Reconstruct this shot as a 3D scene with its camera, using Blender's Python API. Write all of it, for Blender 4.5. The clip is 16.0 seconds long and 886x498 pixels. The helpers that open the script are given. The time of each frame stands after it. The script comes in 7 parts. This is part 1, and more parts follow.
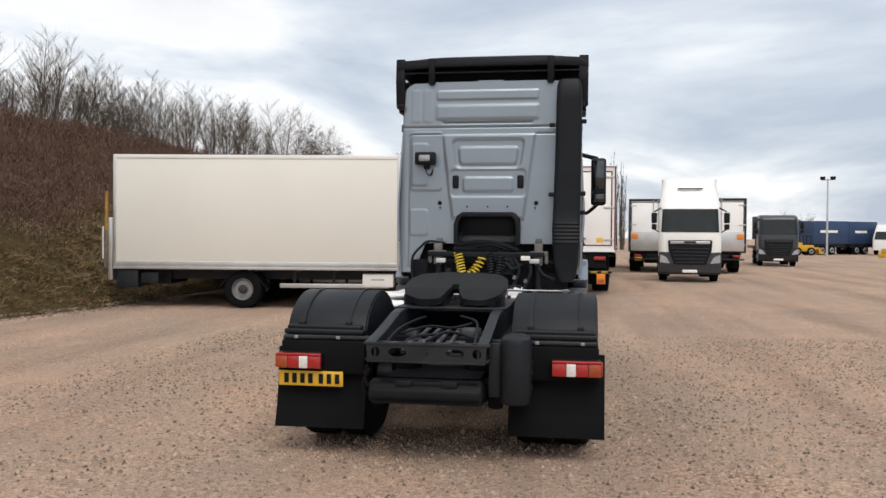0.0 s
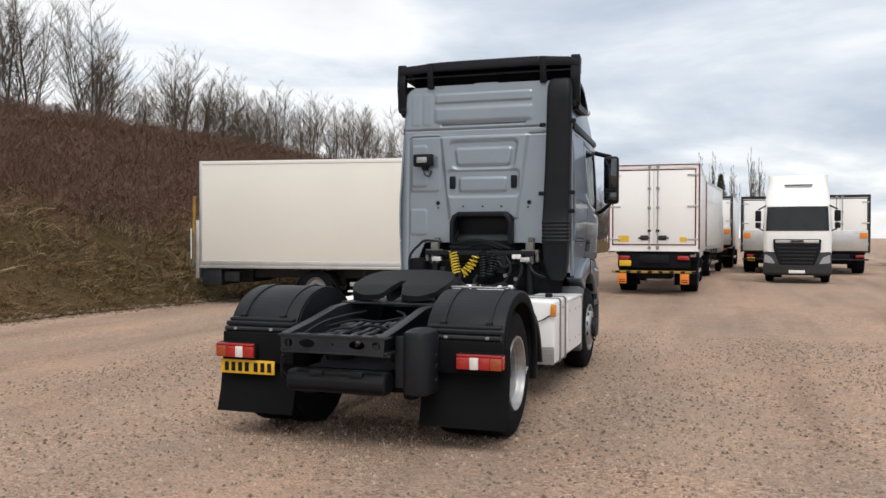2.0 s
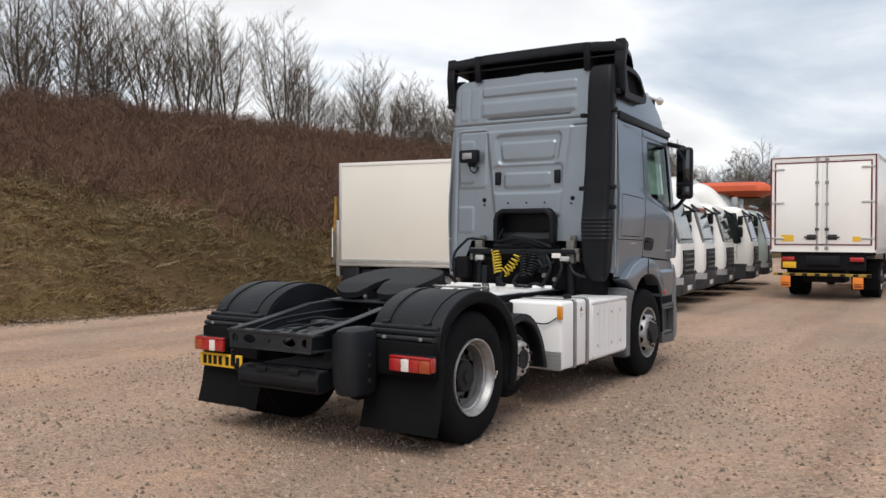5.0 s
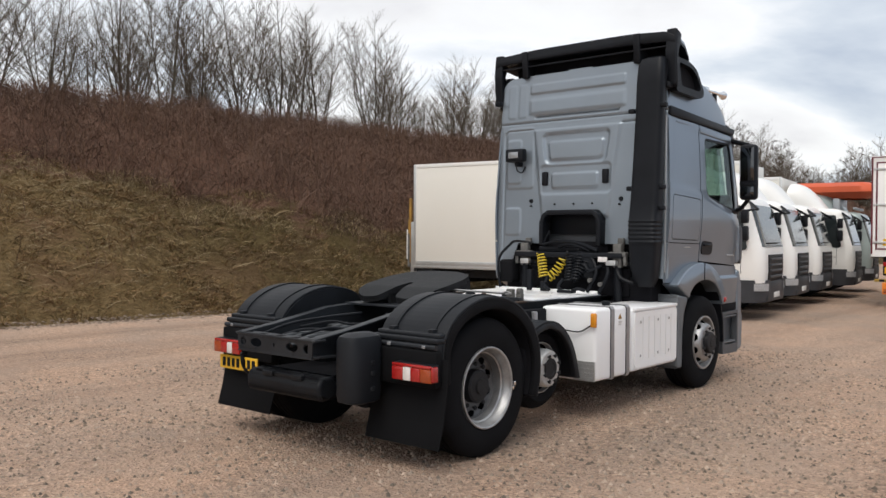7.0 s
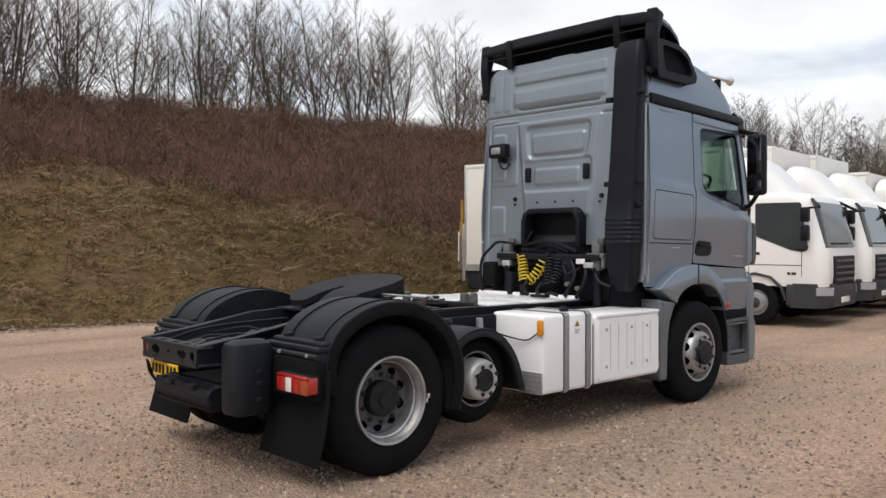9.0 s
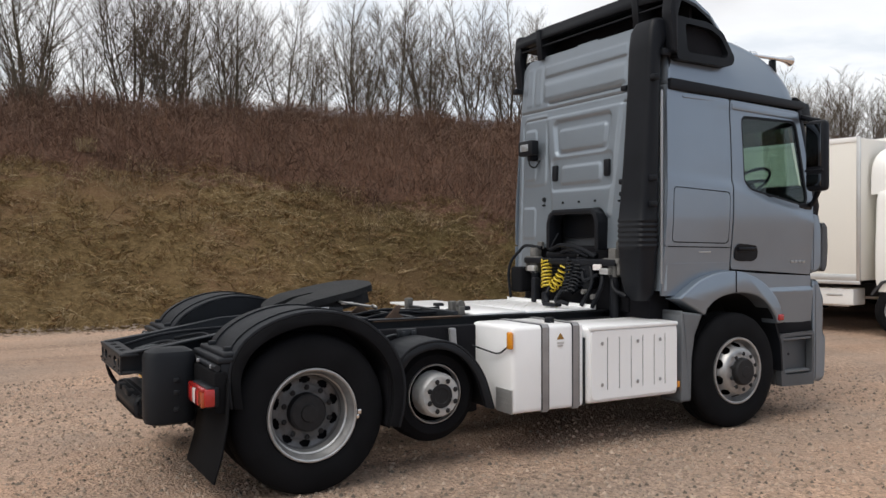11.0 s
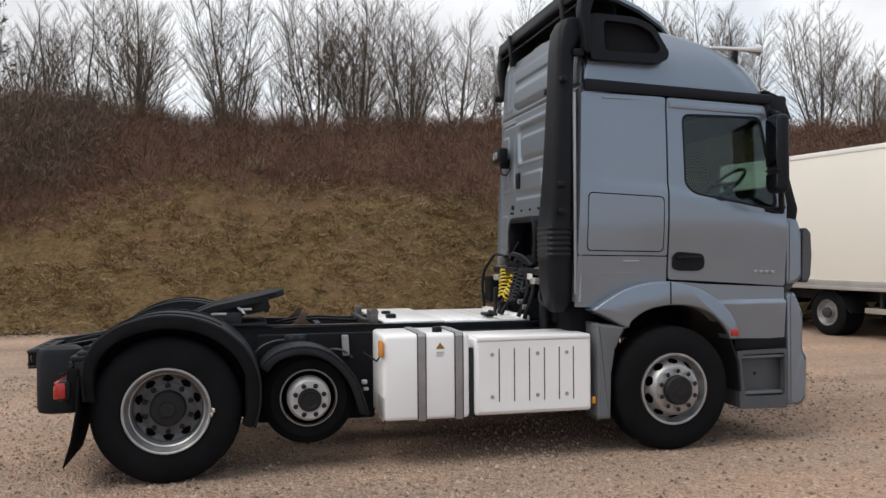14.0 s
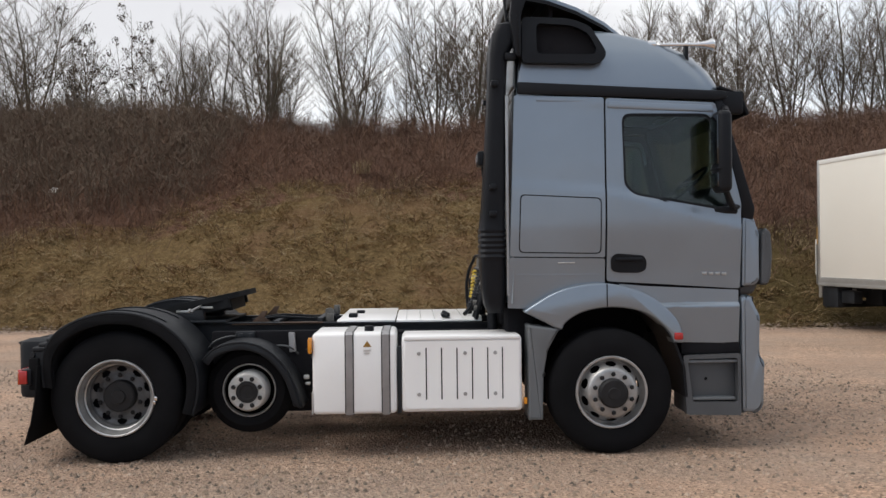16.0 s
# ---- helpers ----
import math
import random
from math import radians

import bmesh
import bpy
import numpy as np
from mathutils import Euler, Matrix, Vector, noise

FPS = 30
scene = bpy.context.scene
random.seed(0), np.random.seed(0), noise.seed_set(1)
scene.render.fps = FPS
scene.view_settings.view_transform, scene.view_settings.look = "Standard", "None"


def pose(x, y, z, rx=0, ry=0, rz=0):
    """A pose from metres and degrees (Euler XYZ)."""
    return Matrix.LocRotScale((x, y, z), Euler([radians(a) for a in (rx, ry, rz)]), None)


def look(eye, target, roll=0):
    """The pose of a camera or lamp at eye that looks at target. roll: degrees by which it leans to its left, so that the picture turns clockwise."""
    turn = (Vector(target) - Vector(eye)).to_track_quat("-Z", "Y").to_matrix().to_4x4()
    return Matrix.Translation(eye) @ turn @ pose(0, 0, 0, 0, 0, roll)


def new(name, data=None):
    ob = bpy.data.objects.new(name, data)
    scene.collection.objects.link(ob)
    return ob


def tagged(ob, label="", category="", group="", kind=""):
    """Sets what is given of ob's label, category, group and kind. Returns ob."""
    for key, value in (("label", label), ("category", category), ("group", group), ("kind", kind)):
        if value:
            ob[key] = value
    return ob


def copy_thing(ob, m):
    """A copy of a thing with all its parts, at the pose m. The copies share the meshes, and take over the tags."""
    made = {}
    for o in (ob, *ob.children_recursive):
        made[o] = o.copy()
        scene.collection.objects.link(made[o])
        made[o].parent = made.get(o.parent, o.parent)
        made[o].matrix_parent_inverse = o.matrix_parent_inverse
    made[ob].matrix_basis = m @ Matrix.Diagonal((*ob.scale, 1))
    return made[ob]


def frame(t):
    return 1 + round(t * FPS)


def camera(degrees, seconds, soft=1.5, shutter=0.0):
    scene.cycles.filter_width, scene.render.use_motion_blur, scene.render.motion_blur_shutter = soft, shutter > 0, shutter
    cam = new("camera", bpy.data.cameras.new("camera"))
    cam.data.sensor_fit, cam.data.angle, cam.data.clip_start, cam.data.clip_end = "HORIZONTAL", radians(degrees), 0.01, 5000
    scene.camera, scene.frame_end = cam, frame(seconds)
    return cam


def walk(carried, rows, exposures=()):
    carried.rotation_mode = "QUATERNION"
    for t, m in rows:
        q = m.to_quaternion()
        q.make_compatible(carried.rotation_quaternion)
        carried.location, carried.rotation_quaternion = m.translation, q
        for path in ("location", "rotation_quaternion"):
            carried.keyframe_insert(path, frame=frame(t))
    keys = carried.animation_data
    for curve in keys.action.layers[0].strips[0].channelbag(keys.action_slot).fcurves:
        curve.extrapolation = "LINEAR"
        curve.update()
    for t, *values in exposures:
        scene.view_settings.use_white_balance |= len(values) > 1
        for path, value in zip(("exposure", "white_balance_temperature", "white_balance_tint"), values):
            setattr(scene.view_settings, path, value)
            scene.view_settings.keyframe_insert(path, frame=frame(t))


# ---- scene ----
cam = camera(55.1, 16.0)
METRES, EYE, TILT, LEAN, TURN = 12.922, 1.69, -1.1, 0.0, 9.1
ROWS = [
    (0.0, 0.0, 0.0, 0.0, -0.0, 0.19, -0.41),
    (0.5, 0.0352, -0.0097, 0.0, 1.64, 0.17, -0.33),
    (1.0, 0.0667, -0.0103, -0.0016, 3.95, 0.17, -0.33),
    (1.5, 0.105, -0.0157, -0.0002, 6.44, 0.16, -0.33),
    (2.0, 0.1384, -0.0131, -0.0013, 9.48, 0.2, -0.29),
    (2.5, 0.1718, -0.0071, 0.0003, 12.03, 0.16, -0.28),
    (3.0, 0.205, 0.0008, 0.0002, 14.77, 0.14, -0.28),
    (3.5, 0.2308, 0.0179, -0.0018, 17.27, 0.12, -0.29),
    (4.0, 0.2603, 0.03, -0.0022, 19.95, 0.1, -0.3),
    (4.2, 0.2697, 0.0354, -0.0021, 21.3, 0.1, -0.32),
    (6.3, 0.3095, 0.0772, -0.0019, 26.88, 0.12, -0.96),
    (6.5, 0.3144, 0.0816, -0.0019, 27.97, 0.12, -0.97),
    (7.0, 0.3276, 0.1007, -0.0006, 31.05, 0.15, -0.94),
    (7.5, 0.3508, 0.123, -0.0013, 33.39, 0.41, -0.88),
    (8.0, 0.3662, 0.1455, -0.0021, 34.78, 0.42, -0.82),
    (10.3, 0.4496, 0.2805, 0.0034, 46.55, 0.17, -0.69),
    (10.5, 0.4558, 0.2932, 0.0036, 48.06, 0.19, -0.69),
    (11.0, 0.4743, 0.3214, 0.0043, 51.42, 0.17, -0.69),
    (11.5, 0.4961, 0.3528, 0.0061, 54.54, 0.15, -0.6),
    (12.0, 0.5093, 0.3781, 0.0076, 57.14, 0.28, -0.61),
    (12.5, 0.5343, 0.4124, 0.0078, 60.2, 0.58, -0.61),
    (13.0, 0.5503, 0.4404, 0.0066, 62.83, 0.58, -0.61),
    (13.5, 0.5708, 0.4754, 0.0073, 65.25, 0.55, -0.61),
    (14.0, 0.5906, 0.503, 0.0075, 67.74, 0.53, -0.59),
    (14.5, 0.6097, 0.5373, 0.0072, 70.72, 0.48, -0.58),
    (15.0, 0.6257, 0.5686, 0.0079, 74.54, 0.46, -0.49),
    (15.5, 0.6381, 0.605, 0.0103, 77.07, 0.44, -0.51),
    (16.0, 0.6508, 0.6378, 0.0105, 78.89, 0.4, -0.47),
]
walk(cam, [(t, pose(0, 0, EYE, TILT, LEAN, TURN) @ pose(METRES * x, METRES * y, METRES * z, 90 + pitch, roll, yaw)) for t, x, y, z, yaw, pitch, roll in ROWS])

# ---- world, sun, exposure ----
world = bpy.data.worlds.new("sky")
scene.world = world
world.use_nodes = True
wn, wl = world.node_tree.nodes, world.node_tree.links
wn.clear()
SUN_EL, SUN_ROT = radians(57), radians(160)


def wnode(kind, **kw):
    n = wn.new(kind)
    for k, v in kw.items():
        n.inputs[k].default_value = v
    return n


def ramp(nodes, stops):
    r = nodes.new("ShaderNodeValToRGB")
    while len(r.color_ramp.elements) < len(stops):
        r.color_ramp.elements.new(0.5)
    for e, (p, c) in zip(r.color_ramp.elements, stops):
        e.position, e.color = p, (*c, 1) if len(c) == 3 else c
    return r


sky = wnode("ShaderNodeTexSky")
sky.sky_type, sky.sun_disc, sky.sun_elevation, sky.sun_rotation = "NISHITA", False, SUN_EL, SUN_ROT
sky.air_density, sky.dust_density = 1.2, 2.0
skybright = wnode("ShaderNodeVectorMath")
skybright.operation = "SCALE"
skybright.inputs["Scale"].default_value = 0.10
wl.new(sky.outputs[0], skybright.inputs[0])
wtc = wnode("ShaderNodeTexCoord")
sep = wnode("ShaderNodeSeparateXYZ")
wl.new(wtc.outputs["Generated"], sep.inputs[0])
# clouds lie on a flat layer: the direction is divided by its height
hgt = wnode("ShaderNodeMath")
hgt.operation, hgt.inputs[1].default_value = "ADD", 0.22
wl.new(sep.outputs["Z"], hgt.inputs[0])
flat = wnode("ShaderNodeVectorMath")
flat.operation = "DIVIDE"
comb = wnode("ShaderNodeCombineXYZ")
for k in (0, 1, 2):
    wl.new(hgt.outputs[0], comb.inputs[k])
wl.new(wtc.outputs["Generated"], flat.inputs[0])
wl.new(comb.outputs[0], flat.inputs[1])
cloud_map = wnode("ShaderNodeMapping")
cloud_map.inputs["Location"].default_value = (3.1, 0.4, 0.0)
cloud_map.inputs["Scale"].default_value = (0.9, 0.9, 0.5)
wl.new(flat.outputs[0], cloud_map.inputs["Vector"])
cloud = wnode("ShaderNodeTexNoise", Scale=0.95, Detail=7.0, Roughness=0.52, Distortion=0.3)
wl.new(cloud_map.outputs[0], cloud.inputs["Vector"])
tint = ramp(wn, [(0.36, (0.56, 0.63, 0.75)), (0.46, (0.80, 0.86, 0.94)), (0.54, (1.12, 1.13, 1.15)), (0.60, (1.06, 1.055, 1.06)), (0.68, (0.92, 0.91, 0.93))])
# the cover is thinner towards the bank
lean = wnode("ShaderNodeMath")
lean.operation, lean.inputs[1].default_value = "MULTIPLY_ADD", -0.11
wl.new(sep.outputs["X"], lean.inputs[0])
wl.new(cloud.outputs["Fac"], lean.inputs[2])
wl.new(lean.outputs[0], tint.inputs[0])
thin = wnode("ShaderNodeMix")
thin.data_type = "RGBA"
thin.inputs[0].default_value = 0.86
wl.new(skybright.outputs[0], thin.inputs[6])
wl.new(tint.outputs[0], thin.inputs[7])
bg = wnode("ShaderNodeBackground", Strength=1.0)
wl.new(thin.outputs[2], bg.inputs[0])
wout = wnode("ShaderNodeOutputWorld")
wl.new(bg.outputs[0], wout.inputs[0])

sun = new("sun", bpy.data.lights.new("sun", "SUN"))
sun.data.energy, sun.data.angle, sun.data.color = 1.75, radians(40), (1.0, 0.95, 0.88)
sun.matrix_world = look((math.sin(SUN_ROT) * 60, math.cos(SUN_ROT) * 60, math.tan(SUN_EL) * 60), (0, 0, 0))
scene.view_settings.exposure = 0.0


# ---- materials ----
def material(name, col, rough=0.5, metal=0.0, var=0.12, scale=3.0, bump=0.0, bscale=60.0, coat=0.0, dirt=None, dirt_amount=0.0, dirt_scale=1.2, spec=0.5):
    """A surface with two scales of variation in colour and gloss, fine relief and patches of dirt."""
    m = bpy.data.materials.new(name)
    m.use_nodes = True
    n, l = m.node_tree.nodes, m.node_tree.links
    b = n["Principled BSDF"]
    tc = n.new("ShaderNodeTexCoord")
    big = n.new("ShaderNodeTexNoise")
    big.inputs["Scale"].default_value, big.inputs["Detail"].default_value = scale, 5.0
    l.new(tc.outputs["Object"], big.inputs["Vector"])
    fine = n.new("ShaderNodeTexNoise")
    fine.inputs["Scale"].default_value, fine.inputs["Detail"].default_value = bscale, 3.0
    l.new(tc.outputs["Object"], fine.inputs["Vector"])
    lo, hi = [c * (1 - var) for c in col], [min(1.0, c * (1 + var)) for c in col]
    r = ramp(n, [(0.3, lo), (0.7, hi)])
    l.new(big.outputs["Fac"], r.inputs[0])
    last = r.outputs[0]
    grain = n.new("ShaderNodeMix")
    grain.data_type, grain.blend_type = "RGBA", "MULTIPLY"
    grain.inputs[0].default_value = min(1.0, var * 1.5)
    l.new(last, grain.inputs[6])
    l.new(fine.outputs["Fac"], grain.inputs[7])
    last = grain.outputs[2]
    if dirt:
        dn = n.new("ShaderNodeTexNoise")
        dn.inputs["Scale"].default_value, dn.inputs["Detail"].default_value, dn.inputs["Roughness"].default_value = dirt_scale, 8.0, 0.65
        l.new(tc.outputs["Object"], dn.inputs["Vector"])
        dr = ramp(n, [(0.62 - 0.3 * dirt_amount, (0, 0, 0)), (0.85 - 0.2 * dirt_amount, (dirt_amount,) * 3)])
        l.new(dn.outputs["Fac"], dr.inputs[0])
        mx = n.new("ShaderNodeMix")
        mx.data_type = "RGBA"
        l.new(dr.outputs[0], mx.inputs[0])
        l.new(last, mx.inputs[6])
        mx.inputs[7].default_value = (*dirt, 1)
        last = mx.outputs[2]
    l.new(last, b.inputs["Base Color"])
    rr = n.new("ShaderNodeMapRange")
    rr.inputs["To Min"].default_value, rr.inputs["To Max"].default_value = max(0.02, rough * 0.85), min(1.0, rough * 1.15)
    l.new(big.outputs["Fac"], rr.inputs["Value"])
    l.new(rr.outputs[0], b.inputs["Roughness"])
    b.inputs["Metallic"].default_value = metal
    b.inputs["Specular IOR Level"].default_value = spec
    b.inputs["Coat Weight"].default_value = coat
    b.inputs["Coat Roughness"].default_value = 0.12
    if bump:
        bp = n.new("ShaderNodeBump")
        bp.inputs["Strength"].default_value, bp.inputs["Distance"].default_value = bump, 0.01
        l.new(fine.outputs["Fac"], bp.inputs["Height"])
        l.new(bp.outputs[0], b.inputs["Normal"])
    return m


def glass_material(name, tint_col, rough=0.02):
    m = bpy.data.materials.new(name)
    m.use_nodes = True
    n, l = m.node_tree.nodes, m.node_tree.links
    n.clear()
    out = n.new("ShaderNodeOutputMaterial")
    tr = n.new("ShaderNodeBsdfTransparent")
    tr.inputs[0].default_value = (*tint_col, 1)
    gl = n.new("ShaderNodeBsdfGlossy")
    gl.inputs["Roughness"].default_value = rough
    lw = n.new("ShaderNodeLayerWeight")
    lw.inputs[0].default_value = 0.35
    pw = n.new("ShaderNodeMath")
    pw.operation, pw.inputs[1].default_value = "POWER", 3.0
    l.new(lw.outputs["Facing"], pw.inputs[0])
    fr = n.new("ShaderNodeMath")
    fr.operation, fr.inputs[1].default_value, fr.inputs[2].default_value = "MULTIPLY_ADD", 0.5, 0.05
    l.new(pw.outputs[0], fr.inputs[0])
    mx = n.new("ShaderNodeMixShader")
    l.new(fr.outputs[0], mx.inputs[0])
    l.new(tr.outputs[0], mx.inputs[1])
    l.new(gl.outputs[0], mx.inputs[2])
    l.new(mx.outputs[0], out.inputs[0])
    return m


PAINT = material("blue_grey_metallic_paint", (0.245, 0.288, 0.338), 0.30, 0.62, 0.04, 1.5, 0.0, 400.0, coat=0.5, dirt=(0.20, 0.19, 0.18), dirt_amount=0.14)
PAINT_BACK = material("dusty_blue_grey_paint", (0.255, 0.295, 0.335), 0.36, 0.5, 0.05, 1.5, 0.0, 400.0, coat=0.4, dirt=(0.24, 0.23, 0.22), dirt_amount=0.22)
for m in (PAINT, PAINT_BACK):
    shine = m.node_tree.nodes["Principled BSDF"]
    shine.inputs["Specular Tint"].default_value = (0.45, 0.47, 0.50, 1)
    shine.inputs["Coat Roughness"].default_value = 0.05
BLACK = material("black_moulded_plastic", (0.0105, 0.0120, 0.0155), 0.45, 0.0, 0.2, 4.0, 0.05, 300.0, dirt=(0.016, 0.0155, 0.016), dirt_amount=0.25, spec=0.17)
GUARD = material("dark_mudguard_plastic", (0.0115, 0.0132, 0.0165), 0.50, 0.0, 0.15, 3.0, 0.05, 250.0, dirt=(0.022, 0.021, 0.020), dirt_amount=0.3, spec=0.22)
RUBBER = material("black_rubber", (0.0092, 0.0094, 0.0108), 0.85, 0.0, 0.25, 5.0, 0.1, 120.0, dirt=(0.016, 0.014, 0.013), dirt_amount=0.2, spec=0.1)
FLAP = material("matt_black_rubber_sheet", (0.0095, 0.0097, 0.0108), 0.8, 0.0, 0.15, 3.0, 0.05, 80.0, dirt=(0.012, 0.011, 0.010), dirt_amount=0.15, spec=0.06)
CHASSIS = material("dark_chassis_paint", (0.020, 0.023, 0.028), 0.46, 0.0, 0.25, 6.0, 0.1, 90.0, dirt=(0.048, 0.044, 0.041), dirt_amount=0.35, spec=0.3)
GREASE = material("greasy_fifth_wheel_steel", (0.017, 0.018, 0.020), 0.6, 0.0, 0.35, 9.0, 0.15, 70.0, dirt=(0.032, 0.031, 0.030), dirt_amount=0.35, spec=0.15)
# near-black for hidden parts; also puts shade into gaps and cavities
DARK = material("dark_parts_and_shade_fill", (0.013, 0.013, 0.0155), 0.9, 0.0, 0.2, 4.0, spec=0.1)
STEEL = material("wheel_steel", (0.46, 0.46, 0.46), 0.42, 0.75, 0.2, 9.0, 0.1, 160.0, dirt=(0.16, 0.13, 0.11), dirt_amount=0.45, dirt_scale=6.0)
HUBBLACK = material("greasy_dark_hub", (0.020, 0.020, 0.022), 0.6, 0.1, 0.35, 14.0, 0.2, 110.0, dirt=(0.012, 0.010, 0.009), dirt_amount=0.5, dirt_scale=9.0, spec=0.3)
HUB = material("dull_grey_hub", (0.045, 0.045, 0.048), 0.6, 0.1, 0.25, 12.0, 0.1, 120.0, dirt=(0.03, 0.022, 0.018), dirt_amount=0.4, dirt_scale=9.0, spec=0.3)
CHROME = material("chrome", (0.8, 0.8, 0.8), 0.12, 1.0, 0.03)
STRAP = material("stainless_strap", (0.34, 0.34, 0.35), 0.4, 0.35, 0.1, 8.0)
TANK = material("white_painted_tank", (0.87, 0.87, 0.87), 0.32, 0.0, 0.03, 2.0, 0.0, 120.0, coat=0.2, dirt=(0.55, 0.53, 0.50), dirt_amount=0.2, dirt_scale=2.5)
WHITE = material("white_vehicle_paint", (0.86, 0.85, 0.82), 0.35, 0.0, 0.03, 1.0, 0.0, 80.0, coat=0.3, dirt=(0.62, 0.60, 0.55), dirt_amount=0.15)
BOXWHITE = material("cream_white_box_panel", (0.79, 0.765, 0.70), 0.45, 0.0, 0.025, 0.5, 0.0, 40.0, dirt=(0.66, 0.63, 0.56), dirt_amount=0.12, dirt_scale=0.5)
ALU = material("aluminium_trim", (0.62, 0.62, 0.61), 0.38, 0.7, 0.08, 3.0)
GREYPLASTIC = material("grey_bumper_plastic", (0.075, 0.08, 0.088), 0.5, 0.0, 0.1, 3.0, 0.05, 160.0)
STEPGREY = material("mid_grey_plastic", (0.13, 0.14, 0.15), 0.5, 0.0, 0.1, 3.0, 0.05, 160.0)
RED = material("red_lens", (0.40, 0.016, 0.014), 0.18, 0.0, 0.1, 30.0, 0.2, 220.0, coat=0.6)
AMBER = material("amber_lens", (0.76, 0.29, 0.02), 0.2, 0.0, 0.1, 30.0, 0.2, 220.0, coat=0.6)
TAILAMBER = material("deep_amber_lens", (0.36, 0.060, 0.014), 0.2, 0.0, 0.1, 30.0, 0.2, 220.0, coat=0.6)
TRIMGREY = material("dark_grey_cab_plastic", (0.045, 0.047, 0.053), 0.5, 0.0, 0.12, 3.0, 0.05, 160.0, spec=0.35)
BUMPER = material("charcoal_bumper_plastic", (0.022, 0.024, 0.027), 0.5, 0.0, 0.15, 3.0, 0.05, 160.0, spec=0.3)
# lighter copy of WHITE: strong light on the doors put into colour
DOORWHITE = material("lifted_white_door_paint", (0.90, 0.89, 0.87), 0.45, 0.0, 0.02, 0.8, 0.0, 60.0, dirt=(0.72, 0.70, 0.66), dirt_amount=0.12)
BUMPERYELLOW = material("worn_bumper_yellow", (0.42, 0.27, 0.04), 0.55, 0.0, 0.3, 5.0)
DULLYELLOW = material("worn_yellow_paint", (0.36, 0.19, 0.03), 0.6, 0.0, 0.25, 6.0)
HEADLAMP = material("headlamp_glass", (0.50, 0.52, 0.54), 0.12, 0.3, 0.2, 25.0)
RIM = material("painted_wheel_rim", (0.36, 0.36, 0.36), 0.45, 0.5, 0.15, 9.0, 0.1, 160.0, dirt=(0.10, 0.09, 0.08), dirt_amount=0.4, dirt_scale=7.0)
PALEDISC = material("pale_painted_wheel_disc", (0.56, 0.56, 0.55), 0.4, 0.25, 0.15, 9.0, 0.1, 160.0, dirt=(0.20, 0.17, 0.15), dirt_amount=0.35, dirt_scale=8.0)
CLEAR = material("clear_lens", (0.82, 0.77, 0.74), 0.15, 0.0, 0.1, 30.0, 0.2, 220.0, coat=0.6)
YELLOW = material("yellow_plate", (0.80, 0.47, 0.03), 0.4, 0.0, 0.03)
YCOIL = material("yellow_air_hose", (0.66, 0.48, 0.035), 0.4, 0.0, 0.08)
ORANGE = material("orange_panel", (0.85, 0.25, 0.03), 0.45, 0.0, 0.05)
MAROON = material("maroon_marking_tape", (0.13, 0.013, 0.022), 0.4, 0.0, 0.1)
BLUE = material("blue_curtain", (0.026, 0.055, 0.13), 0.5, 0.0, 0.15, 0.6)
REDBODY = material("orange_red_tarpaulin", (0.62, 0.10, 0.03), 0.55, 0.0, 0.12, 0.7)
PLANTYEL = material("yellow_machine_paint", (0.65, 0.36, 0.02), 0.45, 0.0, 0.1)
DARKCAB = material("dark_slate_paint", (0.020, 0.025, 0.031), 0.4, 0.0, 0.08, coat=0.4)
GLASS = glass_material("tinted_cab_glass", (0.62, 0.71, 0.67))
# base colour lifted to hold the sky reflected in the screens
SCREEN = material("sky_toned_windscreen", (0.055, 0.066, 0.064), 0.07, 0.0, 0.45, 3.0, coat=0.3, spec=0.6)
DARKGLASS = material("dark_windscreen", (0.016, 0.021, 0.022), 0.08, 0.0, 0.25, 2.0, coat=0.1, spec=0.35)
LENSGLASS = material("lamp_glass", (0.40, 0.42, 0.44), 0.10, 0.4, 0.1, 20.0)
RUST = material("weathered_bracket", (0.18, 0.175, 0.165), 0.7, 0.3, 0.3, 12.0, 0.2, 90.0)
RUSTY_STEEL = material("rust_brown_steel", (0.10, 0.062, 0.042), 0.75, 0.2, 0.35, 10.0, 0.2, 90.0)
PIPE = material("dusty_grey_pipe_steel", (0.075, 0.08, 0.085), 0.5, 0.2, 0.3, 12.0, 0.1, 90.0)
DISC = material("brake_dusted_wheel_disc", (0.17, 0.17, 0.175), 0.5, 0.5, 0.3, 9.0, 0.1, 160.0, dirt=(0.05, 0.04, 0.035), dirt_amount=0.5, dirt_scale=7.0)
LIGHTGREY = material("light_grey_trim", (0.36, 0.38, 0.40), 0.4, 0.2, 0.06)
STRAW = material("bleached_dead_stems", (0.36, 0.275, 0.165), 0.95, 0.0, 0.3, 5.0, spec=0.1)
SEATCLOTH = material("dark_seat_cloth", (0.03, 0.03, 0.033), 0.9, 0.0, 0.2, 10.0)
LOGO = material("dull_silver_badge", (0.42, 0.43, 0.44), 0.3, 0.8, 0.03)
DEADLEAF = material("dark_dry_seed_clusters", (0.07, 0.055, 0.042), 0.9, 0.0, 0.3, 6.0, spec=0.1)
BARK = material("grey_brown_bark", (0.135, 0.114, 0.080), 0.9, 0.0, 0.35, 4.0, 0.4, 40.0)
TWIG = material("brown_twig", (0.160, 0.126, 0.092), 0.9, 0.0, 0.3, 6.0)
EVERGREEN = material("dark_ivy_leaf", (0.035, 0.045, 0.018), 0.6, 0.0, 0.35, 6.0)


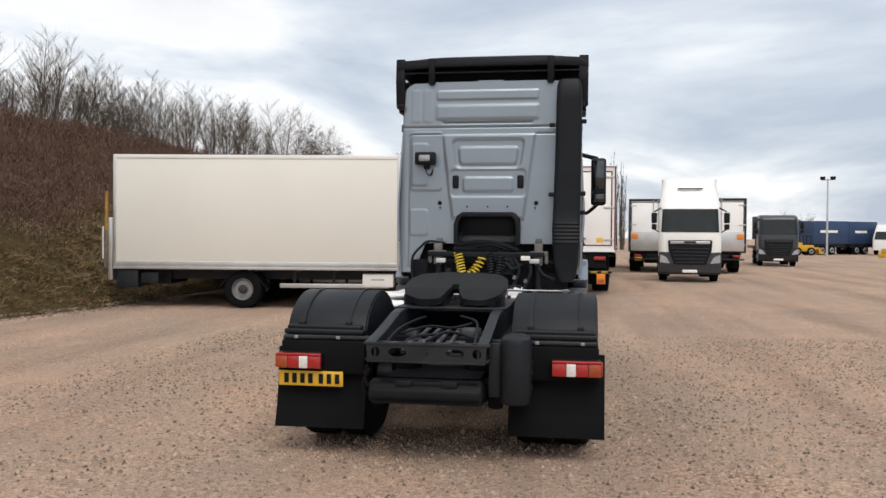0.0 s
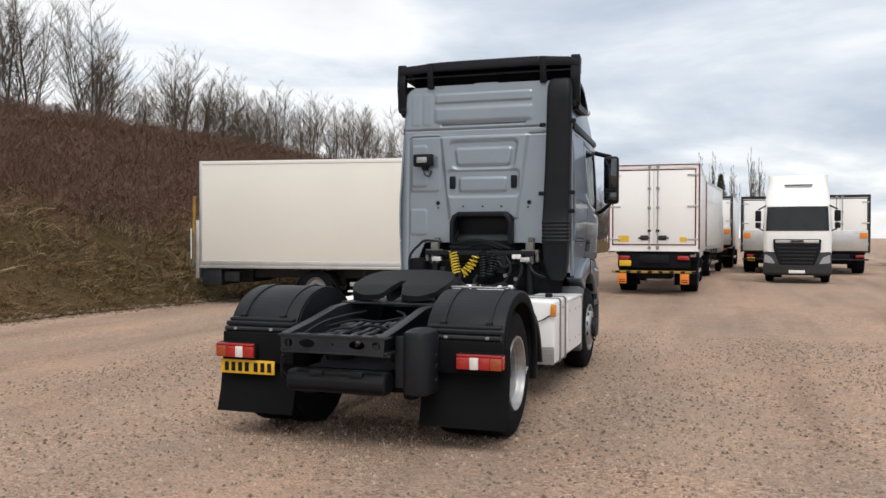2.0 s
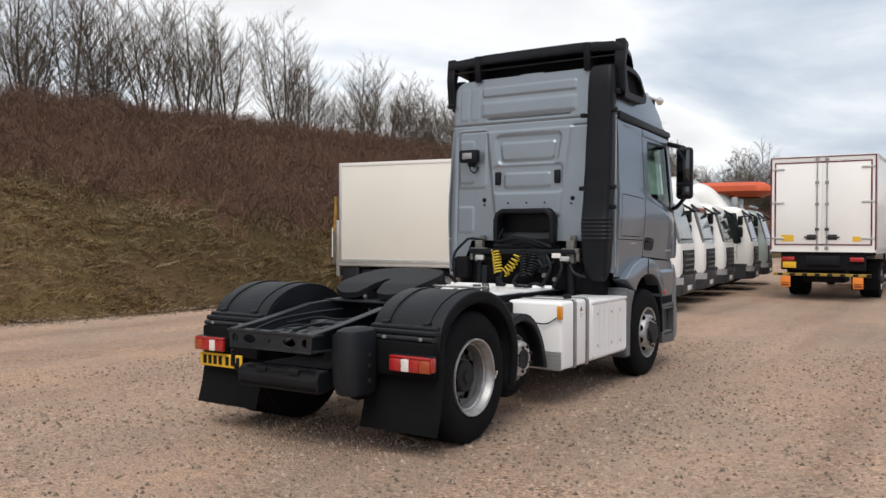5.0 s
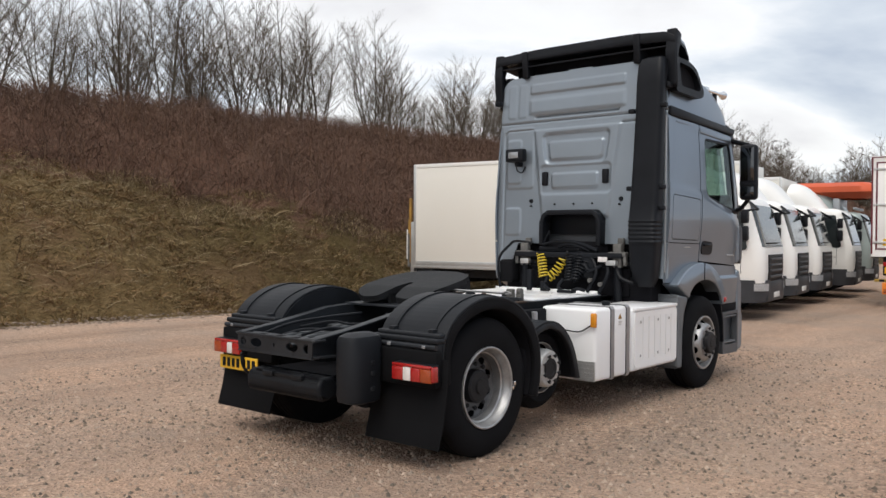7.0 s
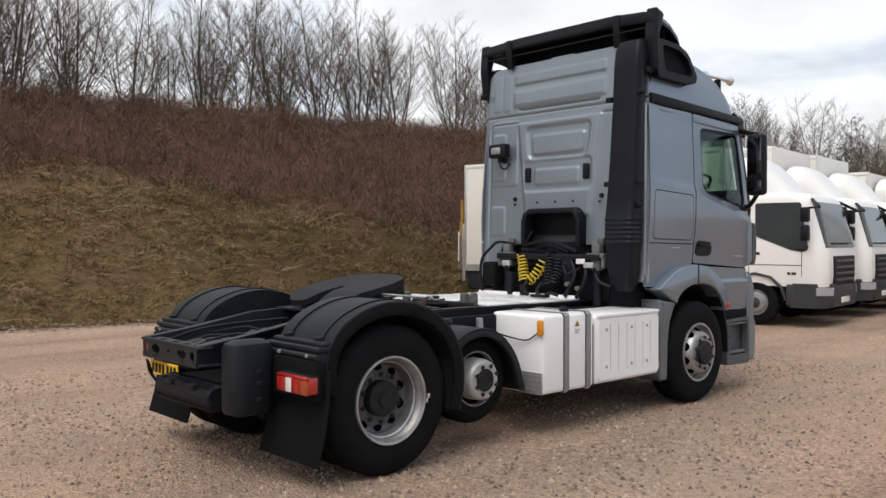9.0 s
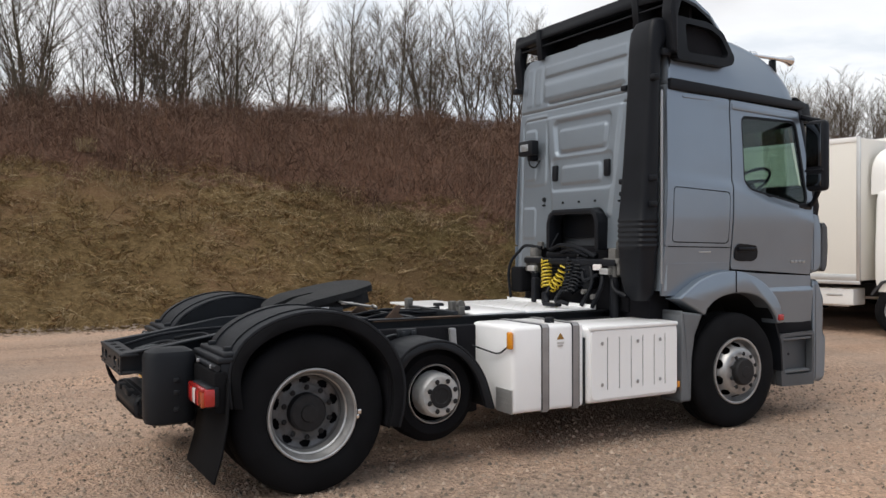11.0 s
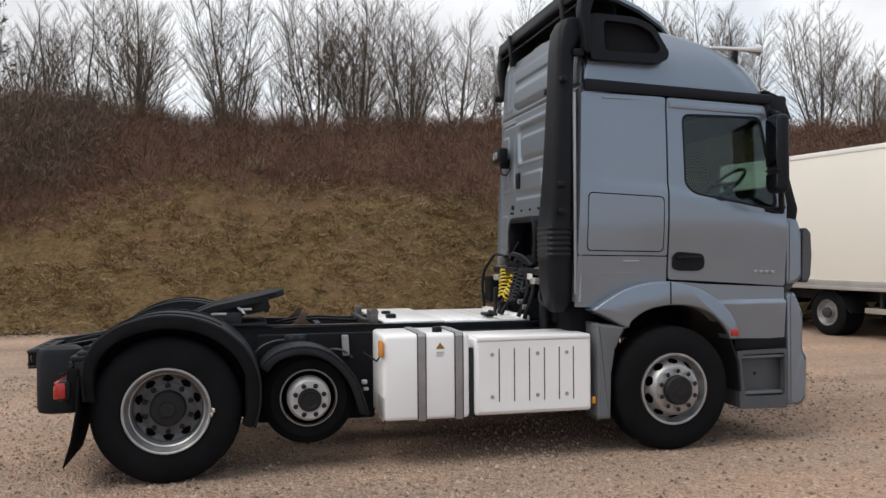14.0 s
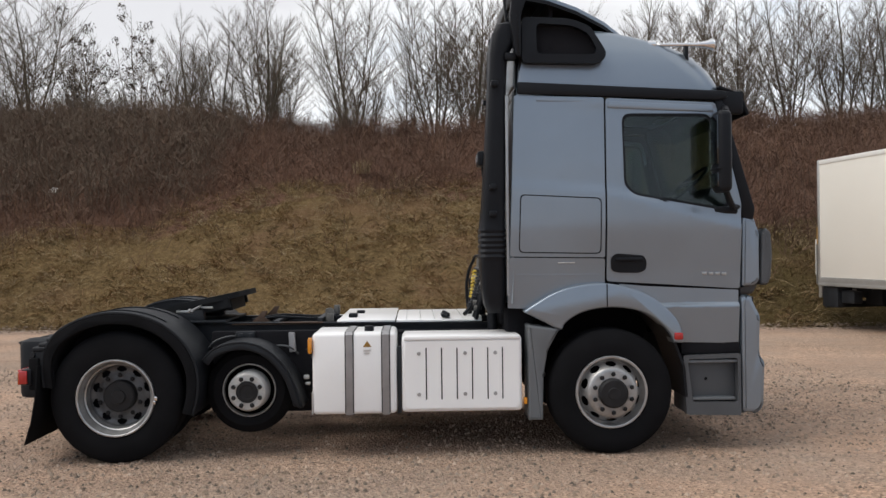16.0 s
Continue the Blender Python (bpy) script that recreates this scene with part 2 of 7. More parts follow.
def ground_material():
    m = bpy.data.materials.new("pinkish_compacted_gravel")
    m.use_nodes = True
    n, l = m.node_tree.nodes, m.node_tree.links
    b = n["Principled BSDF"]
    tc = n.new("ShaderNodeTexCoord")

    def noisy(scale, detail=4.0, rough=0.6):
        k = n.new("ShaderNodeTexNoise")
        k.inputs["Scale"].default_value, k.inputs["Detail"].default_value, k.inputs["Roughness"].default_value = scale, detail, rough
        l.new(tc.outputs["Object"], k.inputs["Vector"])
        return k.outputs["Fac"]

    def mix(kind, fac, a, c):
        k = n.new("ShaderNodeMix")
        k.data_type, k.blend_type = "RGBA", kind
        if isinstance(fac, float):
            k.inputs[0].default_value = fac
        else:
            l.new(fac, k.inputs[0])
        for slot, v in ((6, a), (7, c)):
            if isinstance(v, tuple):
                k.inputs[slot].default_value = (*v, 1)
            else:
                l.new(v, k.inputs[slot])
        return k.outputs[2]

    big = ramp(n, [(0.36, (0.474, 0.321, 0.229)), (0.48, (0.436, 0.299, 0.218)), (0.58, (0.387, 0.281, 0.212)), (0.68, (0.343, 0.265, 0.209))])
    l.new(noisy(0.17, 6.0, 0.65), big.inputs[0])
    patch = ramp(n, [(0.40, (0, 0, 0)), (0.66, (0.85, 0.85, 0.85))])
    l.new(noisy(0.62, 8.0, 0.72), patch.inputs[0])
    base = mix("MIX", patch.outputs[0], big.outputs[0], (0.335, 0.258, 0.206))
    # worn tracks along the yard
    lane = n.new("ShaderNodeMapping")
    lane.inputs["Scale"].default_value = (1.1, 0.10, 1.0)
    lane.inputs["Rotation"].default_value = (0, 0, radians(-24))
    l.new(tc.outputs["Object"], lane.inputs["Vector"])
    streak = n.new("ShaderNodeTexNoise")
    streak.inputs["Scale"].default_value, streak.inputs["Detail"].default_value = 0.8, 6.0
    l.new(lane.outputs[0], streak.inputs["Vector"])
    worn = ramp(n, [(0.35, (0.80, 0.79, 0.79)), (0.5, (1, 1, 1)), (0.68, (1.14, 1.12, 1.10))])
    l.new(streak.outputs["Fac"], worn.inputs[0])
    base = mix("MULTIPLY", 1.0, base, worn.outputs[0])
    # stones of three sizes
    vor = n.new("ShaderNodeTexVoronoi")
    vor.inputs["Scale"].default_value = 42.0
    l.new(tc.outputs["Object"], vor.inputs["Vector"])
    vsep = n.new("ShaderNodeSeparateColor")
    l.new(vor.outputs["Color"], vsep.inputs[0])
    stone = ramp(n, [(0.0, (0.46, 0.44, 0.43)), (0.25, (0.86, 0.84, 0.82)), (0.7, (1.12, 1.10, 1.07)), (0.96, (1.55, 1.52, 1.47))])
    l.new(vsep.outputs[0], stone.inputs[0])
    strew = ramp(n, [(0.36, (0.20, 0.20, 0.20)), (0.60, (0.85, 0.85, 0.85))])
    l.new(noisy(0.9, 7.0, 0.68), strew.inputs[0])
    base = mix("MULTIPLY", strew.outputs[0], base, stone.outputs[0])
    spot = ramp(n, [(0.32, (0.45, 0.42, 0.40)), (0.45, (1, 1, 1)), (0.62, (1, 1, 1)), (0.76, (1.35, 1.3, 1.25))])
    l.new(noisy(14.0, 6.0, 0.75), spot.inputs[0])
    base = mix("MULTIPLY", 0.6, base, spot.outputs[0])
    l.new(base, b.inputs["Base Color"])
    b.inputs["Roughness"].default_value = 0.92
    b.inputs["Specular IOR Level"].default_value = 0.25
    b1 = n.new("ShaderNodeBump")
    b1.inputs["Strength"].default_value, b1.inputs["Distance"].default_value = 1.0, 0.02
    l.new(vor.outputs["Distance"], b1.inputs["Height"])
    b2 = n.new("ShaderNodeBump")
    b2.inputs["Strength"].default_value, b2.inputs["Distance"].default_value = 0.6, 0.04
    l.new(noisy(9.0, 8.0, 0.7), b2.inputs["Height"])
    l.new(b1.outputs[0], b2.inputs["Normal"])
    l.new(b2.outputs[0], b.inputs["Normal"])
    return m


def bank_material():
    """Winter grass below, dead bracken and bramble above, mixed along an uneven line."""
    m = bpy.data.materials.new("winter_bank_cover")
    m.use_nodes = True
    n, l = m.node_tree.nodes, m.node_tree.links
    b = n["Principled BSDF"]
    geo = n.new("ShaderNodeTexCoord")
    k1 = n.new("ShaderNodeTexNoise")
    k1.inputs["Scale"].default_value, k1.inputs["Detail"].default_value = 0.7, 8.0
    k2 = n.new("ShaderNodeTexNoise")
    k2.inputs["Scale"].default_value, k2.inputs["Detail"].default_value, k2.inputs["Roughness"].default_value = 7.0, 8.0, 0.75
    for k in (k1, k2):
        l.new(geo.outputs["Object"], k.inputs["Vector"])
    cover = n.new("ShaderNodeAttribute")
    cover.attribute_name = "scrub"
    mr = n.new("ShaderNodeMath")
    mr.operation = "MULTIPLY_ADD"
    mr.inputs[1].default_value = 1.6
    l.new(k1.outputs["Fac"], mr.inputs[0])
    l.new(cover.outputs["Fac"], mr.inputs[2])
    sel = ramp(n, [(0.70, (0, 0, 0)), (0.86, (1, 1, 1))])
    l.new(mr.outputs[0], sel.inputs[0])
    red = n.new("ShaderNodeTexNoise")
    red.inputs["Scale"].default_value, red.inputs["Detail"].default_value = 0.45, 6.0
    l.new(geo.outputs["Object"], red.inputs["Vector"])
    earth = ramp(n, [(0.50, (0, 0, 0)), (0.64, (0.6, 0.6, 0.6))])
    l.new(red.outputs["Fac"], earth.inputs[0])
    grass = ramp(n, [(0.3, (0.091, 0.059, 0.026)), (0.5, (0.163, 0.110, 0.051)), (0.7, (0.259, 0.180, 0.092))])
    olive = n.new("ShaderNodeAttribute")
    olive.attribute_name = "olive"
    brush = ramp(n, [(0.3, (0.083, 0.045, 0.031)), (0.5, (0.145, 0.079, 0.054)), (0.7, (0.200, 0.118, 0.082))])
    for r in (grass, brush):
        l.new(k2.outputs["Fac"], r.inputs[0])
    mx = n.new("ShaderNodeMix")
    mx.data_type = "RGBA"
    l.new(sel.outputs[0], mx.inputs[0])
    bare = n.new("ShaderNodeMix")
    bare.data_type = "RGBA"
    l.new(earth.outputs[0], bare.inputs[0])
    l.new(grass.outputs[0], bare.inputs[6])
    bare.inputs[7].default_value = (0.185, 0.110, 0.064, 1)
    # grass colour is multiplied darker further along the bank
    dulled = n.new("ShaderNodeMix")
    dulled.data_type, dulled.blend_type = "RGBA", "MULTIPLY"
    l.new(olive.outputs["Fac"], dulled.inputs[0])
    l.new(bare.outputs[2], dulled.inputs[6])
    dulled.inputs[7].default_value = (0.56, 0.60, 0.55, 1)
    l.new(dulled.outputs[2], mx.inputs[6])
    l.new(brush.outputs[0], mx.inputs[7])
    l.new(mx.outputs[2], b.inputs["Base Color"])
    b.inputs["Roughness"].default_value = 1.0
    b.inputs["Specular IOR Level"].default_value = 0.1
    bp = n.new("ShaderNodeBump")
    bp.inputs["Strength"].default_value, bp.inputs["Distance"].default_value = 0.9, 0.15
    l.new(k2.outputs["Fac"], bp.inputs["Height"])
    l.new(bp.outputs[0], b.inputs["Normal"])
    return m


def blade_material(name, cols):
    """Thin plant stems, each with a shade of its own."""
    m = bpy.data.materials.new(name)
    m.use_nodes = True
    n, l = m.node_tree.nodes, m.node_tree.links
    b = n["Principled BSDF"]
    g = n.new("ShaderNodeNewGeometry")
    r = ramp(n, [(i / max(1, len(cols) - 1), c) for i, c in enumerate(cols)])
    l.new(g.outputs["Random Per Island"], r.inputs[0])
    l.new(r.outputs[0], b.inputs["Base Color"])
    b.inputs["Roughness"].default_value = 0.95
    b.inputs["Specular IOR Level"].default_value = 0.15
    return m


GROUND = ground_material()
BANK = bank_material()
GRASS = blade_material("dry_winter_grass", [(0.121, 0.073, 0.031), (0.191, 0.122, 0.054), (0.151, 0.110, 0.042), (0.272, 0.175, 0.087), (0.171, 0.096, 0.047), (0.382, 0.266, 0.152)])
STEMS = blade_material("dead_bramble_stems", [(0.135, 0.08, 0.058), (0.153, 0.095, 0.07), (0.141, 0.088, 0.066), (0.164, 0.103, 0.076), (0.13, 0.079, 0.056), (0.185, 0.124, 0.093)])
# STEMS scaled darker: shade among the mounds put into colour
DARKSTEMS = blade_material("shade_toned_bramble_stems", [(0.092, 0.055, 0.04), (0.105, 0.066, 0.049), (0.097, 0.062, 0.046), (0.112, 0.072, 0.053), (0.089, 0.054, 0.039), (0.127, 0.086, 0.065)])
RUSTY = blade_material("rusty_dead_weed_stems", [(0.142, 0.075, 0.044), (0.168, 0.096, 0.059), (0.131, 0.076, 0.047), (0.201, 0.133, 0.084)])
# darker copy of OLIVELIGHT: shade between tussocks put into colour
OLIVE = blade_material("shade_toned_olive_grass", [(0.070, 0.048, 0.021), (0.112, 0.083, 0.037), (0.087, 0.072, 0.028), (0.147, 0.104, 0.053), (0.098, 0.061, 0.031), (0.187, 0.140, 0.082)])
OLIVELIGHT = blade_material("pale_olive_winter_grass", [(0.105, 0.067, 0.029), (0.168, 0.116, 0.052), (0.131, 0.101, 0.039), (0.22, 0.146, 0.074), (0.147, 0.085, 0.043), (0.28, 0.196, 0.115)])
# the darkest tones stand in for shadows between the stones
PEBBLE = blade_material("gravel_stones", [(0.173, 0.135, 0.105), (0.306, 0.228, 0.172), (0.388, 0.284, 0.214), (0.275, 0.219, 0.176), (0.490, 0.381, 0.298), (0.337, 0.242, 0.176), (0.112, 0.093, 0.076), (0.15, 0.122, 0.098), (0.36, 0.28, 0.215), (0.19, 0.15, 0.12)])

THICKET = blade_material("grey_brown_bramble_canes", [(0.128, 0.098, 0.074), (0.158, 0.121, 0.092), (0.113, 0.086, 0.064), (0.185, 0.145, 0.11)])
LITTER = blade_material("stones_and_leaf_litter", [(0.12, 0.085, 0.06), (0.25, 0.19, 0.15), (0.17, 0.12, 0.085), (0.34, 0.27, 0.21), (0.10, 0.075, 0.055)])


# ---- mesh helpers ----
def finish(ob, angle=35):
    me = ob.data
    me.polygons.foreach_set("use_smooth", [True] * len(me.polygons))
    me.set_sharp_from_angle(angle=radians(angle))
    return ob


def part(name, bm, mat, parent=None, label="", shift=(0, 0, 0), angle=35):
    """One mesh object out of a bmesh, under a thing or a part."""
    if any(shift):
        bmesh.ops.translate(bm, verts=bm.verts, vec=shift)
    bmesh.ops.recalc_face_normals(bm, faces=bm.faces)
    me = bpy.data.meshes.new(name)
    bm.to_mesh(me)
    bm.free()
    me.materials.append(mat)
    ob = new(name, me)
    if parent:
        ob.parent = parent
    if label:
        tagged(ob, label)
    return finish(ob, angle)


def thing(name, m, label, category, group="", kind=""):
    ob = new(name)
    ob.empty_display_size = 0.3
    ob.matrix_world = m
    return tagged(ob, label, category, group, kind)


def merge(bm, other):
    me = bpy.data.meshes.new("tmp")
    other.to_mesh(me)
    other.free()
    bm.from_mesh(me)
    bpy.data.meshes.remove(me)
    return bm


def box(x0, x1, y0, y1, z0, z1, bevel=0.0, seg=2, m=None):
    bm = bmesh.new()
    bmesh.ops.create_cube(bm, size=1.0, matrix=Matrix.Translation(((x0 + x1) / 2, (y0 + y1) / 2, (z0 + z1) / 2)) @ Matrix.Diagonal((abs(x1 - x0), abs(y1 - y0), abs(z1 - z0), 1)))
    if bevel:
        bmesh.ops.bevel(bm, geom=bm.edges[:], offset=bevel, segments=seg, affect="EDGES", profile=0.5)
    if m:
        bm.transform(m)
    return bm


def boxes(*rows):
    bm = bmesh.new()
    for r in rows:
        merge(bm, box(*r))
    return bm


def axis_point(axis, a, u, v):
    return (a, u, v) if axis == "x" else (u, a, v) if axis == "y" else (u, v, a)


def prism(axis, pts, a0, a1, bevel=0.0, seg=2):
    """A flat outline pushed along an axis from a0 to a1."""
    bm = bmesh.new()
    lo = [bm.verts.new(axis_point(axis, a0, u, v)) for u, v in pts]
    hi = [bm.verts.new(axis_point(axis, a1, u, v)) for u, v in pts]
    bm.faces.new(lo)
    bm.faces.new(hi[::-1])
    k = len(pts)
    for i in range(k):
        bm.faces.new((lo[i], hi[i], hi[(i + 1) % k], lo[(i + 1) % k]))
    bmesh.ops.recalc_face_normals(bm, faces=bm.faces)
    if bevel:
        bmesh.ops.bevel(bm, geom=bm.edges[:], offset=bevel, segments=seg, affect="EDGES", profile=0.5)
    return bm


def strip(axis, line, thick, a0, a1, bevel=0.0):
    """A bent sheet: an open line with thickness, pushed along an axis."""
    pts = [Vector(p) for p in line]
    out = []
    for i, p in enumerate(pts):
        d = (pts[min(i + 1, len(pts) - 1)] - pts[max(i - 1, 0)]).normalized()
        out.append(p + Vector((-d.y, d.x)) * thick)
    return prism(axis, [tuple(p) for p in pts] + [tuple(p) for p in out[::-1]], a0, a1, bevel)


def rounded(pts, r, seg=4):
    """A polygon with rounded corners."""
    out, k = [], len(pts)
    for i in range(k):
        p, a, c = Vector(pts[i]), Vector(pts[i - 1]), Vector(pts[(i + 1) % k])
        da, dc = (a - p), (c - p)
        q = min(r, da.length * 0.45, dc.length * 0.45)
        s, e = p + da.normalized() * q, p + dc.normalized() * q
        for j in range(seg + 1):
            t = j / seg
            out.append(tuple(s * (1 - t) ** 2 + p * 2 * t * (1 - t) + e * t ** 2))
    return out


def tube(pts, r, n=8, radii=None, cap=True):
    bm = bmesh.new()
    pts = [Vector(p) for p in pts]
    rings, up = [], None
    for i, p in enumerate(pts):
        d = (pts[min(i + 1, len(pts) - 1)] - pts[max(i - 1, 0)]).normalized()
        if up is None:
            up = d.orthogonal().normalized()
        up = (up - d * up.dot(d)).normalized()
        side = d.cross(up)
        q = radii[i] if radii else r
        rings.append([bm.verts.new(p + (up * math.cos(2 * math.pi * k / n) + side * math.sin(2 * math.pi * k / n)) * q) for k in range(n)])
    for a, c in zip(rings, rings[1:]):
        for k in range(n):
            bm.faces.new((a[k], a[(k + 1) % n], c[(k + 1) % n], c[k]))
    if cap:
        bm.faces.new(rings[0][::-1])
        bm.faces.new(rings[-1])
    return bm


def smooth_path(pts, seg=6):
    """A Catmull-Rom line through points."""
    p = [Vector(q) for q in pts]
    p = [p[0] * 2 - p[1]] + p + [p[-1] * 2 - p[-2]]
    out = []
    for i in range(1, len(p) - 2):
        for j in range(seg):
            t = j / seg
            out.append(0.5 * ((2 * p[i]) + (p[i + 1] - p[i - 1]) * t + (2 * p[i - 1] - 5 * p[i] + 4 * p[i + 1] - p[i + 2]) * t * t + (3 * p[i] - p[i - 1] - 3 * p[i + 1] + p[i + 2]) * t ** 3))
    return out + [p[-2]]


def lathe(profile, centre, axis="x", n=40, flip=1.0):
    """A profile of (along, radius) turned round an axis through centre."""
    bm = bmesh.new()
    c = Vector(centre)
    rings = []
    for a, r in profile:
        ring = []
        for k in range(n):
            u, v = r * math.cos(2 * math.pi * k / n), r * math.sin(2 * math.pi * k / n)
            ring.append(bm.verts.new(c + Vector(axis_point(axis, a * flip, u, v))))
        rings.append(ring)
    for a, b in zip(rings, rings[1:]):
        for k in range(n):
            bm.faces.new((a[k], a[(k + 1) % n], b[(k + 1) % n], b[k]))
    for ring, (a, r) in ((rings[0], profile[0]), (rings[-1], profile[-1])):
        if r < 0.02:
            bmesh.ops.pointmerge(bm, verts=ring, merge_co=c + Vector(axis_point(axis, a * flip, 0, 0)))
    return bm


def sheet(axis, outer, holes, at, thick, step=0.0):
    """A panel with holes through it; at(u, v) gives its place along the axis, thick goes inwards; step cuts it finely enough to follow a curve."""
    bm = bmesh.new()
    edges = []
    for loop in [outer] + holes:
        vs = [bm.verts.new((u, v, 0)) for u, v in loop]
        edges += [bm.edges.new((vs[i], vs[(i + 1) % len(vs)])) for i in range(len(vs))]
    bmesh.ops.triangle_fill(bm, edges=edges, use_beauty=True, use_dissolve=False)
    if step:
        for k, no in ((0, (1, 0, 0)), (1, (0, 1, 0))):
            lo, hi = min(q[k] for q in outer), max(q[k] for q in outer)
            n = int((hi - lo) / step) + 1
            for i in range(1, n):
                a = lo + (hi - lo) * i / n
                bmesh.ops.bisect_plane(bm, geom=bm.verts[:] + bm.edges[:] + bm.faces[:], plane_co=(a * no[0], a * no[1], 0), plane_no=no)
    faces = bm.faces[:]
    geo = bmesh.ops.extrude_face_region(bm, geom=faces)
    moved = {g for g in geo["geom"] if isinstance(g, bmesh.types.BMVert)}
    for v in bm.verts:
        a = at(v.co.x, v.co.y) - (thick if v in moved else 0.0)
        v.co = axis_point(axis, a, v.co.x, v.co.y)
    return bm


def lerp_table(z, rows):
    for (z0, a), (z1, b) in zip(rows, rows[1:]):
        if z <= z1:
            return a + (b - a) * max(0.0, (z - z0) / (z1 - z0))
    return rows[-1][1]


def mirror_x(bm):
    bmesh.ops.scale(bm, verts=bm.verts, vec=(-1, 1, 1))
    bmesh.ops.reverse_faces(bm, faces=bm.faces)
    return bm


def many(name, verts, faces, mat, label, category, kind="stuff"):
    me = bpy.data.meshes.new(name)
    me.from_pydata(verts, [], faces)
    me.materials.append(mat)
    return tagged(new(name, me), label, category, "", kind)


# ---- the yard and the bank ----
def grid(name, xs, ys, height, mat):
    verts = [(x, y, height(x, y)) for y in ys for x in xs]
    w = len(xs)
    faces = [(j * w + i, j * w + i + 1, (j + 1) * w + i + 1, (j + 1) * w + i) for j in range(len(ys) - 1) for i in range(w - 1)]
    me = bpy.data.meshes.new(name)
    me.from_pydata(verts, [], faces)
    me.polygons.foreach_set("use_smooth", [True] * len(me.polygons))
    me.materials.append(mat)
    return new(name, me)


def spread(lo, hi, n0, near0, near1, n1):
    """Steps that are close between near0 and near1 and wide outside."""
    return sorted(set(list(np.linspace(lo, near0, n0)) + list(np.linspace(near0, near1, n1)) + list(np.linspace(near1, hi, n0))))


def ground_z(x, y):
    near = max(0.0, 1.0 - math.hypot(x - 2, y - 12) / 60)
    return near * (0.035 * noise.noise((x * 0.18, y * 0.18, 3.0)) + 0.012 * noise.noise((x * 0.7, y * 0.7, 9.0))) - 0.008


ground = grid("ground", spread(-900, 900, 10, -14, 20, 110), spread(-900, 900, 10, -6, 46, 150), ground_z, GROUND)
tagged(ground, "pinkish brown compacted gravel yard with loose stones", "ground", "", "structure")


def toe(y):
    return -12.5 + 0.095 * min(max(y, -10), 20) + 0.35 * noise.noise((0.0, y * 0.22, 1.5))


def bank_z(x, y):
    u = toe(y) - x
    hump = math.exp(-(max(y + 1.5, 0.0) / 6.0) ** 2)
    crest = 6.22 + 0.019 * min(max(y, 0), 90) + 1.05 * hump
    fade = 1.0 if y < 95 else max(0.0, 1.0 - (y - 95) / 40)
    if u < 0:
        return -0.05 + 0.10 * u
    h = (0.56 + 0.05 * hump) * u + 0.25 * noise.noise((x * 0.25, y * 0.25, 0.0)) * min(1, u / 3) + 0.08 * noise.noise((x * 1.1, y * 1.1, 5.0)) * min(1, u / 1.5)
    k = 1.2
    h = -k * math.log(math.exp(-h / k) + math.exp(-crest / k))
    h = max(h, -0.05) if u > 1 else h
    return h * fade + 0.02


bank = grid("embankment", sorted(set(list(np.linspace(-120, -34, 12)) + list(np.linspace(-34, -10.3, 80)))), sorted(set(list(np.linspace(-80, -20, 14)) + list(np.linspace(-20, 60, 190)) + list(np.linspace(60, 140, 40)))), bank_z, BANK)
tagged(bank, "steep bank with winter grass below and dead bramble above", "embankment", "", "structure")



def smooth(a, b, v):
    t = min(1.0, max(0.0, (v - a) / (b - a)))
    return t * t * (3 - 2 * t)


def scrub_line(y):
    """How far up the slope the grass gives way to scrub."""
    return 6.3 - 2.6 * smooth(11, 19, y) - 2.4 * smooth(6.5, 1.5, y)


layer = bank.data.attributes.new("scrub", "FLOAT", "POINT")
layer.data.foreach_set("value", [0.5 + 0.28 * max(-1.6, min(1.6, (toe(v.co.y) - v.co.x) - scrub_line(v.co.y))) - 0.5 for v in bank.data.vertices])

layer = bank.data.attributes.new("olive", "FLOAT", "POINT")
layer.data.foreach_set("value", [smooth(10, 17, v.co.y) for v in bank.data.vertices])

rng = random.Random(7)


def blades(n, place, length, width, lean, droop):
    """Thin bent strips that grow from the points of place()."""
    verts, faces = [], []
    for _ in range(n):
        x, y, z = place()
        a, s = rng.uniform(0, 6.283), rng.uniform(*length)
        w = width * rng.uniform(0.6, 1.4)
        dx, dy = math.cos(a), math.sin(a)
        k = rng.uniform(*lean)
        tx, ty = x + dx * k * s + droop * s, y + dy * k * s
        mx, my = x + dx * k * s * 0.35 + droop * s * 0.3, y + dy * k * s * 0.35
        px, py = -dy * w, dx * w
        i = len(verts)
        verts += [(x - px, y - py, z - 0.03), (x + px, y + py, z - 0.03), (mx - px * 0.8, my - py * 0.8, z + s * 0.6), (mx + px * 0.8, my + py * 0.8, z + s * 0.6), (tx, ty, z + s * (1 - 0.35 * k))]
        faces += [(i, i + 1, i + 3, i + 2), (i + 2, i + 3, i + 4)]
    return verts, faces


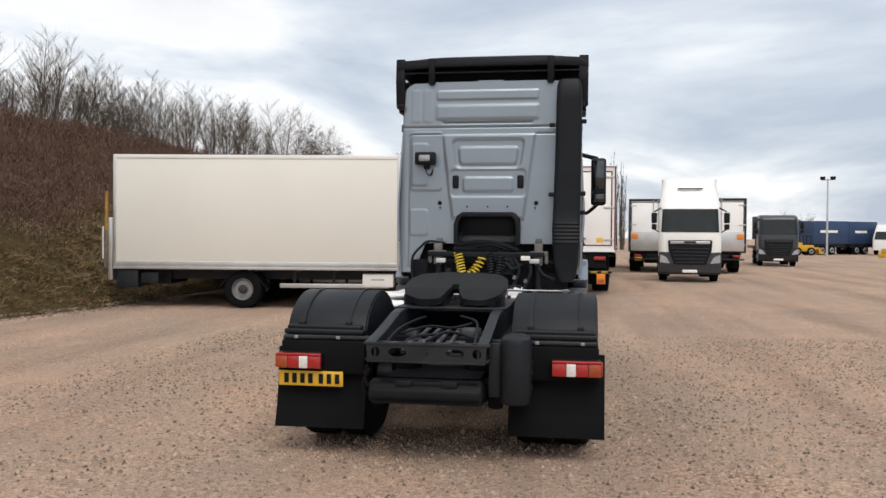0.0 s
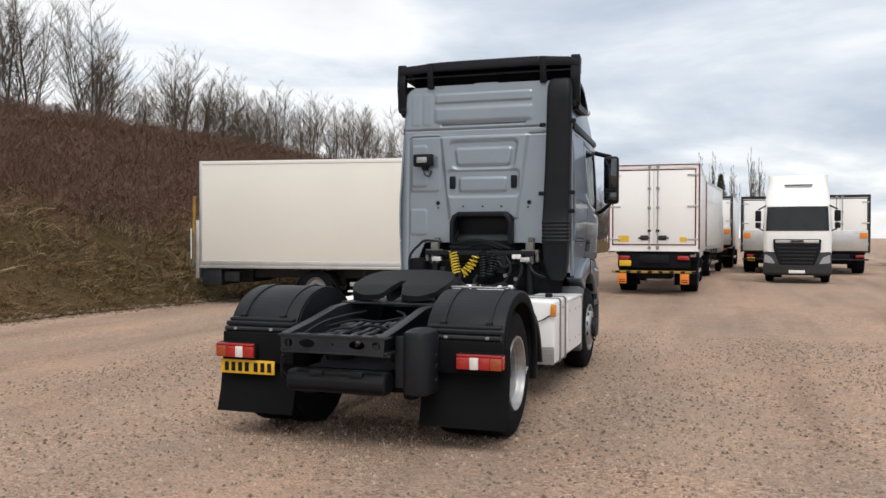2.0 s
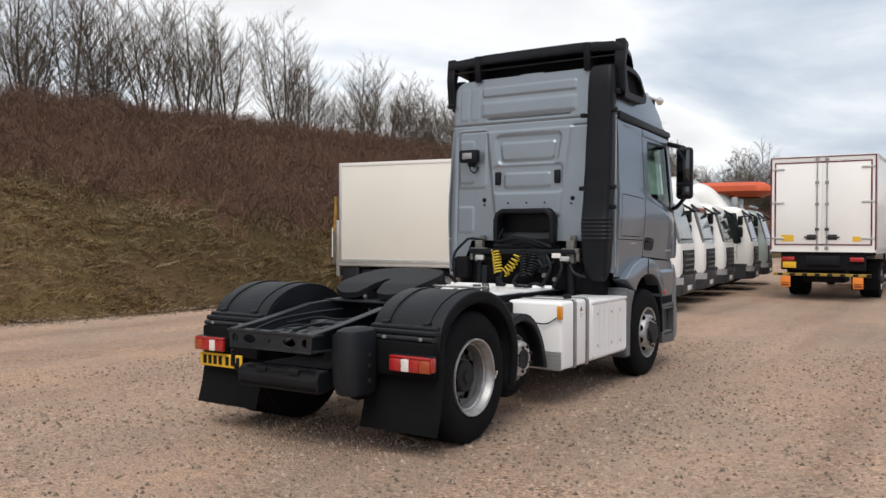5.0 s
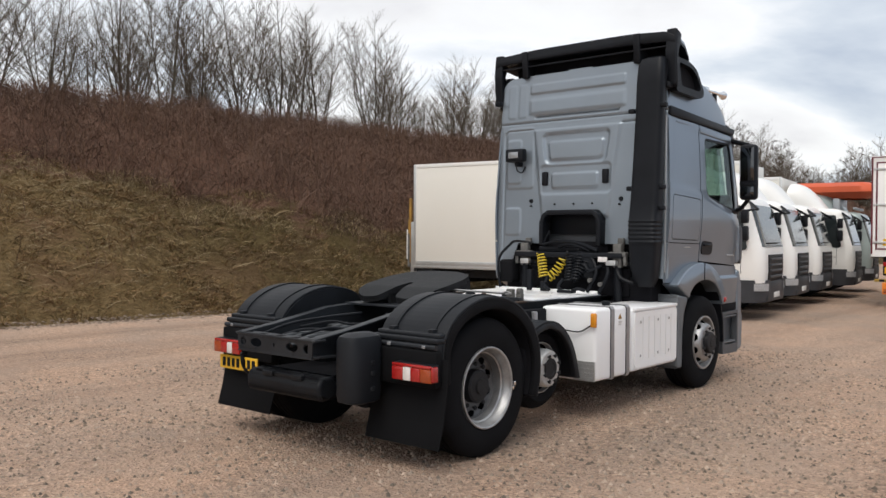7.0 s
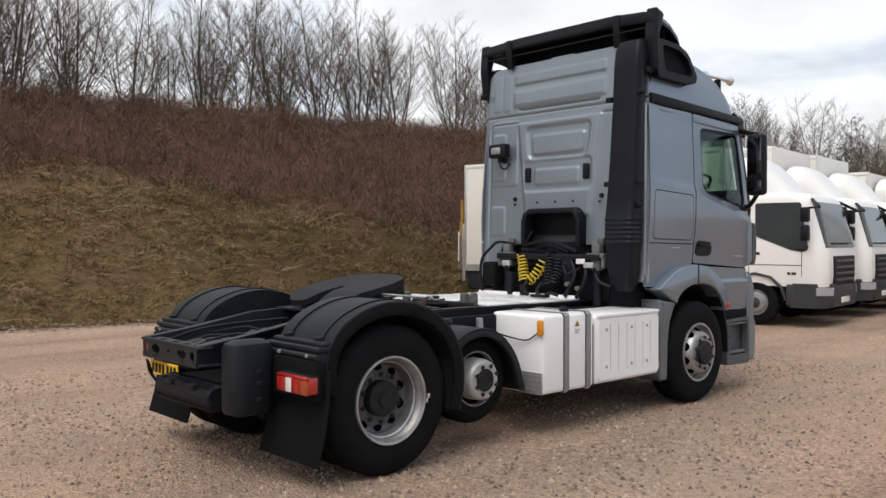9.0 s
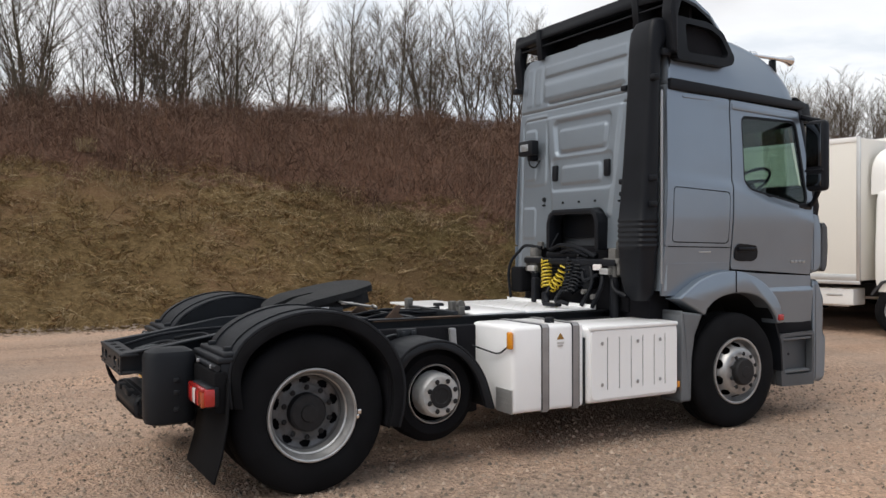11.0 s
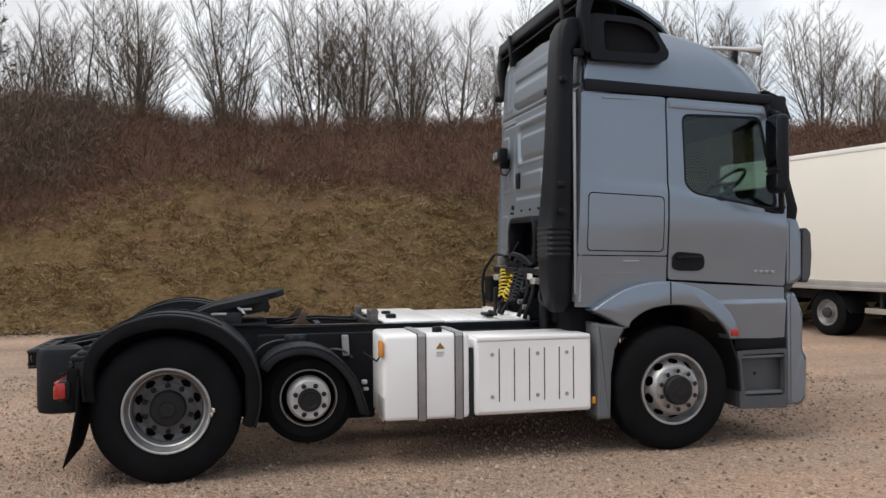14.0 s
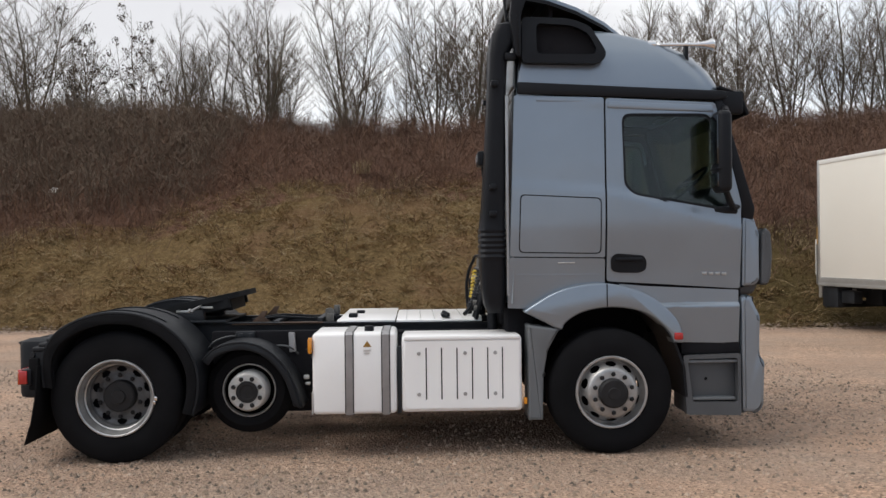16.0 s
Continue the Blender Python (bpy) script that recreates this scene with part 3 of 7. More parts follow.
def canes(n, place, length, width, rise, reach):
    """Thin arching stems that bend over one another in all directions."""
    verts, faces = [], []
    for _ in range(n):
        x, y, z = place()
        a, s = rng.uniform(0, 6.283), rng.uniform(*length)
        up, out = s * rng.uniform(*rise), s * rng.uniform(*reach)
        turn, w = rng.uniform(-0.9, 0.9), width * rng.uniform(0.6, 1.5)
        tilt = rng.uniform(-1.2, 1.2)
        i = len(verts)
        for k in range(4):
            t = k / 3
            b = a + turn * t
            px, py, pz = x + math.cos(b) * out * t, y + math.sin(b) * out * t, z - 0.03 + up * math.sin(2.2 * t)
            q = w * (1 - 0.55 * t)
            ox, oy, oz = -math.sin(b) * q, math.cos(b) * q, tilt * q
            verts += [(px - ox, py - oy, pz - oz), (px + ox, py + oy, pz + oz)]
        faces += [(i + 2 * k, i + 2 * k + 1, i + 2 * k + 3, i + 2 * k + 2) for k in range(3)]
    return verts, faces


def tufted(place, spread_, n):
    """Several blades from each tuft."""
    state = {"k": 0, "at": None}

    def pick():
        if state["k"] == 0:
            state["at"], state["k"] = place(), rng.randrange(3, n)
        state["k"] -= 1
        x, y, _ = state["at"]
        x, y = x + rng.gauss(0, spread_), y + rng.gauss(0, spread_)
        return x, y, bank_z(x, y)
    return pick


def brush_place(y0, y1, shade=0):
    """Places among the scrub; shade 1 or -1 keeps to the pale or the dark clumps."""
    def place():
        while True:
            y = rng.uniform(y0, y1)
            u = rng.uniform(1.5, 15.5)
            x = toe(y) - u
            edge = scrub_line(y) + 1.8 * noise.noise((x * 0.4, y * 0.4, 2.0))
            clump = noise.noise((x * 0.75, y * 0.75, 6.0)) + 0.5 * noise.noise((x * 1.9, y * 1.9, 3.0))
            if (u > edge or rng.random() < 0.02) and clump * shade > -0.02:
                return x, y, bank_z(x, y)
    return place


def thicket_place():
    """A mound of old bramble at the near end of the bank."""
    while True:
        y, u = rng.uniform(-12, 3.4), rng.uniform(4.2, 12.5)
        x = toe(y) - u
        if u > 4.6 + 1.6 * smooth(1.0, 3.4, y) + 1.5 * noise.noise((x * 0.5, y * 0.5, 2.0)):
            return x, y, bank_z(x, y) + 0.25 * max(0.0, noise.noise((x * 0.7, y * 0.7, 5.0)))


def grass_place(y0, y1, shade=0):
    """Places in the grass; shade 1 or -1 keeps to the pale tussocks or the dark hollows."""
    def place():
        while True:
            y = rng.uniform(y0, y1)
            u = rng.uniform(-0.1, 9.0)
            x = toe(y) - u
            if u < scrub_line(y) + 0.6 + 1.8 * noise.noise((x * 0.4, y * 0.4, 2.0)) and noise.noise((x * 0.55, y * 0.8, 8.0)) > -0.34 + 0.35 * rng.uniform(-1, 1):
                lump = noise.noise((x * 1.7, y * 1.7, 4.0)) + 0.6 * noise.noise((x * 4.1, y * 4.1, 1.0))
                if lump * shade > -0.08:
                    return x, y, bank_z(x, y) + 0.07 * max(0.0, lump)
    return place


many("bramble_scrub", *canes(50000, tufted(brush_place(-20, 48, 1), 0.24, 7), (0.4, 1.4), 0.0048, (0.25, 0.75), (0.3, 1.0)), STEMS, "tangled pale brown dead bramble on the upper bank", "scrub")
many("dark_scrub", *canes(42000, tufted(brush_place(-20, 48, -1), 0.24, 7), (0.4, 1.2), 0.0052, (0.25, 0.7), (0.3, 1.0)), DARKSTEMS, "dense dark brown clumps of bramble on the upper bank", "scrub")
many("bramble_thicket", *canes(15000, tufted(thicket_place, 0.30, 8), (0.7, 1.7), 0.0055, (0.35, 0.85), (0.3, 0.9)), THICKET, "tall thicket of grey-brown arching bramble canes", "scrub")
many("dead_weeds", *canes(8000, tufted(brush_place(-12, 44), 0.30, 7), (0.35, 0.8), 0.005, (0.8, 1.1), (0.05, 0.35)), RUSTY, "rusty upright dead weed stems among the bramble", "weeds")
many("far_bramble_scrub", *blades(9000, brush_place(48, 110), (0.4, 1.0), 0.02, (0.3, 1.4), 0.10), STEMS, "brown dead scrub along the far bank", "scrub")
many("bank_grass", *canes(34000, tufted(grass_place(-16, 13.5, 1), 0.08, 20), (0.12, 0.42), 0.0062, (0.10, 0.55), (0.35, 1.0)), GRASS, "matted straw-coloured winter grass on the bank", "grass")
# these blades paint the shadows between the pale tussocks
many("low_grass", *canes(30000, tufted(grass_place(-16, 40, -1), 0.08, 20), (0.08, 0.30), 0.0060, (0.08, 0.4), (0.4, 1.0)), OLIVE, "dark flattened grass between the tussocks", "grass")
many("olive_grass", *canes(30000, tufted(grass_place(12.5, 40, 1), 0.08, 20), (0.12, 0.42), 0.0062, (0.10, 0.55), (0.35, 1.0)), OLIVELIGHT, "matted olive winter grass on the bank", "grass")
many("straw_tufts", *canes(14000, tufted(grass_place(-14, 36, 1), 0.10, 26), (0.15, 0.5), 0.0042, (0.10, 0.5), (0.4, 1.0)), STRAW, "pale straw-coloured grass tufts on the bank", "grass")
many("fallen_stems", *canes(2600, tufted(grass_place(-10, 30), 0.35, 8), (0.35, 0.9), 0.0048, (0.12, 0.3), (0.6, 1.1)), STRAW, "bleached fallen weed stems lying on the bank", "dead stems")


def straw_edge():
    """Along the line where the grass meets the scrub."""
    while True:
        y = rng.uniform(-1, 24)
        u = scrub_line(y) + rng.gauss(-0.5, 0.55)
        x = toe(y) - u
        if noise.noise((x * 0.5, y * 0.5, 11.0)) > -0.05:
            return x, y, bank_z(x, y)


many("straw_edge", *canes(3000, tufted(straw_edge, 0.14, 22), (0.2, 0.65), 0.0045, (0.15, 0.7), (0.35, 1.0)), STRAW, "pale bleached grass along the edge of the scrub", "grass")
pale_x, pale_y = -19.05, 7.93
many("pale_weed_tuft", *blades(90, lambda: (pale_x + rng.gauss(0, 0.10), pale_y + rng.gauss(0, 0.12), bank_z(pale_x, pale_y) + 0.1), (0.2, 0.55), 0.012, (0.2, 0.9), 0.1), STRAW, "pale bleached tuft of dead weeds among the scrub", "weed", "thing")


def scrap(m):
    """A crumpled sheet of paper."""
    r, bm = random.Random(9), bmesh.new()
    rows = [[bm.verts.new((0.05 * i - 0.125 + r.uniform(-0.02, 0.02), 0.05 * j - 0.1 + r.uniform(-0.02, 0.02), r.uniform(0.0, 0.09))) for i in range(6)] for j in range(5)]
    for a, b in zip(rows, rows[1:]):
        for i in range(5):
            bm.faces.new((a[i], a[i + 1], b[i + 1], b[i]))
    bmesh.ops.solidify(bm, geom=bm.faces[:], thickness=0.003)
    t = thing("paper_scrap", m, "crumpled white paper lying in the scrub on the bank", "litter")
    part("sheet", bm, WHITE, t)


scrap(pose(-18.3, -1.05, bank_z(-18.3, -1.05) + 0.12, 0, 35, 0))


def dots(n, place, size, squash):
    verts, faces = [], []
    for _ in range(n):
        x, y, z = place()
        s = size[0] + (size[1] - size[0]) * rng.random() ** 2.0
        a = rng.uniform(0, 6.283)
        c, d = math.cos(a) * s, math.sin(a) * s
        i = len(verts)
        q = rng.uniform(0.5, 1.0)
        verts += [(x + c, y + d, z), (x - d * q, y + c * q, z), (x - c, y - d, z), (x + d * q, y - c * q, z), (x + 0.2 * c, y, z + s * squash), (x, y, z - s * 0.5)]
        faces += [(i, i + 1, i + 4), (i + 1, i + 2, i + 4), (i + 2, i + 3, i + 4), (i + 3, i, i + 4)]
    return verts, faces


def yard_place():
    while True:
        x, y = rng.uniform(-6, 11.5), rng.uniform(2.0, 15)
        if noise.noise((x * 0.5, y * 0.5, 4.0)) > rng.uniform(-0.7, 0.5):
            return x, y, ground_z(x, y)


def edge_place():
    y = rng.uniform(-8, 22)
    x = toe(y) + abs(rng.gauss(0, 0.28)) - 0.1
    return x, y, max(ground_z(x, y), bank_z(x, y))


many("loose_gravel", *dots(70000, yard_place, (0.006, 0.026), 0.9), PEBBLE, "scattered small loose stones on the yard", "gravel")
many("toe_rubble", *dots(6500, edge_place, (0.014, 0.06), 0.5), LITTER, "line of stones and dead leaves at the foot of the bank", "rubble")


# ---- bare trees ----
def twig_mesh(name, mat):
    """Gathers tapered limbs into one mesh."""
    v, f = [], []

    def limb(pts, r0, r1, n):
        rows = []
        for i, p in enumerate(pts):
            d = (pts[min(i + 1, len(pts) - 1)] - pts[max(i - 1, 0)]).normalized()
            a = d.orthogonal().normalized()
            b = d.cross(a)
            q = r0 + (r1 - r0) * i / (len(pts) - 1)
            rows.append(len(v))
            for k in range(n):
                t = 2 * math.pi * k / n
                v.append(tuple(p + (a * math.cos(t) + b * math.sin(t)) * q))
        for i, j in zip(rows, rows[1:]):
            for k in range(n):
                f.append((i + k, i + (k + 1) % n, j + (k + 1) % n, j + k))

    def close():
        me = bpy.data.meshes.new(name)
        me.from_pydata(v, [], f)
        me.materials.append(mat)
        me.polygons.foreach_set("use_smooth", [True] * len(me.polygons))
        return me
    return limb, close


def tree_meshes(seed, stems, height, splay, reach=1.0, thick=1.0, steep=1.0, branches=15, twigs=8, seeds=0, limb=0.31):
    """Trunk and crown of a bare tree: a fan of upright stems, steep branches and many fine twigs."""
    r = random.Random(seed)
    trunk, trunk_done = twig_mesh("trunk", BARK)
    crown, crown_done = twig_mesh("crown", TWIG)
    tips = []

    def grow(start, way, length, seg, bend, up):
        pts, p, d = [start], start.copy(), way.normalized()
        for _ in range(seg):
            d = (d + Vector((r.uniform(-bend, bend), r.uniform(-bend, bend), r.uniform(-bend, bend) * 0.5 + up))).normalized()
            p = p + d * length / seg
            pts.append(p.copy())
        return pts

    for s in range(stems):
        a = 2.4 * s + r.uniform(-0.4, 0.4)
        out = math.sqrt((s + 0.5) / stems)
        lean = splay * out * r.uniform(0.75, 1.15)
        h = height * (1.04 - 0.45 * out ** 3) * r.uniform(0.86, 1.06)
        base = Vector((math.cos(a) * 0.28 * out, math.sin(a) * 0.28 * out, -0.3))
        stem = grow(base, Vector((math.cos(a) * lean, math.sin(a) * lean, 1)), h, 9, 0.085, 0.095)
        trunk(stem, (0.036 if s else 0.068) * r.uniform(0.7, 1.15) * thick, 0.007, 6)
        for b in range(branches):
            t = 0.10 + 0.88 * (b + r.random()) / branches
            i = min(int(t * 9), 8)
            p = stem[i].lerp(stem[i + 1], t * 9 - i)
            ang = r.uniform(0, 6.283)
            way = Vector((math.cos(ang), math.sin(ang), r.uniform(0.8, 2.3) * steep))
            ln = (0.42 + height * limb * (1.0 - t) * min(1.0, 0.45 + 1.8 * t) * r.uniform(0.45, 1.25)) * reach
            br = grow(p, way, ln, 4, 0.10, 0.07 * steep)
            crown(br, (0.012 * (1.1 - t) + 0.0055) * thick, 0.0042 * thick, 3)
            tips.append(br[-1])
            for w in range(twigs):
                u = 0.12 + 0.86 * (w + r.random()) / twigs
                j = min(int(u * 4), 3)
                q = br[j].lerp(br[j + 1], u * 4 - j)
                dirn = ((br[j + 1] - br[j]).normalized() + Vector((r.uniform(-0.7, 0.7), r.uniform(-0.7, 0.7), r.uniform(-0.05, 0.55) * steep))).normalized()
                ln2 = r.uniform(0.2, 0.62) * reach * (0.8 + 0.25 * ln * (1.0 - u))
                mid = q + dirn * ln2 * 0.5 + Vector((r.uniform(-0.03, 0.03), r.uniform(-0.03, 0.03), 0.02))
                crown([q, mid, q + dirn * ln2 + Vector((0, 0, 0.06 * steep))], 0.0054 * thick, 0.0030 * thick, 3)
                if seeds:
                    tips.append(q + dirn * ln2)
    out = {"trunk": trunk_done(), "crown": crown_done()}
    if seeds:
        v, f = [], []
        for _ in range(seeds):
            c = tips[r.randrange(len(tips))]
            for _ in range(r.randint(3, 7)):
                x, y, z = [c[k] + r.gauss(0, 0.07) for k in range(3)]
                a, w = r.uniform(0, 6.283), r.uniform(0.025, 0.06)
                i = len(v)
                v += [(x - w * math.cos(a), y - w * math.sin(a), z), (x + w * math.cos(a), y + w * math.sin(a), z + r.uniform(-0.02, 0.02)), (x + r.uniform(-0.02, 0.02), y, z - w * 1.8)]
                f.append((i, i + 1, i + 2))
        me = bpy.data.meshes.new("seed_cluster")
        me.from_pydata(v, [], f)
        me.materials.append(DEADLEAF)
        out["seed_cluster"] = me
    return out


def make_tree(meshes, m, label):
    t = thing("tree", m, label, "tree", "bare trees along the bank")
    for k in meshes:
        new(k, meshes[k]).parent = t
    return t


kinds = {
    "fan": tree_meshes(11, 7, 5.9, 0.50, 1.1, 1.05, 0.72, 27, 9, 0, 0.56),
    "broad": tree_meshes(12, 9, 5.9, 0.64, 1.1, 1.05, 0.72, 24, 9, 0, 0.56),
    "slim": tree_meshes(13, 4, 5.5, 0.34, 1.1, 1.0, 0.75, 25, 9, 0, 0.48),
    "thicket": tree_meshes(14, 11, 4.7, 0.62, 1.2, 0.95, 0.75),
    "tall": tree_meshes(15, 6, 6.2, 0.44, 1.1, 1.05, 0.72, 30, 9, 0, 0.56),
    "open": tree_meshes(16, 7, 5.2, 0.60, 1.6, 1.0, 0.5, 16, 10),
    "seeded": tree_meshes(17, 5, 5.0, 0.45, 1.3, 0.9, 0.55, 14, 7, 200),
}
LABELS = {
    "fan": "bare tree with a fan of upright stems on the bank",
    "broad": "broad bare tree with many stems from its base",
    "slim": "slim bare tree with few stems on the bank",
    "thicket": "low bare tree of splayed stems on the bank",
    "tall": "tall bare tree with steep fine branches",
    "open": "bare hawthorn with wide open crooked branches",
    "seeded": "bare ash hung with dark seed clusters",
}
tr = random.Random(5)
masters = {}


def plant(kind, x, y, s=1.0, tall=1.0):
    z = bank_z(x, y) if x < -10.5 else -0.1
    if kind not in masters:
        t = masters[kind] = make_tree(kinds[kind], pose(x, y, z, 0, 0, tr.uniform(0, 360)), LABELS[kind])
    else:
        t = copy_thing(masters[kind], pose(x, y, z, 0, 0, tr.uniform(0, 360)))
    t.scale = (s, s, s * tall)
    return t


# the row along the crest, tree by tree
CREST = (("open", -5.2, 1.1), ("seeded", -3.3, 0.78), ("seeded", -1.3, 0.82), ("slim", 0.7, 0.72), ("slim", 2.0, 0.86), ("fan", 3.65, 0.98), ("tall", 7.0, 1.0), ("broad", 10.4, 1.0),
         ("tall", 11.9, 0.97), ("broad", 13.9, 0.92), ("open", 15.9, 0.88), ("slim", 17.6, 0.62), ("fan", 19.2, 0.93), ("slim", 20.6, 1.0), ("broad", 22.4, 0.96), ("tall", 24.7, 0.98),
         ("fan", 26.8, 0.97), ("slim", 28.0, 0.95), ("tall", 28.9, 0.88), ("broad", 32.9, 0.99), ("thicket", 36.0, 0.55), ("broad", 38.9, 0.84), ("thicket", 41.6, 0.78), ("broad", 43.3, 0.78), ("thicket", 45.2, 0.7),
         ("thicket", 47.2, 0.86), ("broad", 50.5, 0.80), ("slim", 52.6, 0.7), ("broad", 55.4, 0.84), ("thicket", 58.0, 0.95), ("broad", 61.5, 0.88), ("broad", 65.0, 0.86), ("thicket", 68.0, 0.78), ("open", -8.5, 1.1), ("thicket", -11.5, 1.1), ("fan", -15.0, 1.0), ("open", -19.0, 1.0))
for kind, y, s in CREST:
    plant(kind, -26.5 + tr.uniform(-0.35, 0.35), y, s, tr.uniform(0.98, 1.06))
# a thinner row behind it
for y in range(-20, 66, 3):
    if abs(y - 32) > 4:
        plant(("slim", "fan", "thicket")[y // 3 % 3], -31.0 + tr.uniform(-1.0, 1.0), y + tr.uniform(-1.2, 1.2), tr.uniform(0.66, 0.84))
for n, y in enumerate((72, 76.5, 80, 85, 89, 94, 99, 104, 110)):
    plant("seeded" if n % 3 else "open", -26 + tr.uniform(-1.5, 1.5), y, (1.15, 0.9, 1.0, 1.05, 0.85, 0.8, 0.7, 0.7, 0.6)[n])
# woods beyond the row of trucks
for n in range(30):
    x, y = -47.0 + 1.12 * n + tr.uniform(-0.8, 0.8), 112 + tr.uniform(-5, 9)
    top = lerp_table(x, [(-47, 15.5), (-38, 16.0), (-30, 13.0), (-22, 13.2), (-14, 9.5)]) * tr.uniform(0.72, 1.02)
    plant(("seeded", "thicket", "open", "fan", "thicket")[n % 5], x, y, (top - bank_z(x, y)) / 5.4, 1.0)
for n in range(24):
    x, y = -46.0 + 1.4 * n + tr.uniform(-0.8, 0.8), 109 + tr.uniform(-3, 3)
    plant("thicket", x, y, tr.uniform(0.8, 1.15), 1.0)
bush_meshes = tree_meshes(21, 10, 1.7, 0.95, 0.75, 0.75, 0.8, 11, 7)
bush = thing("bush", pose(-25.2, 7.0, bank_z(-25.2, 7.0)), "low bare thorn bush between the trees", "bush", "bare bushes along the bank")
for k in ("trunk", "crown"):
    new("stem" if k == "trunk" else "crown", bush_meshes[k]).parent = bush
for n in range(34):
    yy = -16 + 2.1 * n + tr.uniform(-0.8, 0.8)
    x = tr.uniform(-28.5, -25.4)
    t = copy_thing(bush, pose(x, yy, bank_z(x, yy) - 0.1, 0, 0, tr.uniform(0, 360)))
    s = tr.uniform(0.5, 0.95) if yy > 3 else tr.uniform(0.8, 1.2)
    t.scale = (s * 1.3, s * 1.3, s)
plume = tree_meshes(31, 14, 6.2, 0.09, 0.40, 1.7)
poplar = thing("poplar", pose(-1.9, 110, -0.1), "slim bare poplar far behind the parked trucks", "tree", "distant poplars")
for k in ("trunk", "crown"):
    new(k, plume[k]).parent = poplar
poplar.scale = (1.1, 1.1, 2.0)
for n, (x, yy, s) in enumerate(((-0.3, 112, 2.05), (0.6, 111, 1.8), (2.3, 110, 1.75), (4.6, 112, 2.1), (5.5, 113, 1.9))):
    t = copy_thing(poplar, pose(x, yy, -0.1, 0, 0, 70 * n))
    t.scale = (1.0, 1.0, s)
for n, (x, yy, s, k) in enumerate(((29.5, 130, 0.95, "broad"), (31.5, 131, 1.0, "thicket"), (33.0, 130, 0.9, "broad"), (36.5, 131, 0.75, "thicket"), (38.0, 132, 0.7, "broad"))):
    plant(k, x, yy, s)


def conifer(m, height):
    """A dark evergreen: a stem with layers of drooping clumps."""
    t = thing("conifer", m, "dark evergreen tree behind the parked trucks", "tree")
    part("trunk", tube([(0, 0, -0.2), (0, 0, height * 0.95)], 0.1, 6, [0.16, 0.03]), BARK, t)
    r, v, f = random.Random(3), [], []
    for _ in range(1500):
        s = r.random() ** 0.7
        z, rad = height * (0.12 + 0.88 * s), (1 - s) * height * 0.2 * r.uniform(0.5, 1.1)
        a = r.uniform(0, 6.283)
        x, y, w = rad * math.cos(a), rad * math.sin(a), r.uniform(0.12, 0.32)
        i = len(v)
        v += [(x, y, z), (x + w * math.cos(a + 0.7), y + w * math.sin(a + 0.7), z - w * 0.6), (x + w * math.cos(a - 0.7), y + w * math.sin(a - 0.7), z - w * 0.5)]
        f.append((i, i + 1, i + 2))
    me = bpy.data.meshes.new("crown")
    me.from_pydata(v, [], f)
    me.materials.append(EVERGREEN)
    new("crown", me).parent = t
    return t


conifer(pose(0.9, 104, 0), 9.0)


# ---- the grey tractor unit ----
def each(maker, name, rows, mat, parent=None, label=""):
    """One part for every box."""
    return [maker(name, box(*row), mat, parent, label) for row in rows]


DY = 9.0
tractor = thing("tractor_unit", pose(-1.08, DY, 0), "blue-grey three-axle tractor unit with white tanks on gravel", "truck")


def T(name, bm, mat, parent=None, label="", angle=35):
    return part(name, bm, mat, parent or tractor, label, (0, -DY, 0), angle)


def soft_step(v):
    v = min(1.0, max(0.0, v))
    return v * v * (3 - 2 * v)


def side_x(y, z):
    """Half width of the cab: a gentle barrel with a pressed shoulder that sinks towards the front."""
    x = lerp_table(z, [(1.2, 1.096), (1.4, 1.110), (1.6, 1.122), (1.85, 1.131), (2.1, 1.131), (2.35, 1.124), (2.6, 1.112), (2.8, 1.099), (2.98, 1.085), (3.1, 1.08)])
    shoulder = 2.235 - 0.06 * (y - 10.3) / 0.75 if y < 11.05 else 2.175 - 0.27 * (y - 11.05) / 1.05
    deep = 0.006 + 0.013 * soft_step((y - 10.45) / 0.6)
    x += deep * (soft_step((shoulder - z) / 0.06 + 0.5) * soft_step((z - 1.45) / 0.5))
    # faint lip under the rain gutter
    x += 0.008 * soft_step((z - 2.84) / 0.03) * soft_step((y - 10.5) / 0.5)
    return x - 0.22 * max(0.0, y - 11.85) ** 2


def wing_x(y, z):
    """Panel below the door: set back under the seam, a folded shelf, then a face that leans in towards the step."""
    fold = 1.195
    up = z - fold
    return 1.114 + 0.030 * soft_step((0.034 - up) / 0.034) + 0.10 * min(0.0, up) * 0.9 - 0.22 * max(0.0, y - 11.95) ** 2


WINDOW = rounded([(11.205, 2.80), (11.215, 2.20), (11.30, 2.12), (11.72, 2.045), (12.055, 1.985), (12.105, 2.05), (11.955, 2.795)], 0.08, 5)
LINER_HOLE = rounded([(11.16, 2.84), (11.17, 2.17), (11.29, 2.08), (11.72, 2.005), (12.075, 1.945), (12.135, 2.03), (11.98, 2.835)], 0.08, 5)
LID = rounded([(10.345, 1.66), (10.36, 2.125), (11.015, 2.09), (11.01, 1.645)], 0.04)
LID_HOLE = rounded([(10.336, 1.651), (10.351, 2.134), (11.024, 2.099), (11.019, 1.636)], 0.045)
DOOR = rounded([(11.064, 1.41), (11.074, 2.93), (11.995, 2.885), (12.20, 2.05), (12.19, 1.335), (11.62, 1.375)], 0.03)

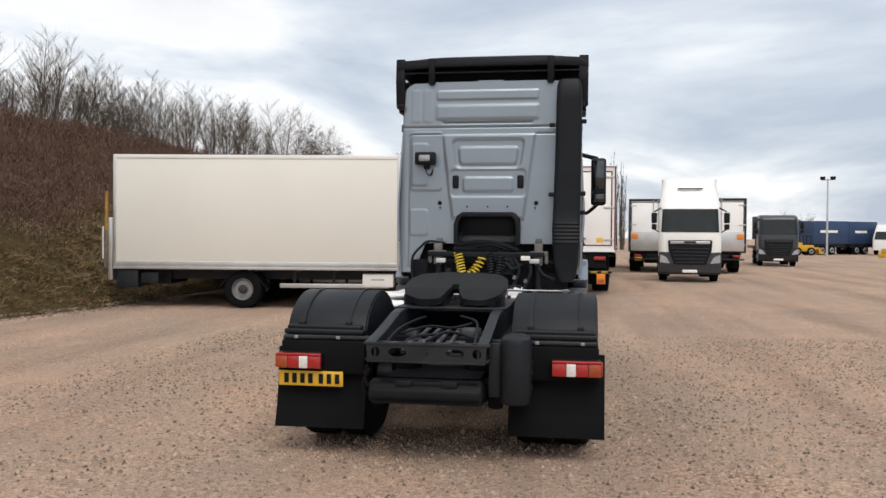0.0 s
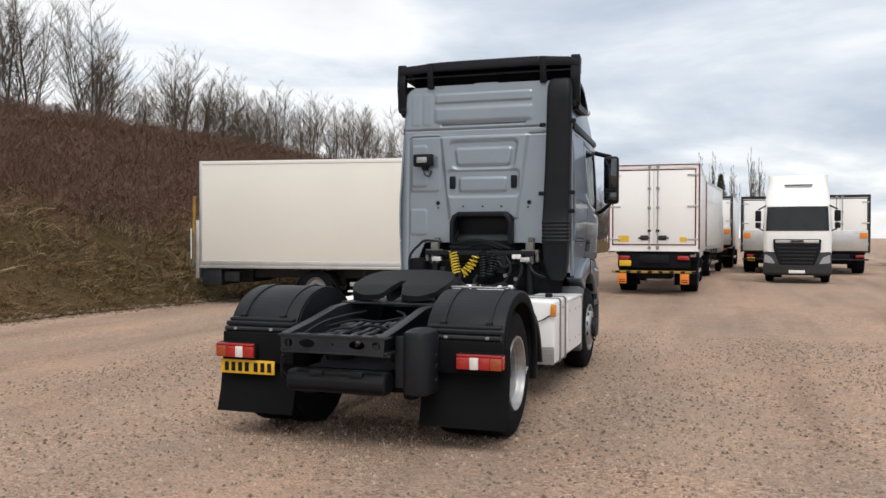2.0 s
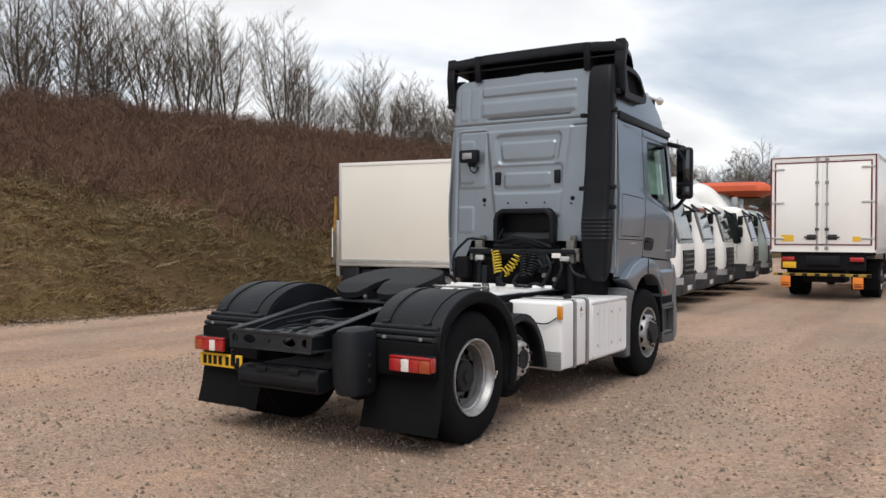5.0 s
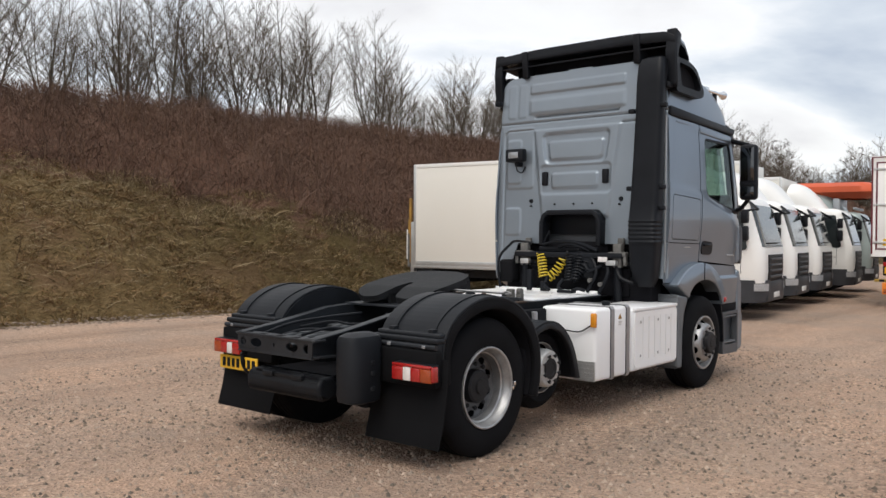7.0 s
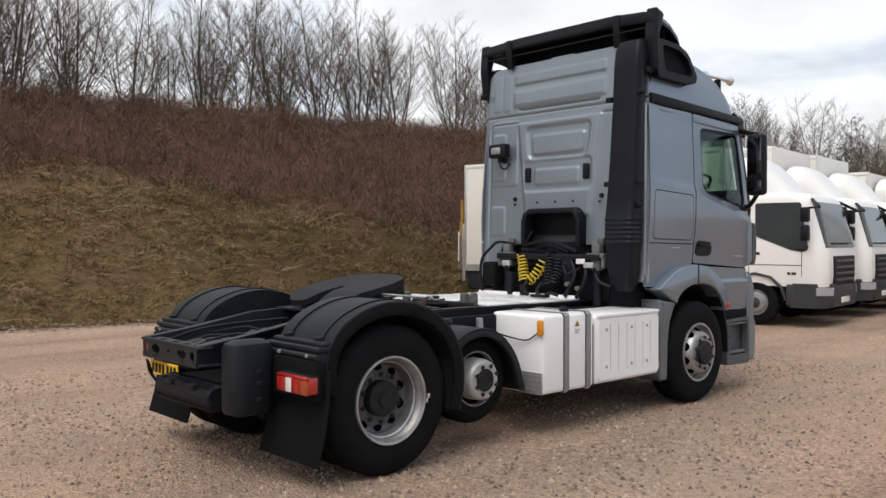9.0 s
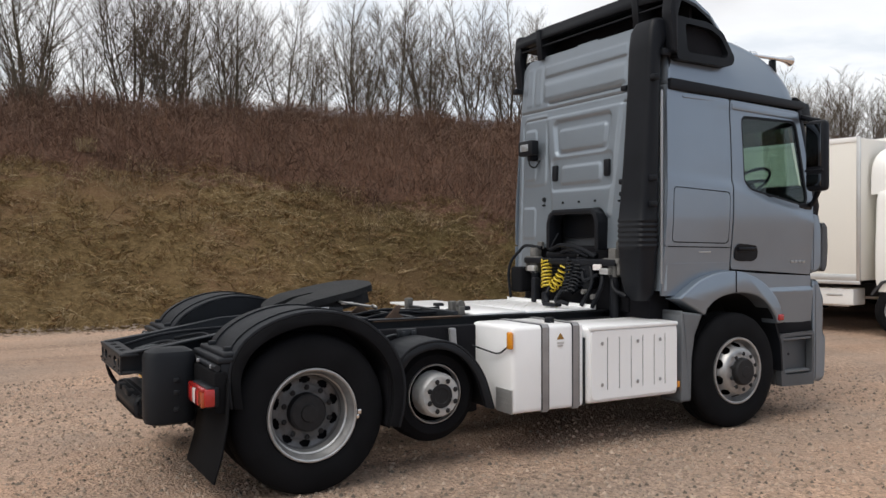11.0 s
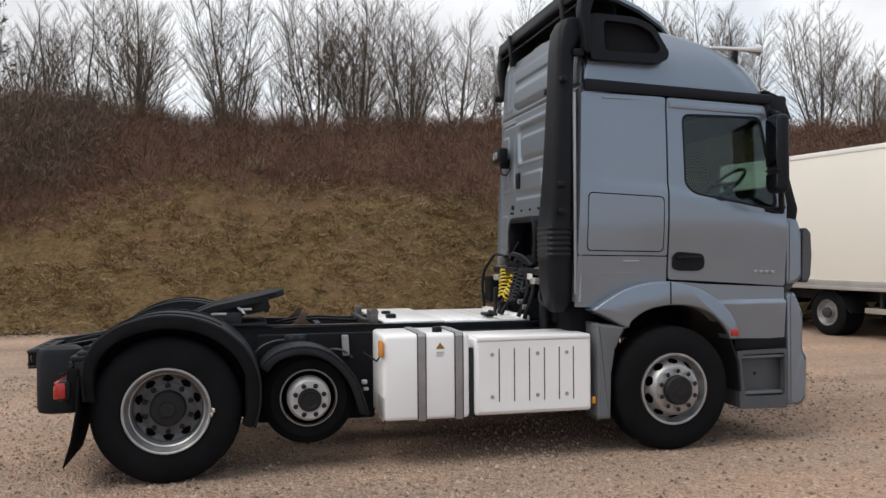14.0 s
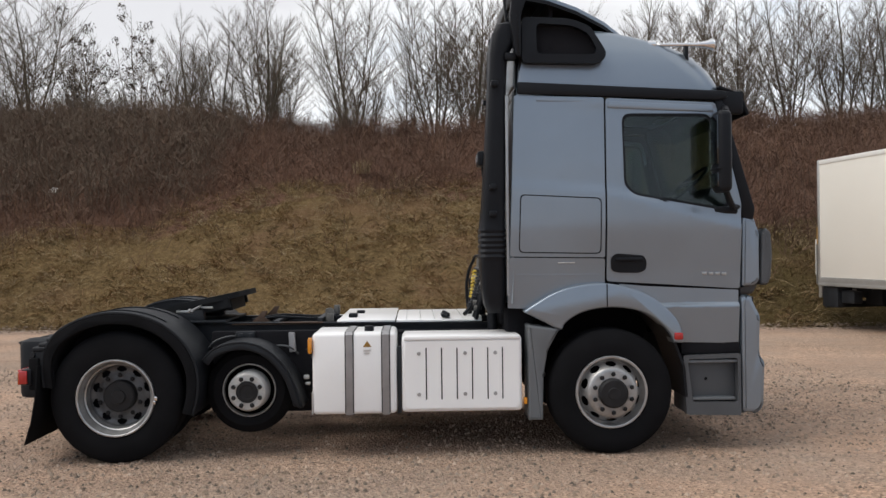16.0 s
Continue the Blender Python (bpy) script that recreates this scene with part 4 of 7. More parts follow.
for sgn in (1, -1):
    fix = (lambda b: b) if sgn > 0 else mirror_x
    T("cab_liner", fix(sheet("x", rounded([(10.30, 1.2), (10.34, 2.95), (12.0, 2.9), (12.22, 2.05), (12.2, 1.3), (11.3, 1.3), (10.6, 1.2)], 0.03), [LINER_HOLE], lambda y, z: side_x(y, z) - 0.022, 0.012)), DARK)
    upper = sheet("x", rounded([(10.262, 1.622), (10.315, 2.955), (11.06, 2.932), (11.05, 1.607)], 0.02), [LID_HOLE], side_x, 0.02, 0.035)
    T("side_panel", fix(upper), PAINT)
    T("locker_lid", fix(sheet("x", LID, [], lambda y, z: side_x(y, z) + 0.001, 0.02, 0.035)), PAINT)
    lower = sheet("x", rounded([(10.245, 1.195), (10.26, 1.613), (11.05, 1.598), (11.048, 1.36), (10.62, 1.27), (10.42, 1.19)], 0.015), [], side_x, 0.02, 0.06)
    T("lower_side_panel", fix(lower), PAINT)
    T("pressed_crease", fix(strip("z", [(side_x(10.3, 1.47) + 0.003, 10.27), (side_x(10.6, 1.47) + 0.003, 11.04)], 0.006, 1.466, 1.474)), PAINT)
    door = T("door", fix(sheet("x", DOOR, [WINDOW], lambda y, z: side_x(y, z) + 0.002, 0.022, 0.035)), PAINT)
    T("window_seal", fix(sheet("x", LINER_HOLE, [rounded([(11.225, 2.778), (11.235, 2.215), (11.31, 2.14), (11.72, 2.067), (12.045, 2.01), (12.08, 2.06), (11.94, 2.773)], 0.07, 5)], lambda y, z: side_x(y, z) - 0.004, 0.012)), BLACK, door)
    pane = T("window_pane", fix(sheet("x", WINDOW, [], lambda y, z: side_x(y, z) - 0.012, 0.004)), GLASS, door, "greenish tinted side window")
    pane.visible_shadow = False
    bezel = sheet("x", rounded([(11.10, 1.50), (11.095, 1.60), (11.14, 1.64), (11.37, 1.62), (11.395, 1.57), (11.39, 1.50), (11.33, 1.475), (11.15, 1.48)], 0.04), [], lambda y, z: side_x(y, z) + 0.012, 0.03)
    T("door_handle", fix(merge(bezel, box(1.132, 1.158, 11.13, 11.36, 1.575, 1.605, 0.012))), BLACK, door, "black recessed door handle")
    badge = bmesh.new()
    for k in range(4):
        merge(badge, box(1.112, 1.1225, 11.86 + 0.055 * k, 11.90 + 0.055 * k, 1.455 - 0.002 * k, 1.478 - 0.002 * k, 0.003))
    T("model_badge", fix(badge), LOGO, door, "row of small silver badge bars")
    T("rain_strip", fix(prism("x", [(10.5, 2.905), (11.05, 2.895), (11.05, 2.915), (10.5, 2.925)], 1.085, 1.098, 0.004)), PAINT)
    T("window_shade_rail", fix(prism("x", [(11.09, 2.845), (11.98, 2.805), (11.965, 2.865), (11.09, 2.90)], 1.07, 1.110, 0.006)), PAINT)
    # black pillar between door and windscreen
    pillar = prism("x", [(11.99, 2.92), (12.06, 2.92), (12.33, 2.0), (12.31, 1.9), (12.21, 1.93), (12.215, 2.05)], 0.98, 1.085, 0.015)
    T("pillar", fix(pillar), BLACK)
    # side of the front, grab rail and wind guide
    T("corner_panel", fix(prism("x", rounded([(12.205, 1.35), (12.215, 1.93), (12.32, 1.93), (12.365, 1.80), (12.365, 1.40), (12.32, 1.36)], 0.03), 0.90, 1.085, 0.03)), PAINT)
    T("air_guide", fix(prism("x", rounded([(12.375, 1.37), (12.385, 1.80), (12.42, 1.84), (12.465, 1.80), (12.475, 1.60), (12.46, 1.42), (12.43, 1.36)], 0.02), 0.93, 1.075, 0.018, 3)), GREYPLASTIC)
    # wheel arch
    arc_out = [(10.36, 1.17), (10.46, 1.235), (10.63, 1.33), (10.83, 1.385), (11.05, 1.395), (11.25, 1.355), (11.42, 1.28), (11.56, 1.17), (11.65, 1.05), (11.685, 0.90)]
    arc_in = [(11.60, 0.90), (11.57, 0.97), (11.48, 1.07), (11.37, 1.145), (11.23, 1.185), (11.07, 1.197), (10.92, 1.18), (10.80, 1.14), (10.70, 1.07), (10.665, 1.02), (10.50, 1.10)]
    arch = [(q.x, q.y) for q in smooth_path([(*q, 0) for q in arc_out], 4)] + [(q.x, q.y) for q in smooth_path([(*q, 0) for q in arc_in], 4)]
    T("wheel_arch", fix(prism("x", arch, 1.0, 1.19, 0.018, 3)), PAINT, None, "", 60)
    T("arch_lining", fix(strip("x", [(10.50, 0.75), (10.56, 0.95), (10.68, 1.10), (10.88, 1.205), (11.09, 1.225), (11.30, 1.19), (11.48, 1.08), (11.60, 0.92), (11.68, 0.7), (11.70, 0.45)], 0.02, 0.60, 1.15)), BLACK)
    T("side_marker", fix(box(1.165, 1.202, 11.60, 11.675, 0.925, 0.985, 0.012)), RED)
    T("arch_seam", fix(box(1.15, 1.1965, 11.046, 11.053, 1.205, 1.392, 0.001)), DARK)
    T("front_wing", fix(sheet("x", rounded([(11.16, 1.388), (11.40, 1.365), (12.17, 1.326), (12.165, 0.885), (11.64, 0.90), (11.61, 1.05), (11.51, 1.17), (11.38, 1.27), (11.22, 1.34)], 0.01), [], wing_x, 0.10, 0.0115)), PAINT)
    T("rear_wheel_shield", fix(prism("x", rounded([(10.40, 1.06), (10.66, 1.03), (10.56, 0.85), (10.525, 0.65), (10.515, 0.285), (10.395, 0.285)], 0.02), 0.92, 1.18, 0.02)), STEPGREY)
    # entry steps
    # near-black block puts the shade of the gap into colour
    T("step_gap_shade", fix(box(0.80, 1.115, 11.68, 12.17, 0.80, 0.893, 0.004)), DARK)
    step = box(0.75, 1.06, 11.72, 12.17, 0.30, 0.80, 0.02)
    T("step_well", fix(step), GREYPLASTIC)
    # dark disc laid on as the hole
    T("step_hole", fix(lathe([(0.0, 0.016), (0.004, 0.014), (0.004, 0.0)], (1.06, 11.90, 0.585), "x", 10)), DARK)
    frame_step = sheet("x", rounded([(11.69, 0.79), (12.17, 0.80), (12.17, 0.29), (11.715, 0.30)], 0.02), [rounded([(11.725, 0.757), (12.145, 0.765), (12.145, 0.40), (11.765, 0.405)], 0.03)], lambda y, z: 1.14, 0.07)
    T("entry_step", fix(frame_step), GREYPLASTIC)
    T("step_tread", fix(box(0.98, 1.125, 11.77, 12.13, 0.415, 0.44, 0.006)), STEPGREY)
    T("step_tread", fix(box(1.0, 1.13, 11.72, 12.15, 0.725, 0.75, 0.006)), STEPGREY)
    T("bumper_corner", fix(prism("x", rounded([(12.185, 0.31), (12.185, 1.27), (12.27, 1.28), (12.355, 1.10), (12.345, 0.78), (12.39, 0.72), (12.375, 0.36), (12.33, 0.30)], 0.03), 0.70, 1.12, 0.035)), PAINT)
    T("headlamp", fix(box(0.62, 0.99, 12.30, 12.40, 0.62, 0.86, 0.03)), LENSGLASS)
    # mirrors
    mh = bmesh.new()
    merge(mh, box(1.235, 1.44, 11.90, 12.015, 2.12, 2.775, 0.045, 4))
    merge(mh, box(1.242, 1.433, 11.893, 12.0, 2.30, 2.318, 0.006))
    mirror = T("mirror", fix(mh), BLACK, None, "large black two-part wing mirror")
    T("mirror_glass", fix(boxes((1.26, 1.415, 11.893, 11.905, 2.345, 2.735, 0.004), (1.26, 1.415, 11.893, 11.905, 2.165, 2.275, 0.004))), material("dark_mirror_glass" if sgn > 0 else "dark_mirror_glass_b", (0.10, 0.105, 0.11), 0.06, 1.0, 0.02), mirror)
    for pts, r in (([(1.02, 12.08, 2.86), (1.15, 12.06, 2.82), (1.32, 11.99, 2.77)], 0.03), ([(1.06, 12.20, 2.02), (1.18, 12.10, 2.02), (1.33, 11.99, 2.14)], 0.025)):
        T("mirror_arm", fix(tube(smooth_path(pts), r, 8)), BLACK, mirror)
    T("mirror_foot", fix(box(1.02, 1.13, 11.83, 12.17, 1.955, 2.02, 0.02)), BLACK, mirror)

# small fitting on the right lower panel
T("lower_catch", box(1.115, 1.130, 10.66, 10.80, 1.562, 1.570, 0.003), ALU)


# pressed back wall: a fine sheet with its relief
def rect_d(x, z, cx, cz, hx, hz, r):
    qx, qz = abs(x - cx) - hx + r, abs(z - cz) - hz + r
    return math.hypot(max(qx, 0), max(qz, 0)) + min(max(qx, qz), 0) - r


def ramp_in(d, w):
    """1 inside, 0 outside, with a slope of width w."""
    t = min(1.0, max(0.0, 0.5 - d / w))
    return t * t * (3 - 2 * t)


def back_relief(x, z):
    h = 0.0
    # stiffening ribs of the upper panel
    if z > 3.03:
        for z0, hz, k, w in ((3.41, 0.055, 0.012, 0.022), (3.20, 0.085, 0.013, 0.06)):
            h += k * ramp_in(rect_d(x, z, -0.04, z0, 0.62, hz, 0.02), w)
        for x0 in (-0.92, -0.77):
            h += 0.005 * ramp_in(rect_d(x, z, x0, 3.28, 0.055, 0.20, 0.03), 0.03)
        h -= 0.025 * ramp_in(rect_d(x, z, -0.04, 3.075, 0.55, 0.012, 0.01), 0.015)
        return h
    # wide field that narrows downwards
    half = 0.50 - 0.13 * (2.9 - z)
    field = max(abs(x + 0.02) - half - 0.06, z - 2.93, 1.90 - z)
    h += 0.022 * ramp_in(field, 0.05)
    hx = 0.44 - 0.05 * (2.87 - z) / 0.35
    h -= 0.026 * ramp_in(rect_d(x, z, -0.02, 2.69, hx, 0.175, 0.06), 0.03)
    h += 0.022 * ramp_in(rect_d(x, z, -0.02, 2.665, 0.365 - 0.025 * (2.77 - z) / 0.2, 0.105, 0.04), 0.025)
    h -= 0.012 * ramp_in(rect_d(x, z, -0.02, 2.33, 0.46, 0.165, 0.05), 0.03)
    h += 0.018 * ramp_in(rect_d(x, z, -0.02, 2.315, 0.30, 0.085, 0.03), 0.025)
    for x0, z0, hx, hz in ((-0.86, 2.56, 0.10, 0.26), (-0.87, 1.85, 0.11, 0.16), (-0.78, 2.60, 0.19, 0.36)):
        d = rect_d(x, z, x0, z0, hx, hz, 0.04)
        h += 0.009 * ramp_in(d, 0.02)
    # pressed border line
    d = rect_d(x, z, -0.02, 2.1, 0.985, 0.83, 0.07)
    h -= 0.012 * ramp_in(abs(d) - 0.008, 0.014)
    # cut line of the high roof
    h -= 0.016 * ramp_in(abs(z - 3.015) - 0.008, 0.014)
    return h


def back_inside(x, z):
    """Whether the sheet covers this place: rounded top, arch over the engine, raised lower edge."""
    top = 3.585 - 0.02 * abs(x)
    if z > 3.40 and abs(x) > 0.90:
        top = 3.40 + math.sqrt(max(0.0, 0.165 ** 2 - (min(abs(x) - 0.90, 0.165)) ** 2))
    edge = lerp_table(z, [(1.2, 1.115), (2.1, 1.125), (3.0, 1.085), (3.4, 1.065), (3.6, 1.06)])
    if abs(x) > edge or z > top:
        return False
    low = 1.24 if abs(x) > 0.92 else 1.24 + min(1.0, (0.92 - abs(x)) / 0.14) * 0.36
    if z < low:
        return False
    return rect_d(x, z, -0.02, 1.60, 0.40, 0.385, 0.14) > 0


def back_wall():
    bm = bmesh.new()
    nx, nz = 190, 200
    rows = []
    for j in range(nz + 1):
        z = 1.2 + (3.6 - 1.2) * j / nz
        rows.append([(-1.13 + 2.26 * i / nx, z) for i in range(nx + 1)])
    verts = {}

    def vert(i, j):
        if (i, j) not in verts:
            x, z = rows[j][i]
            y = 10.262 + lerp_table(z, [(1.2, -0.015), (3.0, 0.045), (3.6, 0.085)]) - back_relief(x, z)
            y += 0.05 * max(0.0, (abs(x) - 1.04) / 0.09) ** 2
            verts[i, j] = bm.verts.new((x, y, z))
        return verts[i, j]

    for j in range(nz):
        for i in range(nx):
            x, z = (rows[j][i][0] + rows[j][i + 1][0]) / 2, (rows[j][i][1] + rows[j + 1][i][1]) / 2
            if back_inside(x, z):
                bm.faces.new((vert(i, j), vert(i + 1, j), vert(i + 1, j + 1), vert(i, j + 1)))
    return bm


back = T("back_wall", back_wall(), PAINT_BACK, None, "dusty grey pressed cab back wall", 60)
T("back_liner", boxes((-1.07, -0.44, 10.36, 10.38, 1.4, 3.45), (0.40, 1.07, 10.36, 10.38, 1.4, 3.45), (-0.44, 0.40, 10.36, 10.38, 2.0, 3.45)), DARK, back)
arch_line = [(-0.42, 1.58), (-0.42, 1.84), (-0.385, 1.93), (-0.31, 1.975), (0.27, 1.975), (0.345, 1.93), (0.38, 1.84), (0.38, 1.58)]
T("tunnel_trim", strip("y", arch_line, -0.055, 10.15, 10.30, 0.012), BLACK, back)
T("tunnel_panel", boxes((-0.40, 0.36, 10.36, 10.40, 1.70, 1.96, 0.01)), BLACK, back)
for x0 in (-0.415, 0.375):
    T("back_vent", box(x0 - 0.038, x0 + 0.038, 10.245, 10.30, 2.265, 2.425, 0.018, 3), BLACK, back)
for x0, z0, r in ((-0.61, 2.09, 0.026), (0.565, 2.09, 0.026), (-0.6, 2.03, 0.011), (0.555, 2.03, 0.011), (-0.27, 2.045, 0.012), (-0.02, 2.045, 0.012), (0.22, 2.045, 0.012)):
    T("plug", lathe([(-0.012, 0.0), (-0.012, r * 0.8), (0.0, r), (0.06, r)], (x0, 10.27 if r > 0.02 else 10.252, z0), "y", 14), BLACK, back)

lamp = bmesh.new()
merge(lamp, box(-0.905, -0.65, 10.145, 10.24, 2.55, 2.705, 0.022))
merge(lamp, box(-0.80, -0.74, 10.19, 10.29, 2.50, 2.60, 0.01))
work_lamp = T("work_lamp", lamp, BLACK, None, "black rectangular work lamp with clear glass")
T("lamp_glass", box(-0.85, -0.715, 10.140, 10.15, 2.592, 2.668, 0.012), LENSGLASS, work_lamp)
T("lamp_lead", tube(smooth_path([(-0.78, 10.2, 2.52), (-0.76, 10.2, 2.45), (-0.72, 10.24, 2.43), (-0.70, 10.28, 2.50)]), 0.008, 6), BLACK, work_lamp)


# roof
def section_loft(rows, close_top=True, seg=5):
    """Rows of z, half width, rear y, front y, rear radius, front radius."""
    bm = bmesh.new()
    rings = []
    for z, x, y0, y1, r0, r1 in rows:
        loop = []
        for cx, cy, r, a0 in ((x - r0, y0 + r0, r0, -90), (x - r1, y1 - r1, r1, 0), (-x + r1, y1 - r1, r1, 90), (-x + r0, y0 + r0, r0, 180)):
            for k in range(seg + 1):
                a = radians(a0 + 90 * k / seg)
                loop.append((cx + r * math.cos(a), cy + r * math.sin(a), z))
        rings.append([bm.verts.new(p) for p in loop])
    n = len(rings[0])
    for a, b in zip(rings, rings[1:]):
        for k in range(n):
            bm.faces.new((a[k], a[(k + 1) % n], b[(k + 1) % n], b[k]))
    if close_top:
        bm.faces.new(rings[-1])
    return bm


roof_rows = [(2.955, 1.083, 10.33, 12.11, 0.03, 0.30), (3.02, 1.083, 10.335, 12.12, 0.03, 0.30), (3.10, 1.080, 10.345, 12.095, 0.03, 0.33), (3.20, 1.070, 10.352, 12.045, 0.03, 0.38), (3.30, 1.058, 10.36, 11.96, 0.03, 0.42), (3.39, 1.040, 10.37, 11.81, 0.03, 0.45), (3.46, 1.015, 10.375, 11.60, 0.03, 0.45), (3.52, 0.975, 10.38, 11.34, 0.03, 0.40), (3.56, 0.91, 10.39, 11.08, 0.03, 0.30), (3.585, 0.80, 10.41, 10.85, 0.03, 0.2)]
roof = T("roof", section_loft(roof_rows), PAINT, None, "high rounded cab roof", 50)
for sgn in (1, -1):
    fix = (lambda b: b) if sgn > 0 else mirror_x
    gut = prism("x", [(10.34, 2.965), (12.02, 2.905), (12.10, 2.93), (12.08, 2.985), (11.2, 3.025), (10.345, 3.065)], 1.0, 1.108, 0.012)
    T("gutter", fix(gut), BLACK, roof, "black rain gutter round the roof")
    pocket_out = rounded([(10.375, 3.215), (10.385, 3.60), (10.78, 3.585), (10.95, 3.52), (11.075, 3.30), (11.06, 3.235), (10.98, 3.205)], 0.05)
    pocket_in = rounded([(10.50, 3.285), (10.50, 3.545), (10.80, 3.525), (10.93, 3.46), (11.00, 3.32), (10.97, 3.28)], 0.05)
    T("side_fairing", fix(sheet("x", pocket_out, [pocket_in], lambda y, z: 1.150 - 0.12 * max(0.0, z - 3.3), 0.09)), BLACK, roof, "black side fairing with a hollow")
    T("fairing_floor", fix(sheet("x", pocket_out, [], lambda y, z: 1.092 - 0.12 * max(0.0, z - 3.3), 0.05)), DARK, roof)
    plate_line = [(10.34, 3.86), (10.30, 3.60), (10.33, 3.42), (10.40, 3.27)]
    T("spoiler_cheek", fix(prism("x", rounded([(10.31, 3.87), (10.28, 3.60), (10.32, 3.27), (10.37, 3.25), (10.37, 3.60), (10.45, 3.82)], 0.03), 1.06, 1.172, 0.012)), BLACK, roof)
    strut = prism("x", [(10.27, 3.86), (10.30, 3.54), (10.42, 3.57), (10.60, 3.82)], 0.685, 0.765, 0.01)
    T("spoiler_strut", fix(strut), BLACK, roof)
    T("fairing_clip", fix(box(1.06, 1.13, 10.24, 10.33, 3.24, 3.30, 0.012)), BLACK, roof)


def arched(rows, n=22, thick=0.03):
    """A sheet over the roof: rows of y, half width, top height."""
    bm = bmesh.new()
    for lift in (0.0, -thick):
        grid_rows = []
        for y, x, z in rows:
            grid_rows.append([bm.verts.new((x * (2 * k / n - 1), y, z + lift - 0.09 * abs(2 * k / n - 1) ** 5)) for k in range(n + 1)])
        for a, b in zip(grid_rows, grid_rows[1:]):
            for k in range(n):
                bm.faces.new((a[k], a[k + 1], b[k + 1], b[k]))
        if lift == 0.0:
            first = grid_rows
    for ra, rb in ((first[0], grid_rows[0]), (first[-1], grid_rows[-1])):
        for k in range(n):
            bm.faces.new((ra[k], ra[k + 1], rb[k + 1], rb[k]))
    for k in (0, n):
        for i in range(len(rows) - 1):
            bm.faces.new((first[i][k], first[i + 1][k], grid_rows[i + 1][k], grid_rows[i][k]))
    return bm


T("roof_spoiler", arched([(11.42, 0.60, 3.53), (11.30, 0.80, 3.60), (11.10, 0.95, 3.69), (10.85, 1.06, 3.78), (10.60, 1.13, 3.845), (10.36, 1.165, 3.885)]), PAINT, roof, "body-coloured roof spoiler", 50)
T("spoiler_edge", arched([(11.44, 0.61, 3.495), (11.30, 0.81, 3.565), (11.10, 0.96, 3.655), (10.85, 1.07, 3.745), (10.60, 1.14, 3.81), (10.33, 1.175, 3.85)]), BLACK, roof)
bar_line = [(-1.175, 3.70), (-1.15, 3.79), (-1.05, 3.838), (-0.6, 3.866), (0.6, 3.866), (1.05, 3.838), (1.15, 3.79), (1.175, 3.70), (1.10, 3.725), (0.6, 3.752), (-0.6, 3.752), (-1.10, 3.725)]
T("spoiler_bar", prism("y", bar_line, 10.29, 10.37, 0.012), BLACK, roof)
T("spoiler_rod", box(-1.08, 1.08, 10.30, 10.32, 3.675, 3.69, 0.004), BLACK, roof)
# added dark sheet stands in for the shade under the spoiler
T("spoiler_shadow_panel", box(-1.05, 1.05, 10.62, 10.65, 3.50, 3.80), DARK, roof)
T("sun_visor", merge(strip("x", [(12.05, 3.02), (12.16, 2.98), (12.25, 2.90), (12.29, 2.79)], 0.03, -1.02, 1.02, 0.01), boxes((0.98, 1.03, 12.02, 12.27, 2.80, 3.0, 0.03), (-1.03, -0.98, 12.02, 12.27, 2.80, 3.0, 0.03))), BLACK, roof, "black sun visor over the windscreen")
horn = lathe([(0.0, 0.010), (0.08, 0.016), (0.38, 0.020), (0.46, 0.030), (0.52, 0.052), (0.525, 0.049), (0.46, 0.018)], (0.985, 11.50, 3.395), "y", 18)
merge(horn, lathe([(-0.04, 0.0), (-0.04, 0.035), (0.02, 0.04), (0.05, 0.013)], (0.985, 11.50, 3.395), "y", 14))
T("air_horn", horn, CHROME, roof, "chrome air horn")
each(T, "horn_bracket", ((0.955, 1.01, 11.46, 11.50, 3.29, 3.39, 0.01), (0.93, 1.0, 11.78, 11.81, 3.22, 3.385, 0.008)), BLACK, roof)

# windscreen, front and cab inside
screen = sheet("y", rounded([(-0.98, 1.98), (-0.95, 2.92), (0.95, 2.92), (0.98, 1.98)], 0.06), [], lambda x, z: 12.33 - 0.28 * (z - 1.98) - 0.10 * x * x, 0.006)
ws = T("windscreen", screen, GLASS)
ws.visible_shadow = False
T("front_panel", prism("x", rounded([(12.20, 1.28), (12.20, 1.98), (12.33, 1.99), (12.41, 1.80), (12.41, 1.36), (12.36, 1.28)], 0.03), -0.93, 0.93, 0.02), GREYPLASTIC)
T("grille", boxes(*[(-0.78, 0.78, 12.39, 12.43, 0.92 + 0.13 * k, 0.99 + 0.13 * k, 0.012) for k in range(7)]), BLACK)
T("front_bumper", prism("x", rounded([(12.10, 0.32), (12.10, 1.28), (12.30, 1.28), (12.38, 0.74), (12.38, 0.34)], 0.03), -0.72, 0.72, 0.02), STEPGREY)
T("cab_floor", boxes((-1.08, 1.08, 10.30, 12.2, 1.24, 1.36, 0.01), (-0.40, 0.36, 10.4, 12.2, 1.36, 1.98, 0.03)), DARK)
T("dashboard", prism("x", rounded([(11.90, 1.5), (11.88, 2.04), (11.98, 2.19), (12.12, 2.20), (12.25, 2.04), (12.27, 1.5)], 0.04), -1.05, 1.05, 0.02), BLACK)
wheel_ring = bmesh.new()
wc, tilt = Vector((0.58, 11.93, 2.25)), radians(42)
ring = [wc + Vector((0.21 * math.cos(a), 0.21 * math.sin(a) * math.cos(tilt), 0.21 * math.sin(a) * math.sin(tilt))) for a in [2 * math.pi * k / 24 for k in range(25)]]
merge(wheel_ring, tube(ring, 0.016, 6, cap=False))
